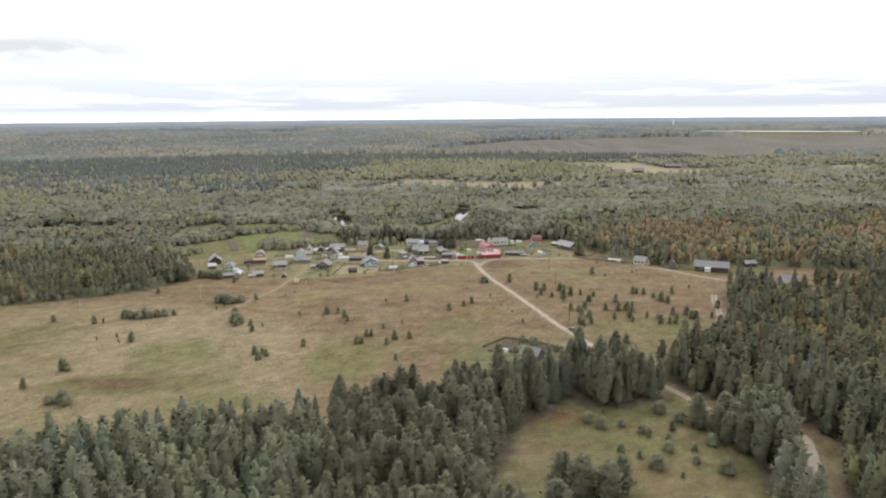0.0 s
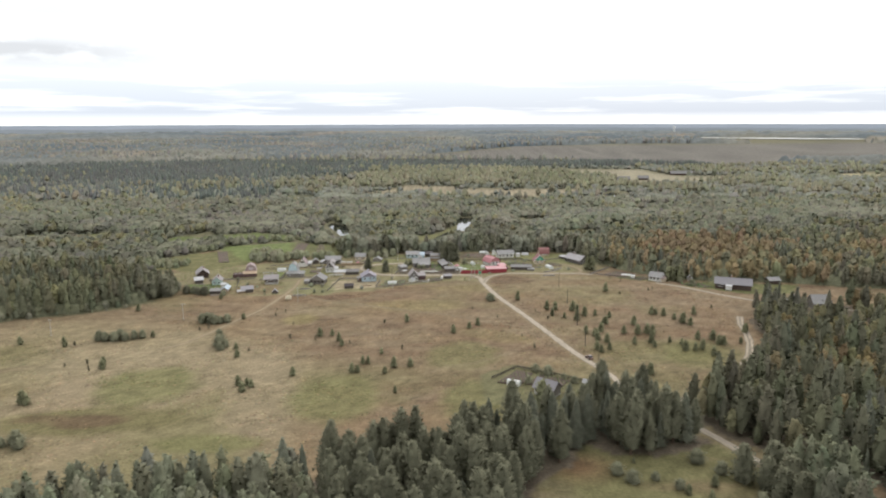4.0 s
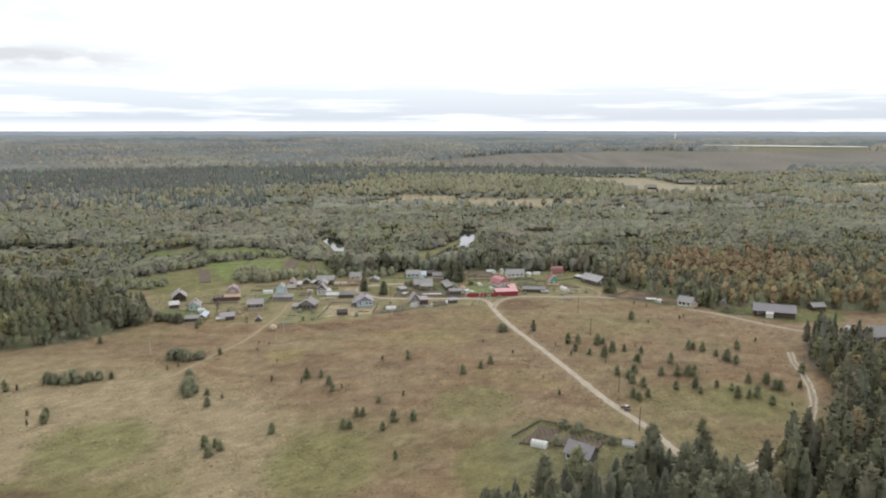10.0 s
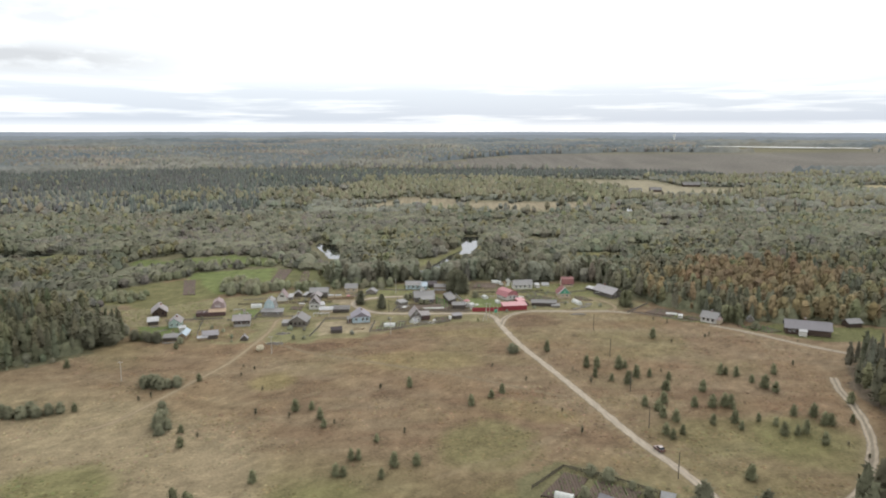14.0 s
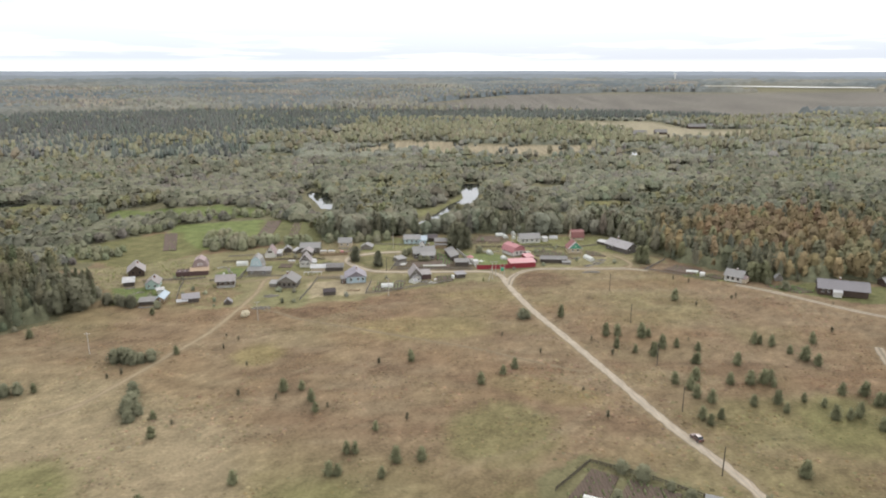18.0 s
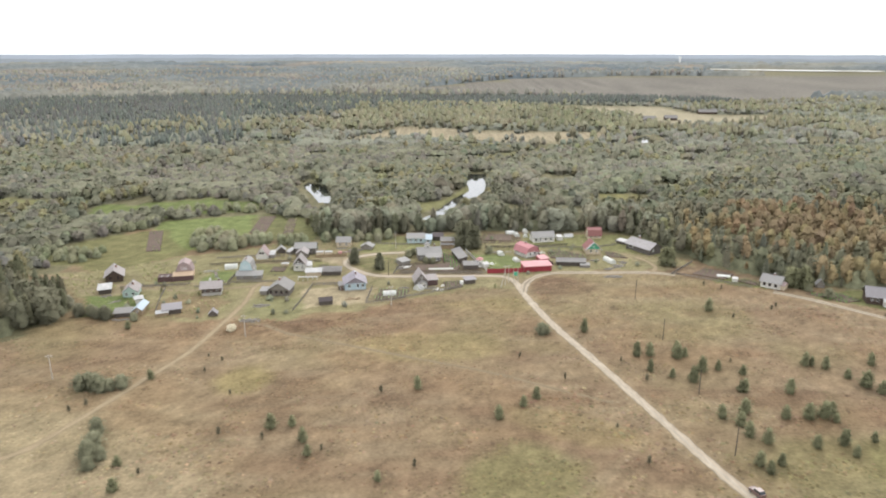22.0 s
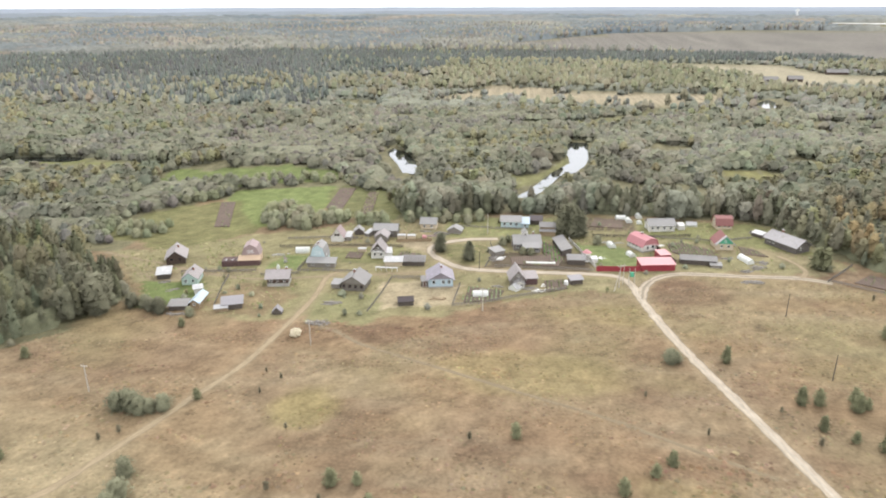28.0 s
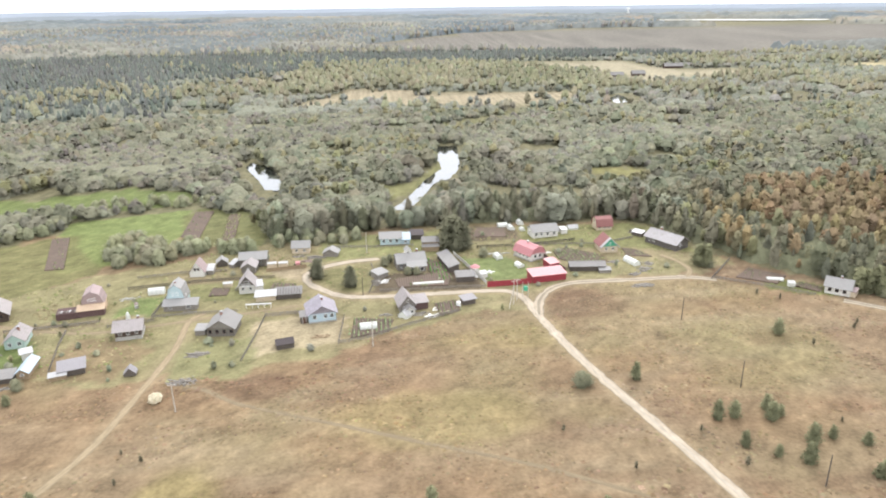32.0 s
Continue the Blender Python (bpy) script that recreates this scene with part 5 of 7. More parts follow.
def pole(x, y, height, mat, label, arm=True, brace=None, lean=(0, 0)):
    thing = root("power_pole", pose(x, y, 0, *lean), label, "utility pole", "power poles")
    part("post", pipe(bmesh.new(), (0, 0, -0.5), (0, 0, height), 0.16, 0.11, 8), mat, thing)
    if arm:
        bar = part("crossarm", boxes((-0.9, -0.06, height - 0.55, 0.9, 0.06, height - 0.42)), mat, thing)
        for k in (-0.75, 0.0, 0.75):
            part("insulator", pipe(bmesh.new(), (k, 0, height - 0.42), (k, 0, height - 0.22), 0.06, 0.04, 6), FRAME_WHITE, bar)
    if brace:
        part("brace", pipe(bmesh.new(), (brace[0], brace[1], -0.3), (0, 0, height * 0.8), 0.13, 0.1, 6), mat, thing)
    return thing


def pile(x, y, w, d, h, rz, mat, label, name="woodpile", n=26, seed=2):
    """A low heap of loose planks and logs."""
    thing = root(name, pose(x, y, 0, 0, 0, rz), label, "woodpile")
    rng = random.Random(seed)
    for k in range(n):
        a, r = rng.uniform(0, 180), rng.random()
        px, py = rng.uniform(-w / 2, w / 2), rng.uniform(-d / 2, d / 2)
        z = h * max(0.1, 1 - abs(px) / (w * 0.6)) * max(0.2, 1 - abs(py) / (d * 0.6)) * rng.uniform(0.3, 1)
        bm = boxes((-rng.uniform(0.8, 1.7), -0.12, -z - 0.1, rng.uniform(0.8, 1.7), 0.12, 0.08))
        part("plank", bm, mat, thing).matrix_basis = pose(px, py, z, rng.uniform(-6, 6), rng.uniform(-8, 8), rng.gauss(0, 25))
    return thing


# -- western end of the village --
house("log_house", (-144.8, 413.6), (-138.8, 416.0), 9.5, 2.5, 5.0, "d", DARK_LOG, ROSY_ROOF, "dark brown log house with a pinkish grey roof", over=0.7, windows=((-1.4, 1.8, 0.9, 1.1, "front"), (1.4, 1.8, 0.9, 1.1, "front")), frame_mat=FRAME_BROWN, chimneys=((0.8, 6, 5.6),))
house("summer_house", (-130.3, 395.8), (-125.3, 396.8), 8.0, 2.4, 4.4, "d", TEAL_WALL, ROSY_ROOF, "small pale teal house with a grey sheet roof", gable=TEAL_WALL, windows=((-1.2, 1.5, 0.8, 1.0, "front"), (1.2, 1.5, 0.8, 1.0, "front"), (3, 1.5, 0.8, 1.0, "right")), chimneys=((0.6, 4, 5.0),))
house("woodshed", (-141.2, 399.7), (-137.2, 401.2), 5, 1.9, 2.6, "w", DARK_BOARD, WHITE_ROOF, "low dark shed under a bright metal roof", "shed", "lean")
house("shed", (-125.0, 376.1), (-119.7, 377.1), 4, 1.5, 1.9, "w", DARK_BOARD, GREY_ROOF, "low patched board shed at the plot's corner", "shed", "lean")
house("shed", (-122.6, 388.8), (-120.4, 390.0), 2.5, 2.0, 2.3, "w", WHITE_WALL, WHITE_ROOF, "small white garden shed", "shed", "lean")
house("shed", (-119.2, 378.4), (-116.4, 378.7), 8, 1.9, 2.9, "d", TAN_BOARD, BLUE_ROOF, "narrow wooden shed with a pale blue roof", "shed", windows=((0, 1.3, 0.6, 0.6, "front"),))
house("open_shed", (-108.6, 378.0), (-103.0, 380.0), 4.2, 1.8, 2.5, "w", DARK_BOARD, LILAC_ROOF, "open-sided shed with a faded grey roof", "shed", "lean", over=0.5)
house("lean_to", (-110.4, 376.2), (-106.6, 377.5), 1.4, 1.2, 1.7, "w", TAN_BOARD, WHITE_ROOF, "tan board lean-to with a bright tin roof", "shed", "lean", over=0.2)
house("log_house", (-101.3, 397.8), (-94.4, 399.0), 6.6, 3.1, 4.7, "w", DARK_LOG, ROSY_ROOF, "brown house with a pinkish grey roof and a whitewashed plinth", over=0.75, base=1.1, windows=((-2.2, 2.2, 0.8, 1.0, "front"), (0, 2.2, 0.8, 1.0, "front"), (2.2, 2.2, 0.8, 1.0, "front"), (3, 2.2, 0.8, 1.0, "right")), chimneys=((2.6, 4, 5.3),))
house("mansard_house", (-117.8, 417.6), (-111.6, 418.9), 6.5, 3.4, 7.2, "d", ORANGE_WALL, PINK_ROOF, "small orange house with a rounded grey-pink mansard roof", shape="gambrel", gable=PINK_ROOF, over=0.2, windows=((-0.75, 4.6, 0.6, 0.9, "front"), (0.0, 4.6, 0.6, 0.9, "front"), (0.75, 4.6, 0.6, 0.9, "front")))
house("porch", (-118.2, 415.1), (-110.8, 416.6), 2.4, 2.2, 3.1, "w", MAROON_WALL, ORANGE_WALL, "maroon board porch under an orange roof", "porch", "lean", over=0.25)
house("shed", (-124.1, 413.9), (-118.3, 415.0), 4.2, 1.9, 2.3, "w", MAROON_WALL, None, "roofless maroon board shed beside the orange house", "shed", "lean")
STRIP_MAT = [GREY_BOARD, WHITE_ROOF, DARK_BOARD]
slats = root("plank_stack", pose(-121.2, 416.6, 2.0, -5, 0, 11), "pale planks laid across a dark shed", "planks")
for k in range(8):
    part("plank", boxes((-2.7 + k * 0.75, -1.9, 0.05, -2.35 + k * 0.75, 1.9, 0.16)), STRIP_MAT[k % 3], slats)
house("mansard_house", (-92.9, 420.0), (-87.4, 420.2), 6.5, 3.0, 7.4, "d", SKY_WALL, PALE_ROOF, "light blue house with a steep rounded mansard roof", shape="gambrel", gable=SKY_WALL, over=0.25, windows=((-0.7, 4.4, 0.7, 1.0, "front"), (0.7, 4.4, 0.7, 1.0, "front"), (2.0, 3.0, 0.7, 0.9, "right")), chimneys=((0, 2.0, 7.9),))
house("lean_to", (-93.2, 416.6), (-83.2, 417.0), 3.0, 1.9, 2.7, "w", GREY_BOARD, PALE_ROOF, "long board lean-to with a pale grey roof", "shed", "lean", windows=((-3, 1.2, 0.8, 0.6, "front"), (2.5, 1.2, 1.2, 0.6, "front")))
greenhouse((-101.9, 430.3), (-96.8, 431.1), 2.8, 2.1, "w", "white plastic greenhouse beside the light blue house")
house("log_house", (-75.7, 397.3), (-68.0, 396.8), 8.0, 2.7, 5.1, "d", GREY_LOG, GREY_ROOF, "old weathered grey log house with a broad gable", over=0.55, gable=GREY_BOARD, windows=((-3.0, 1.6, 0.8, 1.1, "front"), (-1.0, 1.6, 0.8, 1.0, "front"), (1.0, 1.6, 0.8, 1.0, "front"), (3.0, 1.6, 0.8, 1.0, "front")), frame_mat=FRAME_BROWN, chimneys=((-0.6, 4.5, 5.9),))
house("lean_to", (-79.5, 398.6), (-76.6, 398.4), 3.4, 1.5, 2.1, "w", GREY_BOARD, PALE_ROOF, "small grey board lean-to by the log house", "shed", "lean", over=0.15)
house("a_frame_house", (-92.1, 445.2), (-87.0, 445.1), 5.5, 2.0, 5.4, "d", WHITE_WALL, PINK_ROOF, "small white steep-roofed house with pinkish roofing", over=0.35, windows=((-0.55, 2.9, 0.7, 0.8, "front"), (0.55, 2.9, 0.7, 0.8, "front")), frame_mat=FRAME_BROWN)
house("lean_to", (-86.7, 446.8), (-84.4, 446.8), 4, 1.6, 2.6, "w", GREY_BOARD, WHITE_ROOF, "little lean-to with a bright white roof", "shed", "lean", over=0.15)
house("shed", (-84.6, 454.3), (-81.1, 455.0), 3.6, 1.6, 3.0, "d", DARK_BOARD, PALE_ROOF, "tiny pointed grey shed", "shed")
house("lean_to", (-80.4, 453.4), (-78.4, 452.2), 3.6, 1.3, 2.3, "w", GREY_BOARD, WHITE_ROOF, "slanting white sheet roof on low posts", "shed", "lean", over=0.1)
house("log_house", (-76.3, 452.8), (-66.8, 453.2), 6.5, 3.0, 4.7, "w", GREY_LOG, PALE_ROOF, "long grey log house with a grey sheet roof", windows=((2.6, 1.8, 0.8, 1.0, "front"),))
house("log_house_wing", (-74.5, 446.2), (-69.7, 446.1), 6.0, 2.4, 3.9, "d", GREY_LOG, ROSY_ROOF, "low grey wing of a log house", windows=((0, 1.6, 0.8, 0.9, "front"),))
house("chalet", (-72.1, 427.9), (-67.0, 428.2), 6.4, 2.9, 6.1, "d", WHITE_WALL, ROSY_ROOF, "narrow white chalet with a steep grey roof", gable=DARK_BOARD, over=0.55, windows=((-1.2, 1.7, 0.7, 1.0, "front"), (1.2, 1.7, 0.7, 1.0, "front"), (0, 3.9, 1.4, 0.9, "front")))
balcony = root("balcony", pose(-69.55, 427.5, 2.8, 0, 0, 3), "white railed balcony under the chalet's gable", "balcony")
part("deck", boxes((-1.7, -0.5, 0, 1.7, 0.45, 0.12)), FRAME_WHITE, balcony)
for k in range(9):
    part("baluster", boxes((-1.66 + k * 0.4, -0.48, 0.12, -1.58 + k * 0.4, -0.42, 0.9)), FRAME_WHITE, balcony)
part("handrail", boxes((-1.7, -0.5, 0.9, 1.7, -0.4, 0.98)), FRAME_WHITE, balcony)
house("lean_to", (-66.8, 428.3), (-64.4, 428.9), 4.6, 2.2, 2.7, "w", WHITE_WALL, WHITE_ROOF, "white lean-to with a pale metal roof", "shed", "lean", over=0.2)
house("outbuilding", (-65.6, 420.6), (-59.5, 421.2), 3.2, 1.8, 2.4, "w", CREAM_WALL, WHITE_ROOF, "low cream outbuilding with a bright roof", "shed", "lean")
barn_row = house("outbuilding", (-59.2, 421.6), (-51.5, 422.0), 3.8, 1.8, 2.5, "w", DARK_BOARD, GREY_ROOF, "low dark outbuilding with a striped plank roof", "shed", "lean")
for k in range(9):
    part("batten", boxes((-3.6 + k * 0.88, -0.3, 2.02, -3.45 + k * 0.88, 3.9, 2.12)), DARK_BOARD, barn_row).matrix_basis = pose(0, 0, 0, 9.6, 0, 0)
house("cottage", (-47.3, 402.3), (-39.3, 403.7), 8.5, 2.9, 5.3, "d", BLUE_WALL, VIOLET_ROOF, "pale blue wooden cottage with a violet-grey roof", gable=VIOLET_ROOF, over=0.65, base=0.4, windows=((-2.3, 1.9, 0.9, 1.2, "front"), (0.9, 1.9, 0.9, 1.2, "front"), (2.8, 1.9, 0.9, 1.2, "front"), (2.5, 1.9, 0.9, 1.2, "left"), (5.5, 1.9, 0.9, 1.2, "left")), chimneys=((0.5, 5, 6.0),))
house("porch", (-49.8, 402.7), (-47.6, 403.1), 3.2, 2.0, 2.6, "w", DARK_BOARD, GREY_ROOF, "small dark entrance porch of the blue cottage", "porch", "lean", over=0.15, door=(0, "front"))
house("shed", (-54.7, 386.2), (-50.1, 387.4), 3.6, 1.5, 2.4, "w", DARK_BOARD, DARK_ROOF, "small dark felt-roofed shed on bare sandy ground", "shed", over=0.2)
greenhouse((-32.0, 395.4), (-27.1, 395.9), 2.6, 1.9, "w", "white plastic greenhouse in a fenced garden")
house("gabled_house", (-20.0, 406.1), (-15.4, 406.8), 7, 2.8, 5.7, "d", GREY_BOARD, ROSY_ROOF, "grey gabled house with a pinkish grey roof", gable=GREY_BOARD, over=0.6, windows=((-1.0, 1.7, 0.8, 1.0, "front"), (1.0, 1.7, 0.8, 1.0, "front"), (0, 3.9, 0.8, 0.9, "front")))
house("house_wing", (-15.2, 408.0), (-11.2, 408.7), 5, 2.3, 3.0, "w", MAROON_WALL, ROSY_ROOF, "side wing with a pinkish grey roof", "house", "lean", over=0.3)
house("porch", (-18.6, 403.9), (-15.6, 404.4), 2.1, 2.0, 3.0, "d", WHITE_WALL, GREY_ROOF, "white glazed porch with a small gable", "porch", windows=((-0.6, 1.3, 0.7, 0.8, "front"), (0.6, 1.3, 0.7, 0.8, "front")))
house("tent_shed", (-20.8, 403.6), (-18.2, 401.6), 2.6, 0.9, 2.2, "d", PLASTIC, WHITE_ROOF, "low white pitched cover", "shed", over=0.15)
house("garage", (0.1, 409.6), (4.0, 410.9), 2.8, 1.7, 2.1, "w", DARK_BOARD, LILAC_ROOF, "low garage with a slate-blue roof by the road", "garage", "lean")
tank = root("water_tank", pose(-1.6, 409.3, 0), "round white water tank on the grass", "tank")
part("drum", pipe(bmesh.new(), (0, 0, 0), (0, 0, 1.5), 0.7, 0.7, 14), FRAME_WHITE, tank)
part("lid", pipe(bmesh.new(), (0, 0, 1.5), (0, 0, 1.75), 0.72, 0.25, 14), FRAME_WHITE, tank)

# -- middle of the village, inside the road's bend --
house("large_house", (-19.4, 441.7), (-9.2, 443.2), 8.0, 2.9, 5.1, "w", GREY_LOG, PALE_ROOF, "large grey log house with a pale slate roof", windows=((-3.8, 1.8, 0.9, 1.1, "front"), (-2.0, 1.8, 0.9, 1.1, "front")), chimneys=((-1.0, 5.2, 6.1), (2.8, 4.8, 6.0)))
house("veranda", (-15.8, 439.6), (-9.4, 440.5), 2.6, 2.2, 3.0, "w", GREY_BOARD, PALE_ROOF, "grey glazed veranda along the large house", "veranda", "lean", windows=((-1.8, 1.2, 1.2, 0.9, "front"), (0, 1.2, 1.2, 0.9, "front"), (1.8, 1.2, 1.2, 0.9, "front")))
house("dormer", (-16.3, 446.0), (-14.3, 446.3), 3.0, 6.0, 6.9, "d", WHITE_WALL, PALE_ROOF, "little roof lantern of the large house", "dormer", sink=0.0, over=0.2, base=4.0, windows=((0, 5.2, 0.8, 0.7, "front"),))
house("cottage", (-25.3, 470.3), (-17.0, 470.3), 6.5, 2.8, 4.4, "w", SKY_WALL, PALE_ROOF, "light blue cottage with a pale grey roof", windows=((-2.6, 1.7, 0.9, 1.1, "front"), (0, 1.7, 0.9, 1.1, "front"), (2.4, 1.7, 0.9, 1.1, "front")))
house("cottage_wing", (-16.9, 470.0), (-13.6, 470.0), 5, 2.2, 3.3, "w", BLUE_WALL, BLUE_ROOF, "low pale blue wing of a cottage", "house", "lean", windows=((0, 1.3, 0.9, 0.8, "front"),))
house("shed", (-13.0, 475.5), (-8.0, 475.5), 4, 2.0, 2.8, "w", DARK_BOARD, DARK_ROOF, "dark shed among the trees", "shed", "lean")
house("shed", (-26.4, 434.5), (-22.9, 437.4), 3.8, 1.7, 2.3, "w", GREY_BOARD, PALE_ROOF, "crooked grey shed with a pale roof", "shed", "lean", over=0.3)
house("barn", (-9.1, 462.1), (-3.1, 462.0), 5.5, 3.6, 4.7, "w", TAN_BOARD, GREY_ROOF, "tall tan board barn with a grey roof", "barn")
house("pent_roof", (-9.3, 460.6), (-2.9, 460.5), 1.7, 2.0, 2.7, "w", TAN_BOARD, GREY_ROOF, "pent-roofed store along the tan barn", "shed", "lean", over=0.2)
house("long_shed", (-1.4, 438.2), (2.1, 438.9), 15, 2.0, 2.9, "d", DARK_BOARD, GREY_ROOF, "long open shed with a grey sheet roof", "shed", "lean", over=0.4)
house("shed", (0.3, 429.0), (6.4, 429.2), 3.6, 1.9, 2.5, "w", DARK_BOARD, GREY_ROOF, "dark grey shed on bare soil", "shed", "lean")
pile(-26.8, 432.2, 2.2, 6, 0.8, -12, GREY_BOARD, "loose grey boards and scrap beside a crooked shed", n=22, seed=5)
cover = root("cold_frame", pose(-9.5, 428.6, 0, 0, 0, 3), "long low white plant cover", "cold frame")
part("cover", prism(bmesh.new(), [(-0.7, 0), (0.7, 0), (0.45, 0.7), (-0.45, 0.7)], -5.2, 5.2, True), PLASTIC, cover)
part("end_frame", boxes((-5.3, -0.75, 0, -5.2, 0.75, 0.75)), FRAME_WHITE, cover)
fence([(2.2, 456), (6.2, 441), (10.0, 426)], 1.4, WHITE_WALL, "pale slab fence between two plots", 3.0)

# -- the plot behind the red fence --
fence([(9.8, 423.2), (18.7, 423.7), (25.2, 424.6)], 2.1, RED_FENCE, "red sheet-metal fence along the road", 2.5)
house("red_roofed_house", (24.6, 452.6), (29.2, 444.6), 7.0, 2.7, 5.3, "w", WHITE_WALL, RED_ROOF, "white house with a red metal mansard roof", shape="gambrel", gable=RED_ROOF, over=0.4, base=0.5, windows=((-3.0, 1.7, 0.9, 1.1, "front"), (-1.2, 1.7, 0.9, 1.1, "front"), (0.8, 1.7, 0.9, 1.1, "front"), (2.8, 1.7, 0.9, 1.1, "front"), (2.2, 1.7, 0.9, 1.1, "right"), (4.6, 1.7, 0.9, 1.1, "right")), chimneys=((-1.0, 3.6, 6.0),))
house("house_wing", (30.7, 446.3), (35.0, 448.0), 5, 2.5, 3.9, "w", WHITE_WALL, RED_ROOF, "white wing under a lower red roof", windows=((0, 1.6, 1.0, 1.0, "front"),))
house("red_shed", (25.5, 424.4), (37.4, 426.2), 5.6, 2.5, 3.1, "w", RED_FENCE, ROSE_ROOF, "long red sheet-metal shed with a faded red roof", "shed", "lean", over=0.3)
house("shed", (34.2, 436.0), (38.0, 437.2), 4.6, 2.2, 2.7, "w", RED_FENCE, ROSE_ROOF, "small red shed behind the long one", "shed", "lean", over=0.2)
fence([(39.0, 433.0), (36.5, 441.0), (34.8, 448.4)], 1.9, MAROON_WALL, "dark red fence behind the red-roofed house", 2.4)
gazebo = root("gazebo", pose(7.6, 437.2, 0), "small white gazebo with a faded red domed roof", "gazebo")
for k in range(6):
    part("post", pipe(bmesh.new(), (1.3 * math.cos(k * 1.047), 1.3 * math.sin(k * 1.047), 0), (1.3 * math.cos(k * 1.047), 1.3 * math.sin(k * 1.047), 2.1), 0.09, 0.09, 6), FRAME_WHITE, gazebo)
part("parapet", pipe(bmesh.new(), (0, 0, 0), (0, 0, 0.9), 1.25, 1.25, 12), FRAME_WHITE, gazebo)
part("roof", pipe(bmesh.new(), (0, 0, 2.1), (0, 0, 3.0), 1.8, 0.5, 12), ROSE_ROOF, gazebo)
house("bath_house", (9.0, 431.4), (11.2, 431.8), 2.4, 1.4, 1.8, "w", WHITE_WALL, WHITE_ROOF, "little white hut on the lawn", "hut", "lean", over=0.1)
pile(8.4, 433.2, 2.2, 1.8, 0.5, 20, FRAME_WHITE, "white boards stacked on the lawn", n=10, seed=8)
greenhouse((17.4, 448.6), (19.8, 449.2), 3.8, 1.6, "d", "small white greenhouse on the lawn")
greenhouse((23.6, 438.8), (26.0, 439.6), 3.4, 1.5, "d", "small cream plastic greenhouse near the red shed")

# -- eastern plots --
house("long_shed", (40.9, 433.4), (53.0, 432.3), 4.6, 2.1, 3.0, "w", DARK_BOARD, GREY_ROOF, "long dark shed with a grey slate roof", "shed")
house("shed", (50.6, 430.6), (54.6, 430.4), 2.4, 1.1, 1.5, "w", GREY_BOARD, PALE_ROOF, "low pale lean-to at the shed's end", "shed", "lean", over=0.2)
house("gabled_house", (57.8, 450.6), (64.0, 450.8), 7.6, 2.5, 5.6, "d", CREAM_WALL, BRICK_ROOF, "cream house with a dull red roof and a green gable", gable=GREEN_WALL, over=0.55, windows=((-1.3, 1.6, 0.8, 1.0, "front"), (1.3, 1.6, 0.8, 1.0, "front"), (0, 3.6, 0.8, 0.8, "front")))
barge = root("bargeboard", pose(60.9, 450.1, 0, 0, 0, 2), "broad pale edging on the gable roof", "trim")
for sx_ in (-1, 1):
    part("board", prism(bmesh.new(), [(sx_ * 3.75, 1.95), (sx_ * 3.75, 2.35), (0, 5.98), (0, 5.55)], -0.1, 1.1, False), WHITE_ROOF, barge)
house("gabled_house", (64.4, 477.0), (70.8, 477.3), 6.0, 2.5, 5.2, "w", CREAM_WALL, BRICK_ROOF, "cream house with a steep dull red roof", shape="gambrel", windows=((-2.0, 1.5, 0.9, 1.1, "front"), (0.2, 1.5, 0.9, 1.1, "front"), (2.0, 1.5, 0.9, 1.1, "front"), (3.2, 3.2, 0.9, 0.9, "left")))
house("bungalow", (36.0, 470.6), (46.6, 472.1), 6.4, 2.7, 4.7, "w", WHITE_WALL, PALE_ROOF, "long white bungalow with a pale grey roof", windows=((-4.0, 1.6, 0.9, 1.1, "front"), (-1.8, 1.6, 0.9, 1.1, "front"), (0.9, 1.6, 0.9, 1.1, "front"), (3.6, 1.6, 0.9, 1.1, "front"), (3.6, 1.6, 0.9, 1.1, "left")))
house("lean_to", (48.6, 474.2), (51.2, 474.5), 3.5, 1.8, 2.2, "w", WHITE_WALL, WHITE_ROOF, "white lean-to at the bungalow's end", "shed", "lean", over=0.1)
house("tent_shed", (53.0, 479.3), (57.2, 479.5), 3.0, 0.7, 1.7, "w", PLASTIC, WHITE_ROOF, "low white pitched cover over a vegetable bed", "shed", over=0.15)
greenhouse((24.6, 486.0), (28.6, 486.4), 2.6, 1.8, "w", "white greenhouse at the edge of the plots")
greenhouse((28.4, 481.6), (30.8, 481.8), 4.2, 1.7, "d", "white greenhouse beside bare soil")
greenhouse((33.6, 488.6), (36.0, 488.8), 3.4, 1.8, "d", "round white greenhouse by the trees")
greenhouse((32.6, 480.4), (34.8, 480.4), 2.4, 1.3, "d", "little white plastic tunnel")
greenhouse((65.0, 435.4), (67.4, 436.2), 6.6, 1.9, "d", "long white greenhouse at the plot's edge")
pile(67.4, 432.6, 4.5, 3.0, 0.7, 30, GREY_BOARD, "grey boards and scrap beside the greenhouse", n=24, seed=11)
pile(61.5, 418.4, 7.5, 2.6, 0.35, 4, GREY_BOARD, "low spread of old lilac-grey planks on the grass", n=34, seed=12)
house("log_house", (78.8, 461.0), (86.0, 448.6), 7.4, 2.8, 5.1, "w", OLD_LOG, PATCHED_ROOF, "long weathered log farmhouse with a pale patched roof", over=0.7, windows=((-5.2, 1.7, 0.9, 1.1, "front"), (-3.2, 1.7, 0.9, 1.1, "front"), (2.4, 1.9, 0.8, 1.0, "right")), chimneys=((-3.0, 4.2, 6.2),))
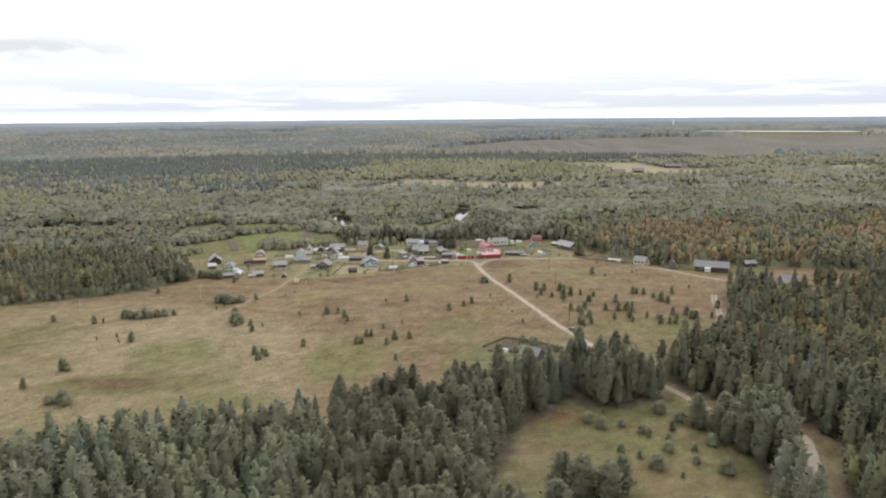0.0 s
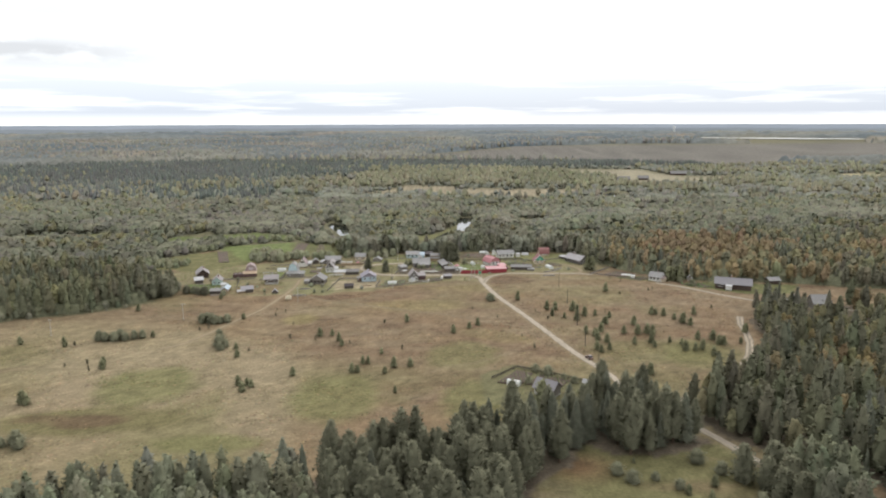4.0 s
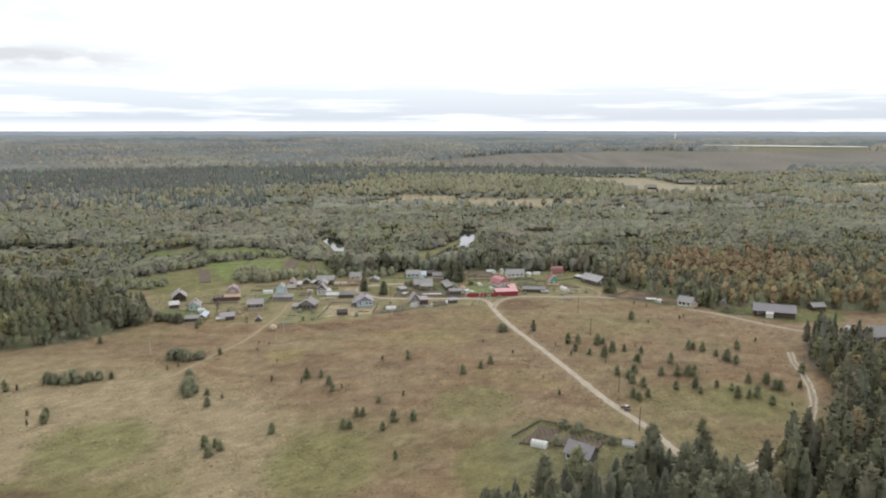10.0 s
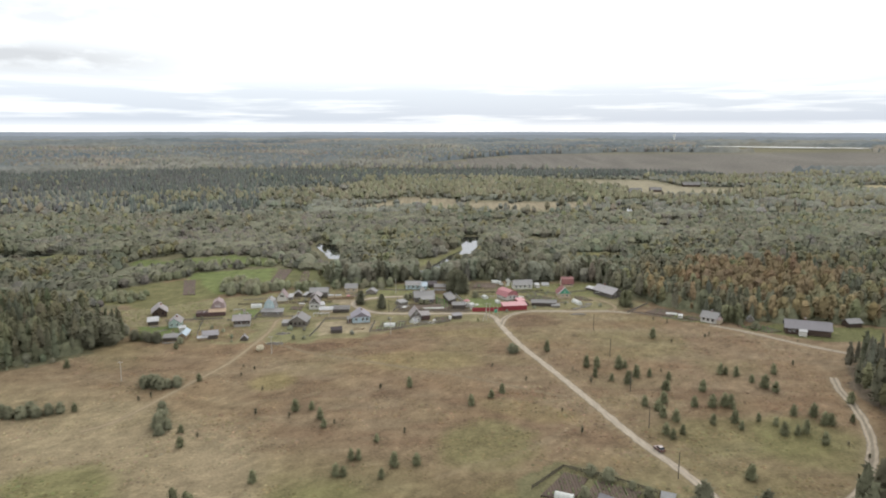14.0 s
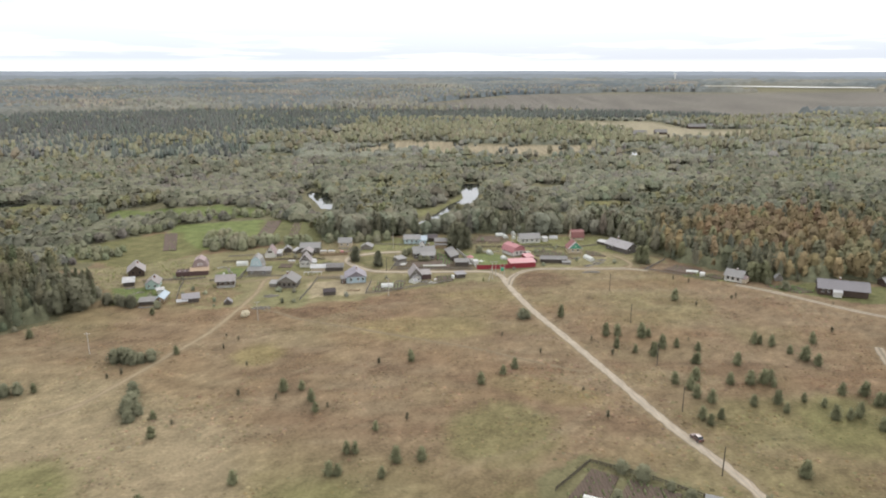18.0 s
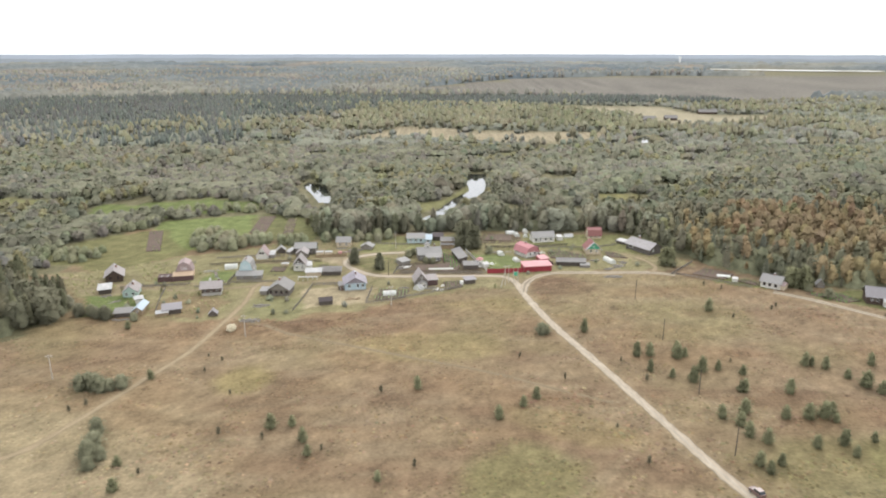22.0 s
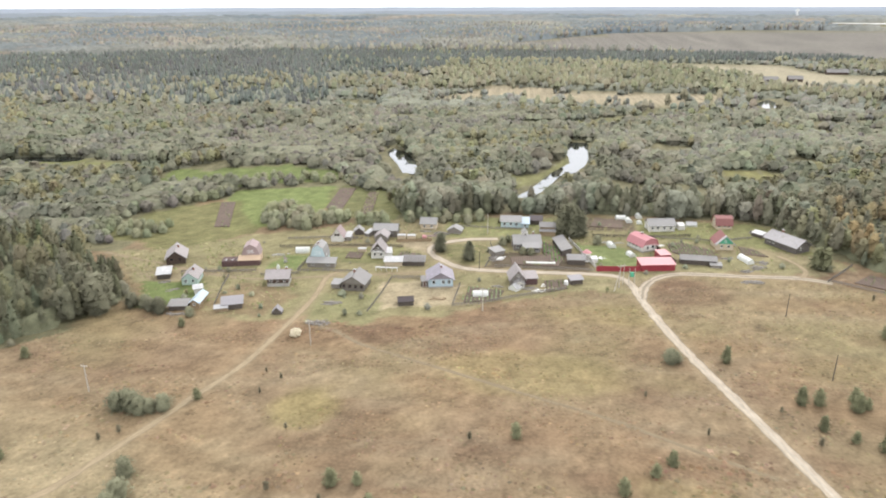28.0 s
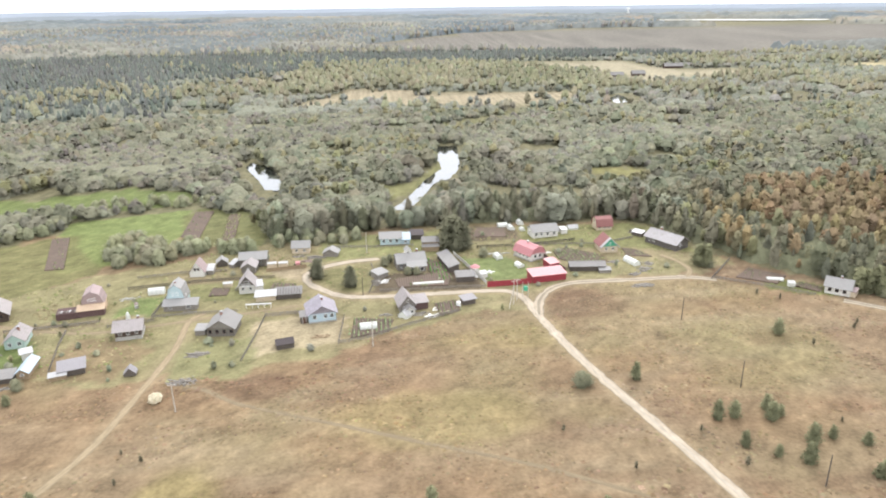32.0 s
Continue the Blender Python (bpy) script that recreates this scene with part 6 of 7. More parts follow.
pile(79.5, 472.5, 6, 4.5, 1.3, -40, GREY_BOARD, "grey timber and a collapsed lean-to by the farmhouse", n=36, seed=13)
house("lean_to", (76.5, 469.8), (79.4, 466.4), 2.6, 1.4, 2.0, "w", DARK_BOARD, WHITE_ROOF, "ruined lean-to with a bright tin sheet", "shed", "lean", over=0.2)
house("white_house", (116.9, 405.2), (122.4, 400.4), 6.2, 2.6, 4.7, "w", WHITE_WALL, PALE_ROOF, "white house with a pale grey gable roof", over=0.5, windows=((-2.2, 1.5, 0.9, 1.0, "front"), (-0.2, 1.5, 0.9, 1.0, "front"), (2.0, 1.5, 0.9, 1.0, "front"), (3.0, 1.5, 0.9, 1.0, "right"), (3.0, 3.4, 0.7, 0.7, "right")), frame_mat=FRAME_BROWN, chimneys=((0.4, 3.3, 5.4),))
house("house_wing", (123.6, 399.6), (126.4, 402.2), 3.0, 2.0, 2.9, "d", CREAM_WALL, PINK_ROOF, "small porch with a faded roof on the white house", "porch", over=0.25)
for k, (gx, gy) in enumerate(((107.0, 416.4),)):
    greenhouse((gx - 2.6, gy + 0.6), (gx + 2.4, gy - 0.8), 1.7, 1.0, "w", "low white plastic tunnel in a garden")
house("hut", (108.4, 411.2), (110.4, 410.6), 1.6, 1.2, 1.5, "w", WHITE_WALL, WHITE_ROOF, "tiny white garden hut", "hut", "lean", over=0.1)
house("shed", (138.2, 403.2), (141.0, 402.2), 3.5, 1.4, 3.4, "d", GREY_BOARD, WHITE_ROOF, "little shed with a bright steep roof under the spruces", "shed", over=0.2)
house("long_log_house", (147.4, 385.6), (164.2, 379.0), 7.2, 3.1, 5.7, "w", DARK_LOG, LILAC_ROOF, "long dark log house with a grey slate roof", over=0.6, windows=((-7.2, 1.8, 0.9, 1.1, "front"), (-5.4, 1.8, 0.9, 1.1, "front"), (-3.2, 1.8, 0.9, 1.1, "front")), chimneys=((-1.0, 4.4, 6.6),))
house("porch", (151.5, 381.6), (154.4, 380.4), 2.4, 2.1, 2.9, "w", WHITE_WALL, WHITE_ROOF, "small white porch on the long log house", "porch", "lean", over=0.2)
house("shed", (180.8, 393.8), (187.5, 394.8), 4.5, 2.2, 3.6, "w", DARK_LOG, PALE_ROOF, "log shed at the wood's edge", "shed")
house("forest_house", (165.8, 339.9), (173.1, 339.6), 7, 3.0, 6.6, "d", DARK_LOG, WHITE_ROOF, "house with a bright roof half hidden among trees", windows=((-1.6, 1.8, 0.9, 1.1, "front"), (1.6, 1.8, 0.9, 1.1, "front")))
house("forest_house", (177.8, 341.9), (186.1, 341.7), 7, 3.2, 6.6, "w", GREY_LOG, PALE_ROOF, "grey-roofed house among tall trees", windows=((-2, 1.8, 0.9, 1.1, "front"), (2, 1.8, 0.9, 1.1, "front")))

# -- the lone house by the front wood --
lone_house = house("lone_house", (29.0, 239.4), (34.4, 235.0), 5.6, 2.8, 5.0, "w", GREY_LOG, LILAC_ROOF, "lone log house with a slate-grey roof by the wood", over=0.6, base=0.4)
for k, x0 in enumerate((-3.35, 0.25)):
    part("boarding", boxes((x0, -0.16, 0.5, x0 + 3.05, -0.04, 2.65)), WHITE_WALL, lone_house, "white painted boarding")
for x0 in (-2.5, -1.1, 1.1, 2.5):
    window(lone_house, x0, 1.75, 0.8, 1.1, "front", 0, 0, FRAME_BROWN)
    lone_house.children[-1].location.y -= 0.17
greenhouse((20.5, 247.6), (24.7, 245.6), 2.4, 1.8, "w", "cream plastic greenhouse by a vegetable garden")
house("tent_shed", (46.8, 247.5), (49.9, 246.1), 2.4, 0.6, 1.6, "w", PLASTIC, WHITE_ROOF, "low white cover beside garden bushes", "shed", over=0.1)
bed([(17.3, 249.1), (25.7, 261), (31.2, 257.6), (26.3, 248.6), (23.3, 247.6)], "dark vegetable garden with leafy rows", cover=0.55, seed=3)
bed([(27.3, 247.6), (33.3, 256.6), (43.3, 250.7), (38.3, 243.7)], "overgrown garden behind the lone house", cover=0.7, seed=4)
fence([(15.8, 252.6), (25.7, 263.5), (36.2, 258.1), (47.3, 249.7), (53.3, 242.7)], 1.2, DARK_BOARD, "dark picket fence round the lone house's garden", 2.6, solid=False)

# -- upper row by the river road --
house("cottage", (-58.8, 464.8), (-52.3, 464.6), 5.0, 2.6, 4.4, "w", CREAM_WALL, PALE_ROOF, "small cottage with a pale roof near the river trees", windows=((-1.6, 1.4, 0.8, 0.9, "front"), (1.4, 1.4, 0.8, 0.9, "front")))
house("shed", (-46.8, 460.1), (-41.5, 459.3), 4.0, 1.6, 3.0, "d", GREY_BOARD, PALE_ROOF, "leaning grey shed with a patched roof", "shed")
pile(-49.5, 459.5, 6, 3, 1.0, -10, GREY_BOARD, "stacked grey timber beside the sheds", n=28, seed=15)
for k, x0 in enumerate((-64.6, -60.6)):
    box_ = root("garage_box", pose(x0, 451.4, 0, 0, 0, 4), "low cream metal storage box", "container")
    part("body", boxes((-1.6, -1.0, 0.1, 1.6, 1.0, 1.7)), CREAM_WALL, box_)
    part("lid", boxes((-1.7, -1.1, 1.7, 1.7, 1.1, 1.85)), WHITE_ROOF, box_)
hut = root("storage_box", pose(-77.2, 435.4, 0, 0, 0, 2), "pale storage box on the grass", "container")
part("body", boxes((-1.5, -0.9, 0, 1.5, 0.9, 1.2)), CREAM_WALL, hut)
part("lid", boxes((-1.6, -1.0, 1.2, 1.6, 1.0, 1.32)), WHITE_ROOF, hut)
shelf = root("drying_roof", pose(-64, 415.6, 0, 0, 0, 0), "long narrow white roof on thin posts", "shelter")
part("roof", boxes((-4.0, -0.5, 1.45, 4.0, 0.5, 1.58)), WHITE_ROOF, shelf)
for k in range(5):
    part("post", boxes((-3.9 + k * 1.9, -0.06, 0, -3.78 + k * 1.9, 0.06, 1.45)), FRAME_WHITE, shelf)
pile(-106.5, 428.5, 6, 1.6, 0.3, 8, CONCRETE, "row of pale slabs beside a hedge", n=12, seed=16)
shrine = root("garden_well", pose(-102.6, 420.6, 0), "small roofed garden well on the lawn", "well")
part("ring", pipe(bmesh.new(), (0, 0, 0), (0, 0, 0.9), 0.6, 0.6, 12), CONCRETE, shrine)
part("roof", pipe(bmesh.new(), (0, 0, 1.5), (0, 0, 2.3), 0.9, 0.05, 4), PINK_ROOF, shrine)
for k in (-0.5, 0.5):
    part("post", boxes((k - 0.05, -0.05, 0.8, k + 0.05, 0.05, 1.6)), POLE_WOOD, shrine)
swing = root("garden_arch", pose(-102.6, 412.6, 0), "pale garden tower with a pointed top", "garden ornament")
part("body", pipe(bmesh.new(), (0, 0, 0), (0, 0, 1.4), 0.7, 0.6, 8), PLASTIC, swing)
part("top", pipe(bmesh.new(), (0, 0, 1.4), (0, 0, 2.5), 0.62, 0.1, 8), PLASTIC, swing)

for x, y, w, d, turn, mat, label, n in ((-10.5, 403.2, 3.2, 1.6, 15, FRAME_WHITE, "pale boards stacked beside a vegetable garden", 10), (-6.0, 405.4, 2.6, 1.4, 20, HAY, "straw-covered bed boards by the road garden", 9), (-24.5, 405.5, 2.4, 1.2, 8, GREY_BOARD, "grey planks at a garden's edge", 9), (-43.0, 393.4, 3.4, 1.6, 5, TAN_BOARD, "sawn tan timber lying in a sandy yard", 12), (-56.0, 462.0, 4.0, 2.0, -6, GREY_BOARD, "heap of old grey boards by the upper row", 16), (-131.5, 391.5, 3.0, 2.0, 30, GREY_BOARD, "scattered grey boards by the teal house", 12), (-122.0, 373.5, 6.0, 1.6, 6, GREY_BOARD, "long grey planks lying along the plot's edge", 14), (59.0, 441.0, 4.5, 2.2, 8, GREY_BOARD, "grey boards among the vegetable beds", 14)):
    pile(x, y, w, d, 0.45, turn, mat, label, n=n, seed=int(abs(x)))

# -- loose things on the meadow --
pile(-76.8, 372.2, 5.6, 3.2, 0.8, 0, GREY_BOARD, "heap of lilac-grey weathered planks on the grass", n=40, seed=21)
pile(-76.0, 386.5, 4.4, 2.6, 0.6, 5, GREY_BOARD, "smaller heap of weathered planks", n=28, seed=22)
house("hut", (-92.2, 376.4), (-89.2, 376.9), 2.6, 0.7, 2.2, "d", DARK_BOARD, LILAC_ROOF, "small dark pointed hut on the meadow", "hut", over=0.1)
hay = root("haystack", pose(-80.5, 363.2, 0), "pale rounded heap of hay", "haystack")
bm = bmesh.new()
bmesh.ops.create_icosphere(bm, subdivisions=3, radius=1.55)
for v in bm.verts:
    n = noise.noise(v.co * 1.4) * 0.35
    v.co = Vector((v.co.x * (1 + n), v.co.y * (1 + n), max(-0.1, v.co.z * (0.95 + n) + 0.9)))
part("hay_mound", bm, HAY, hay)


def small_car(x, y, rz):
    thing = root("car", pose(x, y, 0.08, 0, 0, rz), "small dull red car on the sandy road", "car")
    body = bmesh.new()
    prism(body, [(-1.8, 0.3), (1.8, 0.3), (1.85, 0.75), (1.0, 0.9), (-1.8, 0.92)], -0.78, 0.78, False)
    bmesh.ops.bevel(body, geom=body.edges, offset=0.06, segments=2, affect="EDGES")
    part("body", body, CAR_PAINT, thing).matrix_basis = Matrix()
    cab = bmesh.new()
    prism(cab, [(-1.6, 0.9), (0.8, 0.9), (0.25, 1.42), (-1.25, 1.44)], -0.68, 0.68, False)
    bmesh.ops.bevel(cab, geom=cab.edges, offset=0.05, segments=2, affect="EDGES")
    part("windows", cab, GLASS, thing)
    part("roof", boxes((-1.2, -0.62, 1.43, 0.22, 0.62, 1.48)), CAR_PAINT, thing)
    for wx in (-1.15, 1.15):
        for wy in (-0.74, 0.74):
            tyre = part("wheel", pipe(bmesh.new(), (wx, wy - 0.09, 0.28), (wx, wy + 0.09, 0.28), 0.29, 0.29, 14), RUBBER, thing)
            part("rim", pipe(bmesh.new(), (wx, wy - 0.1, 0.28), (wx, wy + 0.1, 0.28), 0.16, 0.16, 10), METAL, tyre)
    for wy in (-0.55, 0.55):
        part("headlight", boxes((1.8, wy - 0.15, 0.55, 1.88, wy + 0.15, 0.7)), FRAME_WHITE, thing)
        part("tail_light", boxes((-1.86, wy - 0.12, 0.62, -1.79, wy + 0.12, 0.78)), RED_FENCE, thing)


small_car(54.7, 273.1, 108)
tractor_ = root("parked_van", pose(-55.4, 451.6, 0, 0, 0, 10), "bright red vehicle parked by a fence", "van")
part("body", prism(bmesh.new(), [(-1.7, 0.35), (1.7, 0.35), (1.75, 1.0), (1.0, 1.15), (0.6, 1.75), (-1.7, 1.8)], -0.8, 0.8, True), RED_ROOF, tractor_).matrix_basis = pose(0, 0, 0, 0, 0, 0)
for wx in (-0.75, 0.75):
    for wy in (-1.1, 1.1):
        part("wheel", pipe(bmesh.new(), (wy, wx - 0.1, 0.3), (wy, wx + 0.1, 0.3), 0.32, 0.32, 12), RUBBER, tractor_)

# -- power poles and their wires --
POLES = [(-169.1, 304.2), (-121.7, 329), (-74.5, 358), (-28.4, 385.5), (15.7, 408.5)]
for x, y in POLES[:-1]:
    pole(x, y, 7.6, POLE_WOOD, "pale weathered wooden power pole in the meadow")
pole(15.7, 408.5, 8.2, POLE_WOOD, "pale power pole with a slanting brace at the road", brace=(-2.0, -3.2))
pole(17.4, 411.6, 7.4, POLE_WOOD, "pale power pole beside a braced one")
for x, y in ((54.7, 257.7), (56.1, 287.2), (58.4, 315.7), (60.6, 352.3), (63, 391.4)):
    pole(x, y, 7.4, POLE_DARK, "thin dark wooden power pole", arm=False)
pole(-31.5, 421.5, 6.5, POLE_DARK, "thin dark pole beside the village road", arm=False)
pole(-30.5, 462, 8.5, POLE_WOOD, "pale wooden pole near the river trees", arm=False)
cabinet = root("transformer_box", pose(20.6, 414.0, 0), "green transformer box on two pale posts", "transformer")
part("body", boxes((-0.6, -0.5, 2.2, 0.6, 0.5, 3.6)), GREEN_WALL, cabinet)
for k in (-0.9, 0.9):
    part("post", pipe(bmesh.new(), (k, 0, -0.3), (k, 0, 5.2), 0.13, 0.1, 6), POLE_WOOD, cabinet)

# -- garden plots and fences --
bed([(-159.5, 496), (-152.8, 497), (-140, 459), (-146.5, 458)], "ploughed brown strip beside a green field", cover=0.06, seed=31)
bed([(-109.3, 528), (-101, 528.6), (-98.6, 486), (-107, 491)], "ploughed red-brown strip beside a green field", cover=0.05, seed=32)
bed([(-93, 522), (-88, 522), (-84, 484), (-89, 484)], "fallow strip with weeds", cover=0.6, tone=(0.2, 0.2, 0.09), seed=33)
bed([(12, 475), (26, 473.5), (27, 486), (15, 487)], "bare brown garden plot", cover=0.08, seed=34)
bed([(-20, 426.5), (-3, 426.5), (-1, 433), (-8, 437.5), (-21, 434)], "dark dug garden plot", cover=0.12, seed=35)
bed([(-9, 441), (-4.5, 431), (-1, 433), (-3.2, 447), (-8.6, 454)], "green vegetable rows beside a long shed", cover=0.85, tone=(0.09, 0.19, 0.04), seed=36)
bed([(40, 446), (46, 440), (55, 441), (56, 449), (46, 458), (40, 456)], "mixed vegetable beds in dug soil", cover=0.8, tone=(0.15, 0.19, 0.08), seed=37)
bed([(66, 446), (75, 444), (72, 452), (67, 455)], "leafy green beds beside the cream house", cover=0.7, seed=38)
bed([(95, 421), (106, 413.5), (113, 420), (104, 429)], "fallow brown plot beside the track", cover=0.1, seed=39)
bed([(110, 412), (116, 405), (119, 409), (114, 414)], "green vegetable plot near the white house", cover=0.8, seed=40)
bed([(-35, 391), (-24, 394), (-22, 402), (-34, 404)], "fenced vegetable garden with pale cabbages", cover=0.85, tone=(0.2, 0.24, 0.12), seed=41)
bed([(-8, 402), (-1, 406), (-2, 414), (-9, 412)], "small vegetable garden by the road", cover=0.85, seed=42)
bed([(-82, 427), (-76, 427), (-76, 433), (-82, 434)], "bare reddish garden bed", cover=0.1, seed=43)
bed([(-64, 425), (-54, 426), (-54, 434), (-62, 436)], "green vegetable patch beside the chalet", cover=0.8, seed=44)
bed([(130, 396), (140, 386), (147, 388), (144, 396)], "lush green garden beside the long log house", cover=0.85, tone=(0.1, 0.18, 0.05), seed=45)
fence([(-38, 388), (-30, 390), (-20, 396), (-11, 400.5), (-2, 405)], 1.2, GREY_BOARD, "grey picket fence along the garden fronts", 2.4, solid=False)
fence([(-38, 388), (-37, 406)], 1.2, GREY_BOARD, "grey picket fence beside the blue cottage", 2.4, solid=False)
fence([(-63.5, 381), (-62, 395), (-61, 409)], 1.0, GREY_BOARD, "grey board fence beside a sandy yard", 2.4, solid=False)
fence([(-61, 409), (-50, 410)], 1.3, GREY_BOARD, "grey fence at the back of a sandy yard", 2.4, solid=False)
fence([(-112.5, 381), (-116.5, 397), (-118, 406)], 1.0, GREY_BOARD, "grey picket fence beside the teal house", 2.4, solid=False)
fence([(-107, 407), (-94, 410)], 1.1, GREY_BOARD, "low grey fence along the lane", 2.4, solid=False)
fence([(-95.5, 412), (-95, 428)], 1.2, GREY_BOARD, "grey picket fence beside a lawn", 2.4, solid=False)
fence([(-110, 436), (-86, 440), (-62, 441)], 1.3, DARK_BOARD, "dark fence along the back lane", 2.8, solid=False)
fence([(-66, 447), (-52, 449.5)], 1.4, TAN_BOARD, "tan board fence by the sandy yard", 2.4)
fence([(86.5, 420.5), (95, 430), (102, 438)], 1.1, GREY_BOARD, "weathered fence across the grass", 2.6, solid=False)
fence([(88, 421), (100, 413), (113, 403)], 1.1, GREY_BOARD, "grey fence along the track", 2.8, solid=False)
fence([(12, 462), (34, 462.5), (52, 466)], 1.3, DARK_BOARD, "dark fence between two rows of plots", 2.8, solid=False)

fence([(-95, 412.5), (-83.5, 413.5), (-70, 413.8)], 1.0, GREY_BOARD, "low grey fence along the village lane", 2.6, solid=False)
fence([(-29.5, 423), (-27, 437), (-29, 450)], 1.1, GREY_BOARD, "weathered fence beside a dug garden", 2.6, solid=False)
fence([(-26, 424), (-12, 423.8), (0, 424), (9.5, 423.4)], 1.0, GREY_BOARD, "low grey fence between the road and a dug garden", 2.6, solid=False)
fence([(-110, 446), (-96, 449), (-80, 449.5)], 1.1, GREY_BOARD, "grey fence behind the upper cottages", 2.8, solid=False)
fence([(-46, 470), (-28, 468), (-12, 468)], 1.1, GREY_BOARD, "grey fence below the river cottages", 2.8, solid=False)
fence([(28, 463.5), (60, 460), (76, 466)], 1.1, GREY_BOARD, "grey fence between vegetable plots", 2.8, solid=False)
fence([(-136, 407), (-122, 409), (-110, 411)], 1.0, GREY_BOARD, "leaning grey fence along the lane", 2.6, solid=False)
for x, y, w, d, turn, mat, label, n in ((-24.5, 432.5, 3.2, 2.6, 20, FRAME_WHITE, "white scrap boards beside a crooked shed", 12), (-27.5, 440.5, 2.6, 3.4, -10, GREY_BOARD, "grey lumber heap at a garden's edge", 14), (-13.5, 405.0, 3.4, 2.4, 10, GREY_BOARD, "clutter of boards beside the grey gabled house", 14), (-9.0, 408.0, 3.0, 1.6, 25, FRAME_WHITE, "pale boards stacked by a vegetable bed", 9), (62.5, 428.5, 3.0, 2.0, 15, GREY_BOARD, "old boards by the roadside", 12), (70.5, 437.5, 2.6, 4.0, 35, GREY_BOARD, "weathered planks beside a greenhouse", 14), (12.5, 436.5, 2.4, 2.0, 30, FRAME_WHITE, "white garden boards beside the gazebo", 9), (-86.0, 415.2, 4.0, 1.2, 4, GREY_BOARD, "grey planks along a lean-to", 10), (-137.5, 398.2, 3.4, 2.2, 20, GREY_BOARD, "scrap wood behind a low shed", 12), (-120.5, 380.6, 3.6, 2.6, 40, GREY_BOARD, "collapsed boards of an old shed", 18), (-52.5, 456.0, 4.2, 2.2, -12, ROSY_BOARD, "pinkish old planks by the leaning shed", 16), (36.0, 453.5, 5.5, 1.0, 5, FRAME_WHITE, "row of pale slabs between two plots", 10), (18.0, 455.0, 9.0, 1.0, 4, CONCRETE, "pale slabs laid along a garden path", 14)):
    pile(x, y, w, d, 0.5, turn, mat, label, n=n, seed=int(abs(x * 3)))

# -- far barns across the river --
for (x, y), w in (((245, 1050), 20), ((268, 1062), 16), ((300, 1074), 16), ((380, 1165), 26), ((405, 1172), 18)):
    house("far_barn", (x, y), (x + w, y - 2), 9, 3.2, 6.5, "w", DARK_LOG, GREY_ROOF, "distant dark log farm building with a grey roof", "barn", group="far farm")
mast = root("water_tower", pose(1079, 3243, 22), "tiny distant white tower near the horizon", "tower")
part("shaft", pipe(bmesh.new(), (0, 0, 0), (0, 0, 34), 4, 3.4, 8), FRAME_WHITE, mast)
part("top", pipe(bmesh.new(), (0, 0, 34), (0, 0, 42), 7, 6, 8), FRAME_WHITE, mast)

# ---- young trees and shrubs on the meadow, in the gardens and at the wood's edge ----
YOUNG = [(tree_model("young_pine", "young", 4, s, "young bushy pine standing alone in dry grass", "tree", (0.172, 0.17, 0.096), (6, 7, 420, 0.068)), 4) for s in (51, 52, 53)]
SHRUBS = [(tree_model("willow_shrub", "willow", 3.4, s, "rounded grey-green willow shrub in the meadow", "shrub", (0.168, 0.164, 0.104), (5, 8, 460, 0.07)), 3.4) for s in (61, 62, 63)]
BROWN = [(tree_model("bare_sapling", "birch", 3, s, "thin brownish sapling in dry grass", "tree", (0.15, 0.13, 0.085), (4, 5, 120, 0.1)), 3) for s in (71, 72)]
EAST_PINES = [(36.6, 358.6), (48.5, 339.7), (52.5, 340), (49.5, 329.4), (54.5, 325.5), (59.5, 322.8), (64.5, 329.1), (69.6, 330.4), (75.6, 327.6), (70.7, 317.2), (85.9, 379.1), (59.8, 303.8), (66.8, 306.1), (62.9, 300), (62.9, 295), (66, 292.2), (60.1, 283.3), (65.1, 283.4), (75.9, 303.4), (83.8, 316.7), (81.9, 303.5), (85.9, 303.7), (88.9, 305.7), (77, 290.5), (84.1, 291.6), (84.1, 286.7), (96.8, 333.6), (98.9, 333.6), (101.9, 331.6), (104.9, 325.5), (107, 320.4), (109, 316.4)]
EAST_MORE = [(117, 334), (92.1, 292.7), (96.1, 289.8), (95.2, 282.8), (99.2, 282.9), (102.2, 283.9), (105.1, 296.9), (111.1, 296), (73.3, 256.8), (111.2, 290), (113.2, 290), (121.2, 292), (104.2, 276.9), (129.2, 306.3), (71.7, 317.3), (61.1, 280.4), (61.5, 342.5), (63, 339.5), (60.5, 338.3), (88, 301.7)]
MID_PINES = [(-53.4, 300.8), (-48.4, 301.6), (-44.5, 294.6), (-25.6, 279), (-31.7, 268.5), (-29.7, 268.4), (-34.7, 259.6), (-32.7, 259.6), (-22.7, 258.6), (-19.7, 264.5), (-13.7, 265.4), (-55.7, 256.7), (-17.7, 240.6), (10, 309), (13.9, 312.9), (3.1, 303.3), (-17.6, 319), (-42.5, 288.9)]
WEST_PINES = [(-129.7, 268.9), (-127.7, 263.9), (-72.7, 247.7), (-69.7, 247.7), (-67.7, 245.7), (-69.7, 241.7), (-84.6, 285.8), (-81.6, 276.8), (-175.7, 293.2), (-155.7, 290.1), (-128.7, 265.9), (-136.7, 231.6), (-138.7, 232.6), (-142.7, 215.4), (-93.6, 328.4), (-115.9, 366), (-124.7, 302.2), (-148.8, 343.5)]
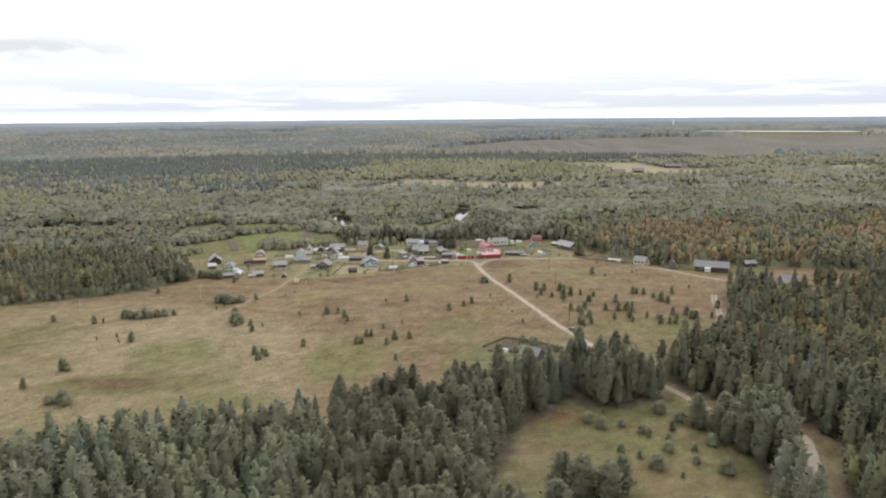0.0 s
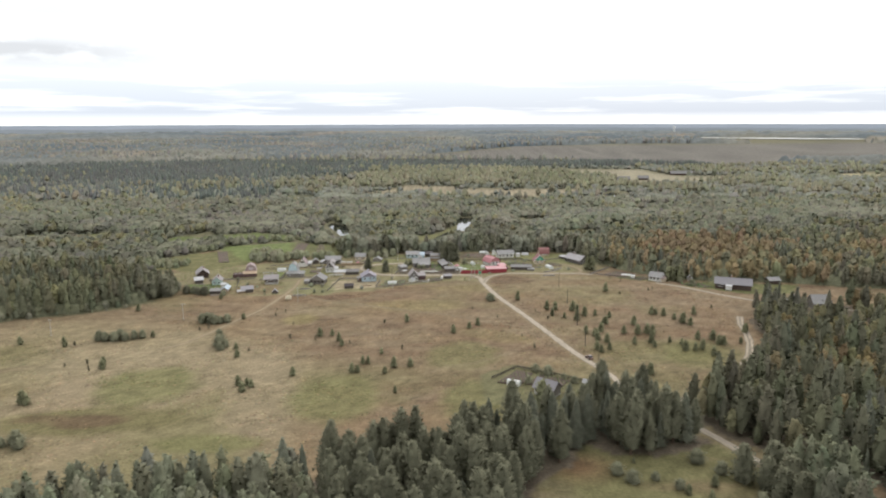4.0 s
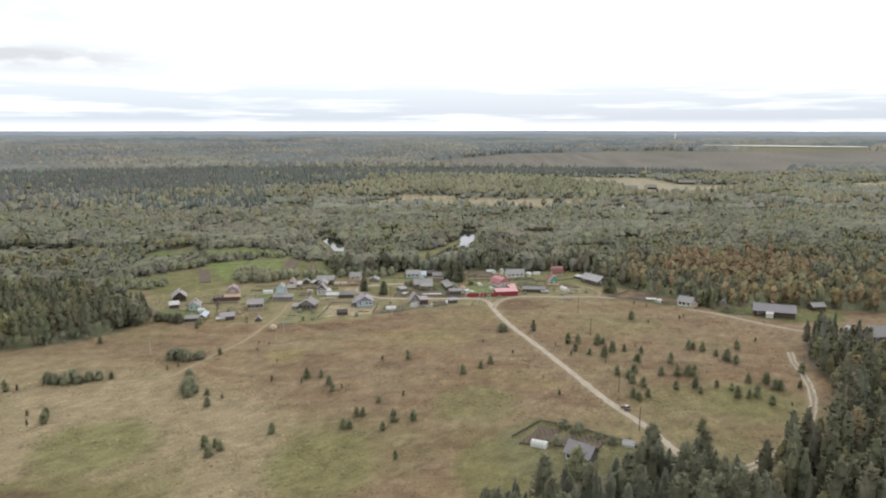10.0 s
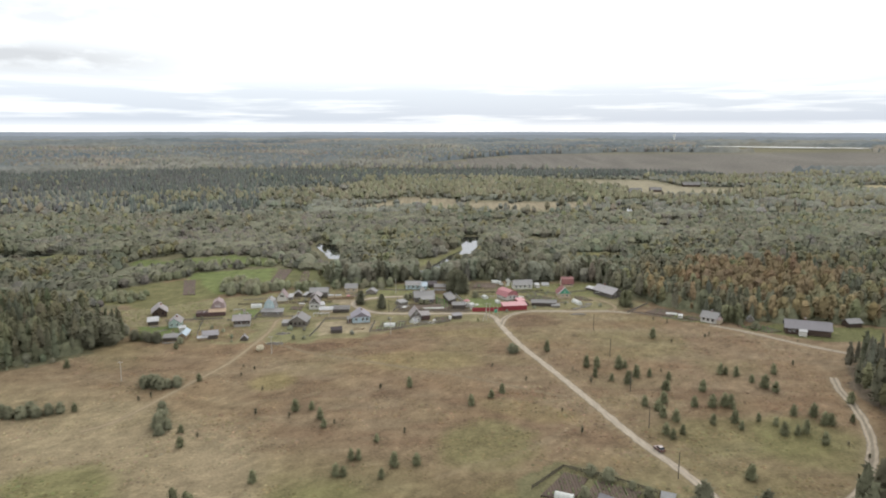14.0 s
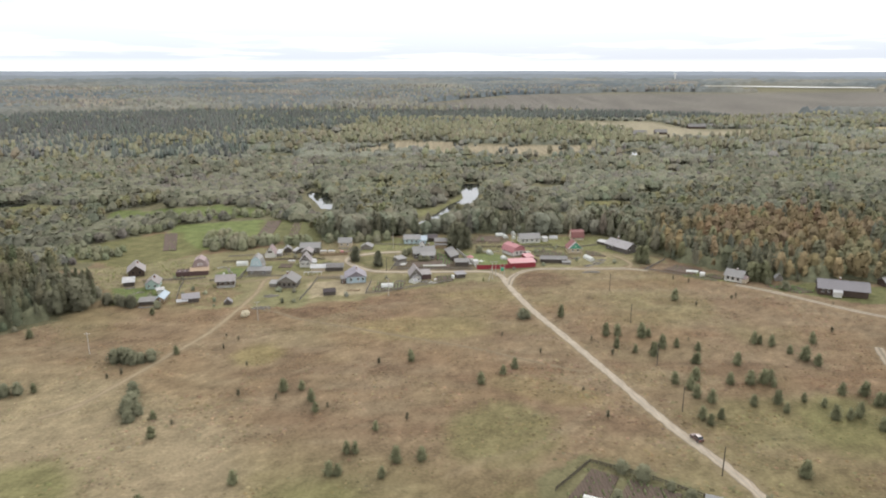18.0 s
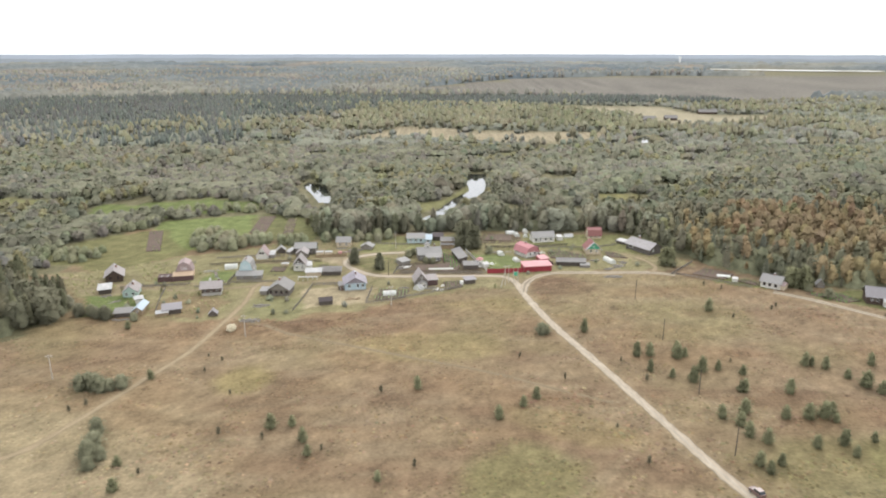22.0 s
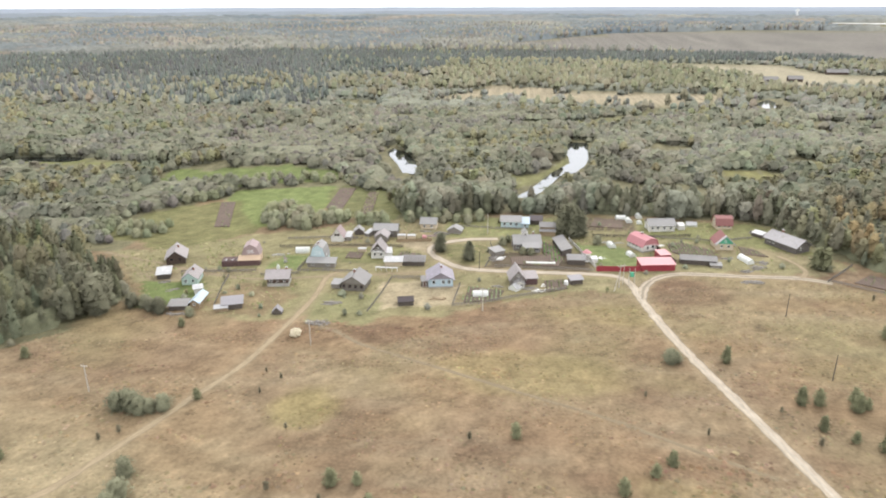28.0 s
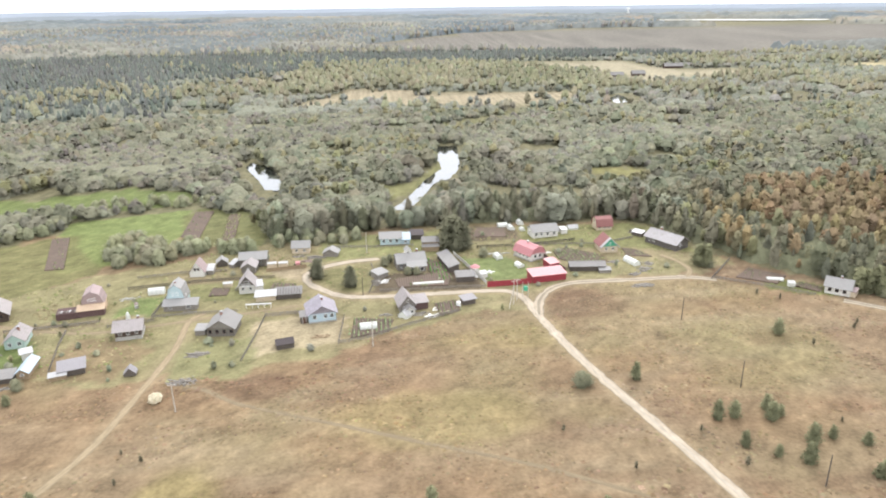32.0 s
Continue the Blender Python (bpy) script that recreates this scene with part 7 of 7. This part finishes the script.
WEST_SHRUBS = [(-137.7, 300.2), (-138.7, 297.2), (-142.7, 297.2), (-131.7, 300.2), (-134.7, 298.2), (-140.7, 299.2), (-128.7, 301.2), (-145.7, 298.2), (-110.7, 322.6), (-106.6, 322.6), (-102.6, 322.5), (-99.6, 323.4), (-104.6, 321.5), (-108.7, 323.6), (-92.6, 288.8), (-89.6, 288.8), (-95.6, 299.9), (-93.6, 293.8), (-90.6, 284.8), (-126.7, 202.3), (-122.7, 203.3), (-120.7, 201.2), (23.6, 357.5), (22.2, 357)]
THIN = [(-107.6, 310.3), (-104.6, 313.3), (-81.6, 342.5), (-76.5, 339.2), (-79.5, 332.1), (-68.4, 318.3), (-54.5, 295.9), (-39.5, 290.7), (-65.5, 298.2), (-17.7, 283.7), (-78.6, 282.7), (-27.5, 317.4), (12.7, 338.2), (23.6, 324), (31.9, 299), (35.1, 283.9), (42.5, 335.2), (46.5, 323.1), (91.9, 371.9), (146, 372.3), (112, 382.5), (129, 343.4), (110.2, 275.9), (111.3, 267.9), (75.6, 335.9), (95, 407), (100, 402), (109, 379.3), (-142.7, 265.9), (-135.7, 268.9), (-131.7, 261.9), (-151.7, 290.1)]


def plant(models, places, low, high, group, seed):
    plant_group(models, [p[0] for p in places], [p[1] for p in places], lambda r: r.uniform(low, high), group, seed)


plant(YOUNG, EAST_PINES, 3.0, 5.4, "young pines east of the road", 81)
plant(YOUNG, EAST_MORE, 2.6, 4.8, "young pines east of the road", 82)
plant(YOUNG, MID_PINES, 2.6, 4.4, "young pines in the meadow", 83)
plant(YOUNG, WEST_PINES, 2.8, 4.8, "young pines in the western meadow", 84)
plant(SHRUBS, WEST_SHRUBS, 2.9, 5.2, "willow shrubs in the meadow", 85)
plant(BROWN, THIN, 1.4, 2.6, "thin saplings in the meadow", 86)
BIG = [(tree_model("garden_pine", "young", 8, 91, "broad bushy dark pine standing on open ground", "tree", TONES["pine"], (8, 8, 900, 0.055)), 8)]
plant(BIG, [(-47.6, 438.3), (-36, 429.4)], 6.5, 8.0, "pines in the road's bend", 87)
plant(BIG, [(1, 462.5), (4.2, 460), (6.8, 462), (3.4, 465.5)], 10.5, 13, "dark pines between the plots", 88)
plant(SHRUBS, [(13, 453), (89, 433), (91, 431), (-22, 452), (-19, 450), (-24, 448), (-16, 438.6), (-13, 438), (-116.9, 373.2), (-131.9, 377.4), (-133.9, 378.4), (-127.9, 376.4), (133, 399), (137, 391.8), (32.2, 259.6), (36.2, 256.6), (41.3, 252.7), (44.3, 248.7), (28.3, 248.6)], 2.2, 4.2, "garden shrubs", 89)
plant(YOUNG, [(88, 434), (90, 432.5), (30.3, 229.6), (130, 403), (132.5, 400.5), (128.5, 404.5), (134, 404)], 6, 9, "pines by the houses", 90)
plant(SHRUBS, [(46.4, 182), (43.4, 186.1), (52.4, 183), (57.4, 179), (66.4, 192.1), (70.4, 186.1), (61.4, 167.8), (48.4, 167.8), (55.4, 158.7), (74.4, 170.9), (66.4, 160.7), (72.4, 155.7)], 2.4, 4.4, "shrubs in the clearing", 92)
plant(YOUNG, [(58.4, 175.9), (63.4, 173.9), (68.4, 167.8), (52.4, 163.8), (60.4, 153.6), (75.4, 161.7), (66.4, 180), (49.4, 192.1)], 1.6, 3.2, "saplings in the clearing", 93)
plant(BIG, [(43.3, 227.6), (46.3, 225), (49.3, 228.6), (52.3, 225.6), (47.3, 232.6), (55.3, 229.6)], 6, 8.5, "pines of the front wood", 95)
plant(BIG, [(29.4, 150.6), (33.4, 145.5), (39.4, 143.5), (43.4, 147.6), (74.4, 182), (78.4, 177.9), (82.4, 174.9), (81.4, 166.8), (83.4, 185), (79.4, 171.9), (25.4, 135.5), (54.4, 123.5), (62.4, 125.5)], 9, 12.5, "pines of the front wood", 94)
OLD_WILLOW = [(tree_model("willow_tree", "willow", 7, s, "broad grey-green willow tree at the plot's edge", "tree", (0.128, 0.122, 0.082), (6, 9, 1300, 0.055)), 7) for s in (96, 97)]
plant(OLD_WILLOW, [(-156, 381), (-150, 379), (-147, 373), (-160, 374), (-154, 369), (-162, 388)], 8, 11, "willows at the village's western edge", 98)
plant(OLD_WILLOW, [(-131, 376), (-127.5, 375), (-138, 378)], 3.8, 5, "yellowing bushes by the western plot", 99)
HEDGES = [([(-126, 459), (-107, 457), (-100, 465), (-111, 480), (-131, 490), (-130, 475)], 4.0, 6.2), ([(-108, 468), (-73, 469), (-75, 477), (-107, 478)], 4.2, 6.0), ([(-156, 530), (-123, 538), (-99, 534), (-84, 528), (-88, 545), (-119, 550), (-161, 546)], 5.0, 5.0), ([(-191, 484), (-160, 500), (-164, 515), (-205, 510)], 4.6, 5.0), ([(-189, 439), (-160, 444), (-165, 458), (-200, 460)], 4.6, 4.6), ([(-72, 486), (-30, 482), (-30, 474), (-66, 474)], 4.6, 5.5)]
hx, hy_, hs = [], [], []
for k, (poly, gap, high) in enumerate(HEDGES):
    a_, b_ = scatter(poly, gap, 100 + k)
    hx.append(a_), hy_.append(b_), hs.append(np.random.default_rng(k).uniform(0.6, 1.05, len(a_)) * high)
hx, hy_, hs = np.concatenate(hx), np.concatenate(hy_), np.concatenate(hs)
stuff(wood_mesh("village_thickets", np.full(len(hx), KIND["willow"]), hx, hy_, hs, (5, 8, 330, 0.066), 111, gain=(0.9, 0.92, 0.84)), "grey-green willow thickets between the gardens and fields", "shrubs")
drop_model(FRONT_PINES + FRONT_SPRUCES + YOUNG + SHRUBS + BROWN + BIG + OLD_WILLOW)


def tussocks():
    """Tufts of dry grass all over the meadow."""
    rng = np.random.default_rng(404)
    n = 60000
    x, y = rng.uniform(-190, 150, n), rng.uniform(165, 425, n)
    m = cloud(x * 0.7, y * 1.3, 9, 88) > 0.47
    for line in (MAIN_ROAD, LOOP_ROAD, WEST_PATH, EAST_ROAD, WOOD_TRACK):
        m &= away(line, x, y) > 2.4
    for poly in (FRONT_WOOD, WEST_WOOD, EAST_WOOD, EAST_BACK, VILLAGE):
        m &= ~inside(poly, x, y)
    x, y = x[m], y[m]
    g = ground_color(x, y)
    s = rng.uniform(0.25, 0.75, len(x)) * (0.6 + cloud(x, y, 25, 90))
    a = rng.uniform(0, 6.28, len(x))
    base = 0.5 * (cloud(x, y, 22, 8) - 0.5) + swell(x, y)
    c, q = np.cos(a), np.sin(a)
    V = np.stack([np.stack([x + c * s, y + q * s, base - 0.1], 1), np.stack([x - q * s, y + c * s, base - 0.1], 1), np.stack([x - c * s, y - q * s, base - 0.1], 1), np.stack([x + q * s, y - c * s, base - 0.1], 1), np.stack([x + rng.normal(0, 0.1, len(x)), y, base + s * 0.42], 1)], 1)
    T = np.array([(0, 1, 4), (1, 2, 4), (2, 3, 4), (3, 0, 4)])
    tone = g * rng.uniform(0.85, 1.3, (len(x), 1)) * (1 + rng.normal(0, 0.04, (len(x), 3)))
    me = data_mesh("dry_grass_tussocks", V.reshape(-1, 3), (T[None] + 5 * np.arange(len(x))[:, None, None]).reshape(-1, 3), GROUND, np.clip(np.repeat(tone, 5, 0), 0.02, 1))
    stuff(me, "tufts of dry brown autumn grass", "grass")


tussocks()


def village_growth():
    """Weeds, nettles and low bushes between the houses."""
    rng = np.random.default_rng(515)
    x, y = scatter(VILLAGE, 1.5, 516)
    m = (cloud(x, y, 11, 17) > 0.47) & (rng.random(len(x)) < 0.6)
    for poly in FOOTPRINTS:
        m &= ~inside(poly, x, y)
    for line in ROADS:
        m &= away(line, x, y) > 2.2
    for plot in ([(-66, 381), (-37, 390), (-36, 404), (-50, 408), (-63, 405)], [(-29, 423), (9, 423), (5.5, 441), (-24, 438)], [(9, 423), (26, 423), (27, 450), (5, 452)], [(-66, 449), (-46, 446), (-50, 437), (-62, 443)]):
        m &= ~inside(plot, x, y)
    x, y = x[m], y[m]
    tone = np.array((0.225, 0.205, 0.105)) * np.ones((len(x), 3))
    tone = blend(tone, np.clip((cloud(x, y, 14, 18) - 0.5) * 6, 0, 1), (0.245, 0.2, 0.115))
    tone = blend(tone, (rng.random(len(x)) < 0.22) * 1.0, (0.18, 0.19, 0.08))
    s = rng.uniform(0.3, 0.95, len(x))
    V = np.array([(0.8, 0, 0), (0.1, 0.75, 0), (-0.7, 0.3, 0), (-0.4, -0.7, 0), (0.5, -0.6, 0), (0.3, 0.3, 0.55), (-0.35, 0.1, 0.7), (0.1, -0.35, 0.5)])
    T = np.array([(0, 1, 5), (1, 2, 6), (2, 3, 6), (3, 4, 7), (4, 0, 7), (0, 5, 7), (1, 6, 5), (3, 7, 6), (5, 6, 7)])
    a = rng.uniform(0, 6.28, len(x))
    c, q = np.cos(a)[:, None], np.sin(a)[:, None]
    P = np.stack([x[:, None] + s[:, None] * (c * V[None, :, 0] - q * V[None, :, 1]), y[:, None] + s[:, None] * (q * V[None, :, 0] + c * V[None, :, 1]), s[:, None] * V[None, :, 2] * rng.uniform(0.4, 1.0, (len(x), 8)) - 0.05], -1)
    tint = np.repeat(tone * rng.uniform(0.8, 1.25, (len(x), 1)), 8, 0)
    me = data_mesh("garden_weeds", P.reshape(-1, 3), (T[None] + 8 * np.arange(len(x))[:, None, None]).reshape(-1, 3), LEAF, np.clip(tint, 0.02, 1), smooth=True)
    stuff(me, "rough weeds and tall dry grass between the village plots", "weeds")
    x, y = scatter([(-140, 388), (-98, 374), (-40, 382), (20, 408), (96, 430), (92, 480), (-60, 476), (-118, 448)], 5.2, 517)
    m = (cloud(x, y, 16, 19) > 0.52) & (rng.random(len(x)) < 0.42)
    for poly in FOOTPRINTS:
        m &= ~inside(poly, x, y)
    m &= ~inside([(-66, 381), (-37, 390), (-36, 404), (-50, 408), (-63, 405)], x, y)
    x, y = x[m], y[m]
    kinds = np.array([KIND[k] for k in ("willow", "alder", "alder", "birch")])[rng.integers(0, 4, len(x))]
    stuff(wood_mesh("garden_bushes", kinds, x, y, rng.uniform(0.9, 2.3, len(x)), (4, 7, 60, 0.14), 518, wide=1.2), "currant bushes, lilacs and small apple trees among the plots", "shrubs")


village_growth()
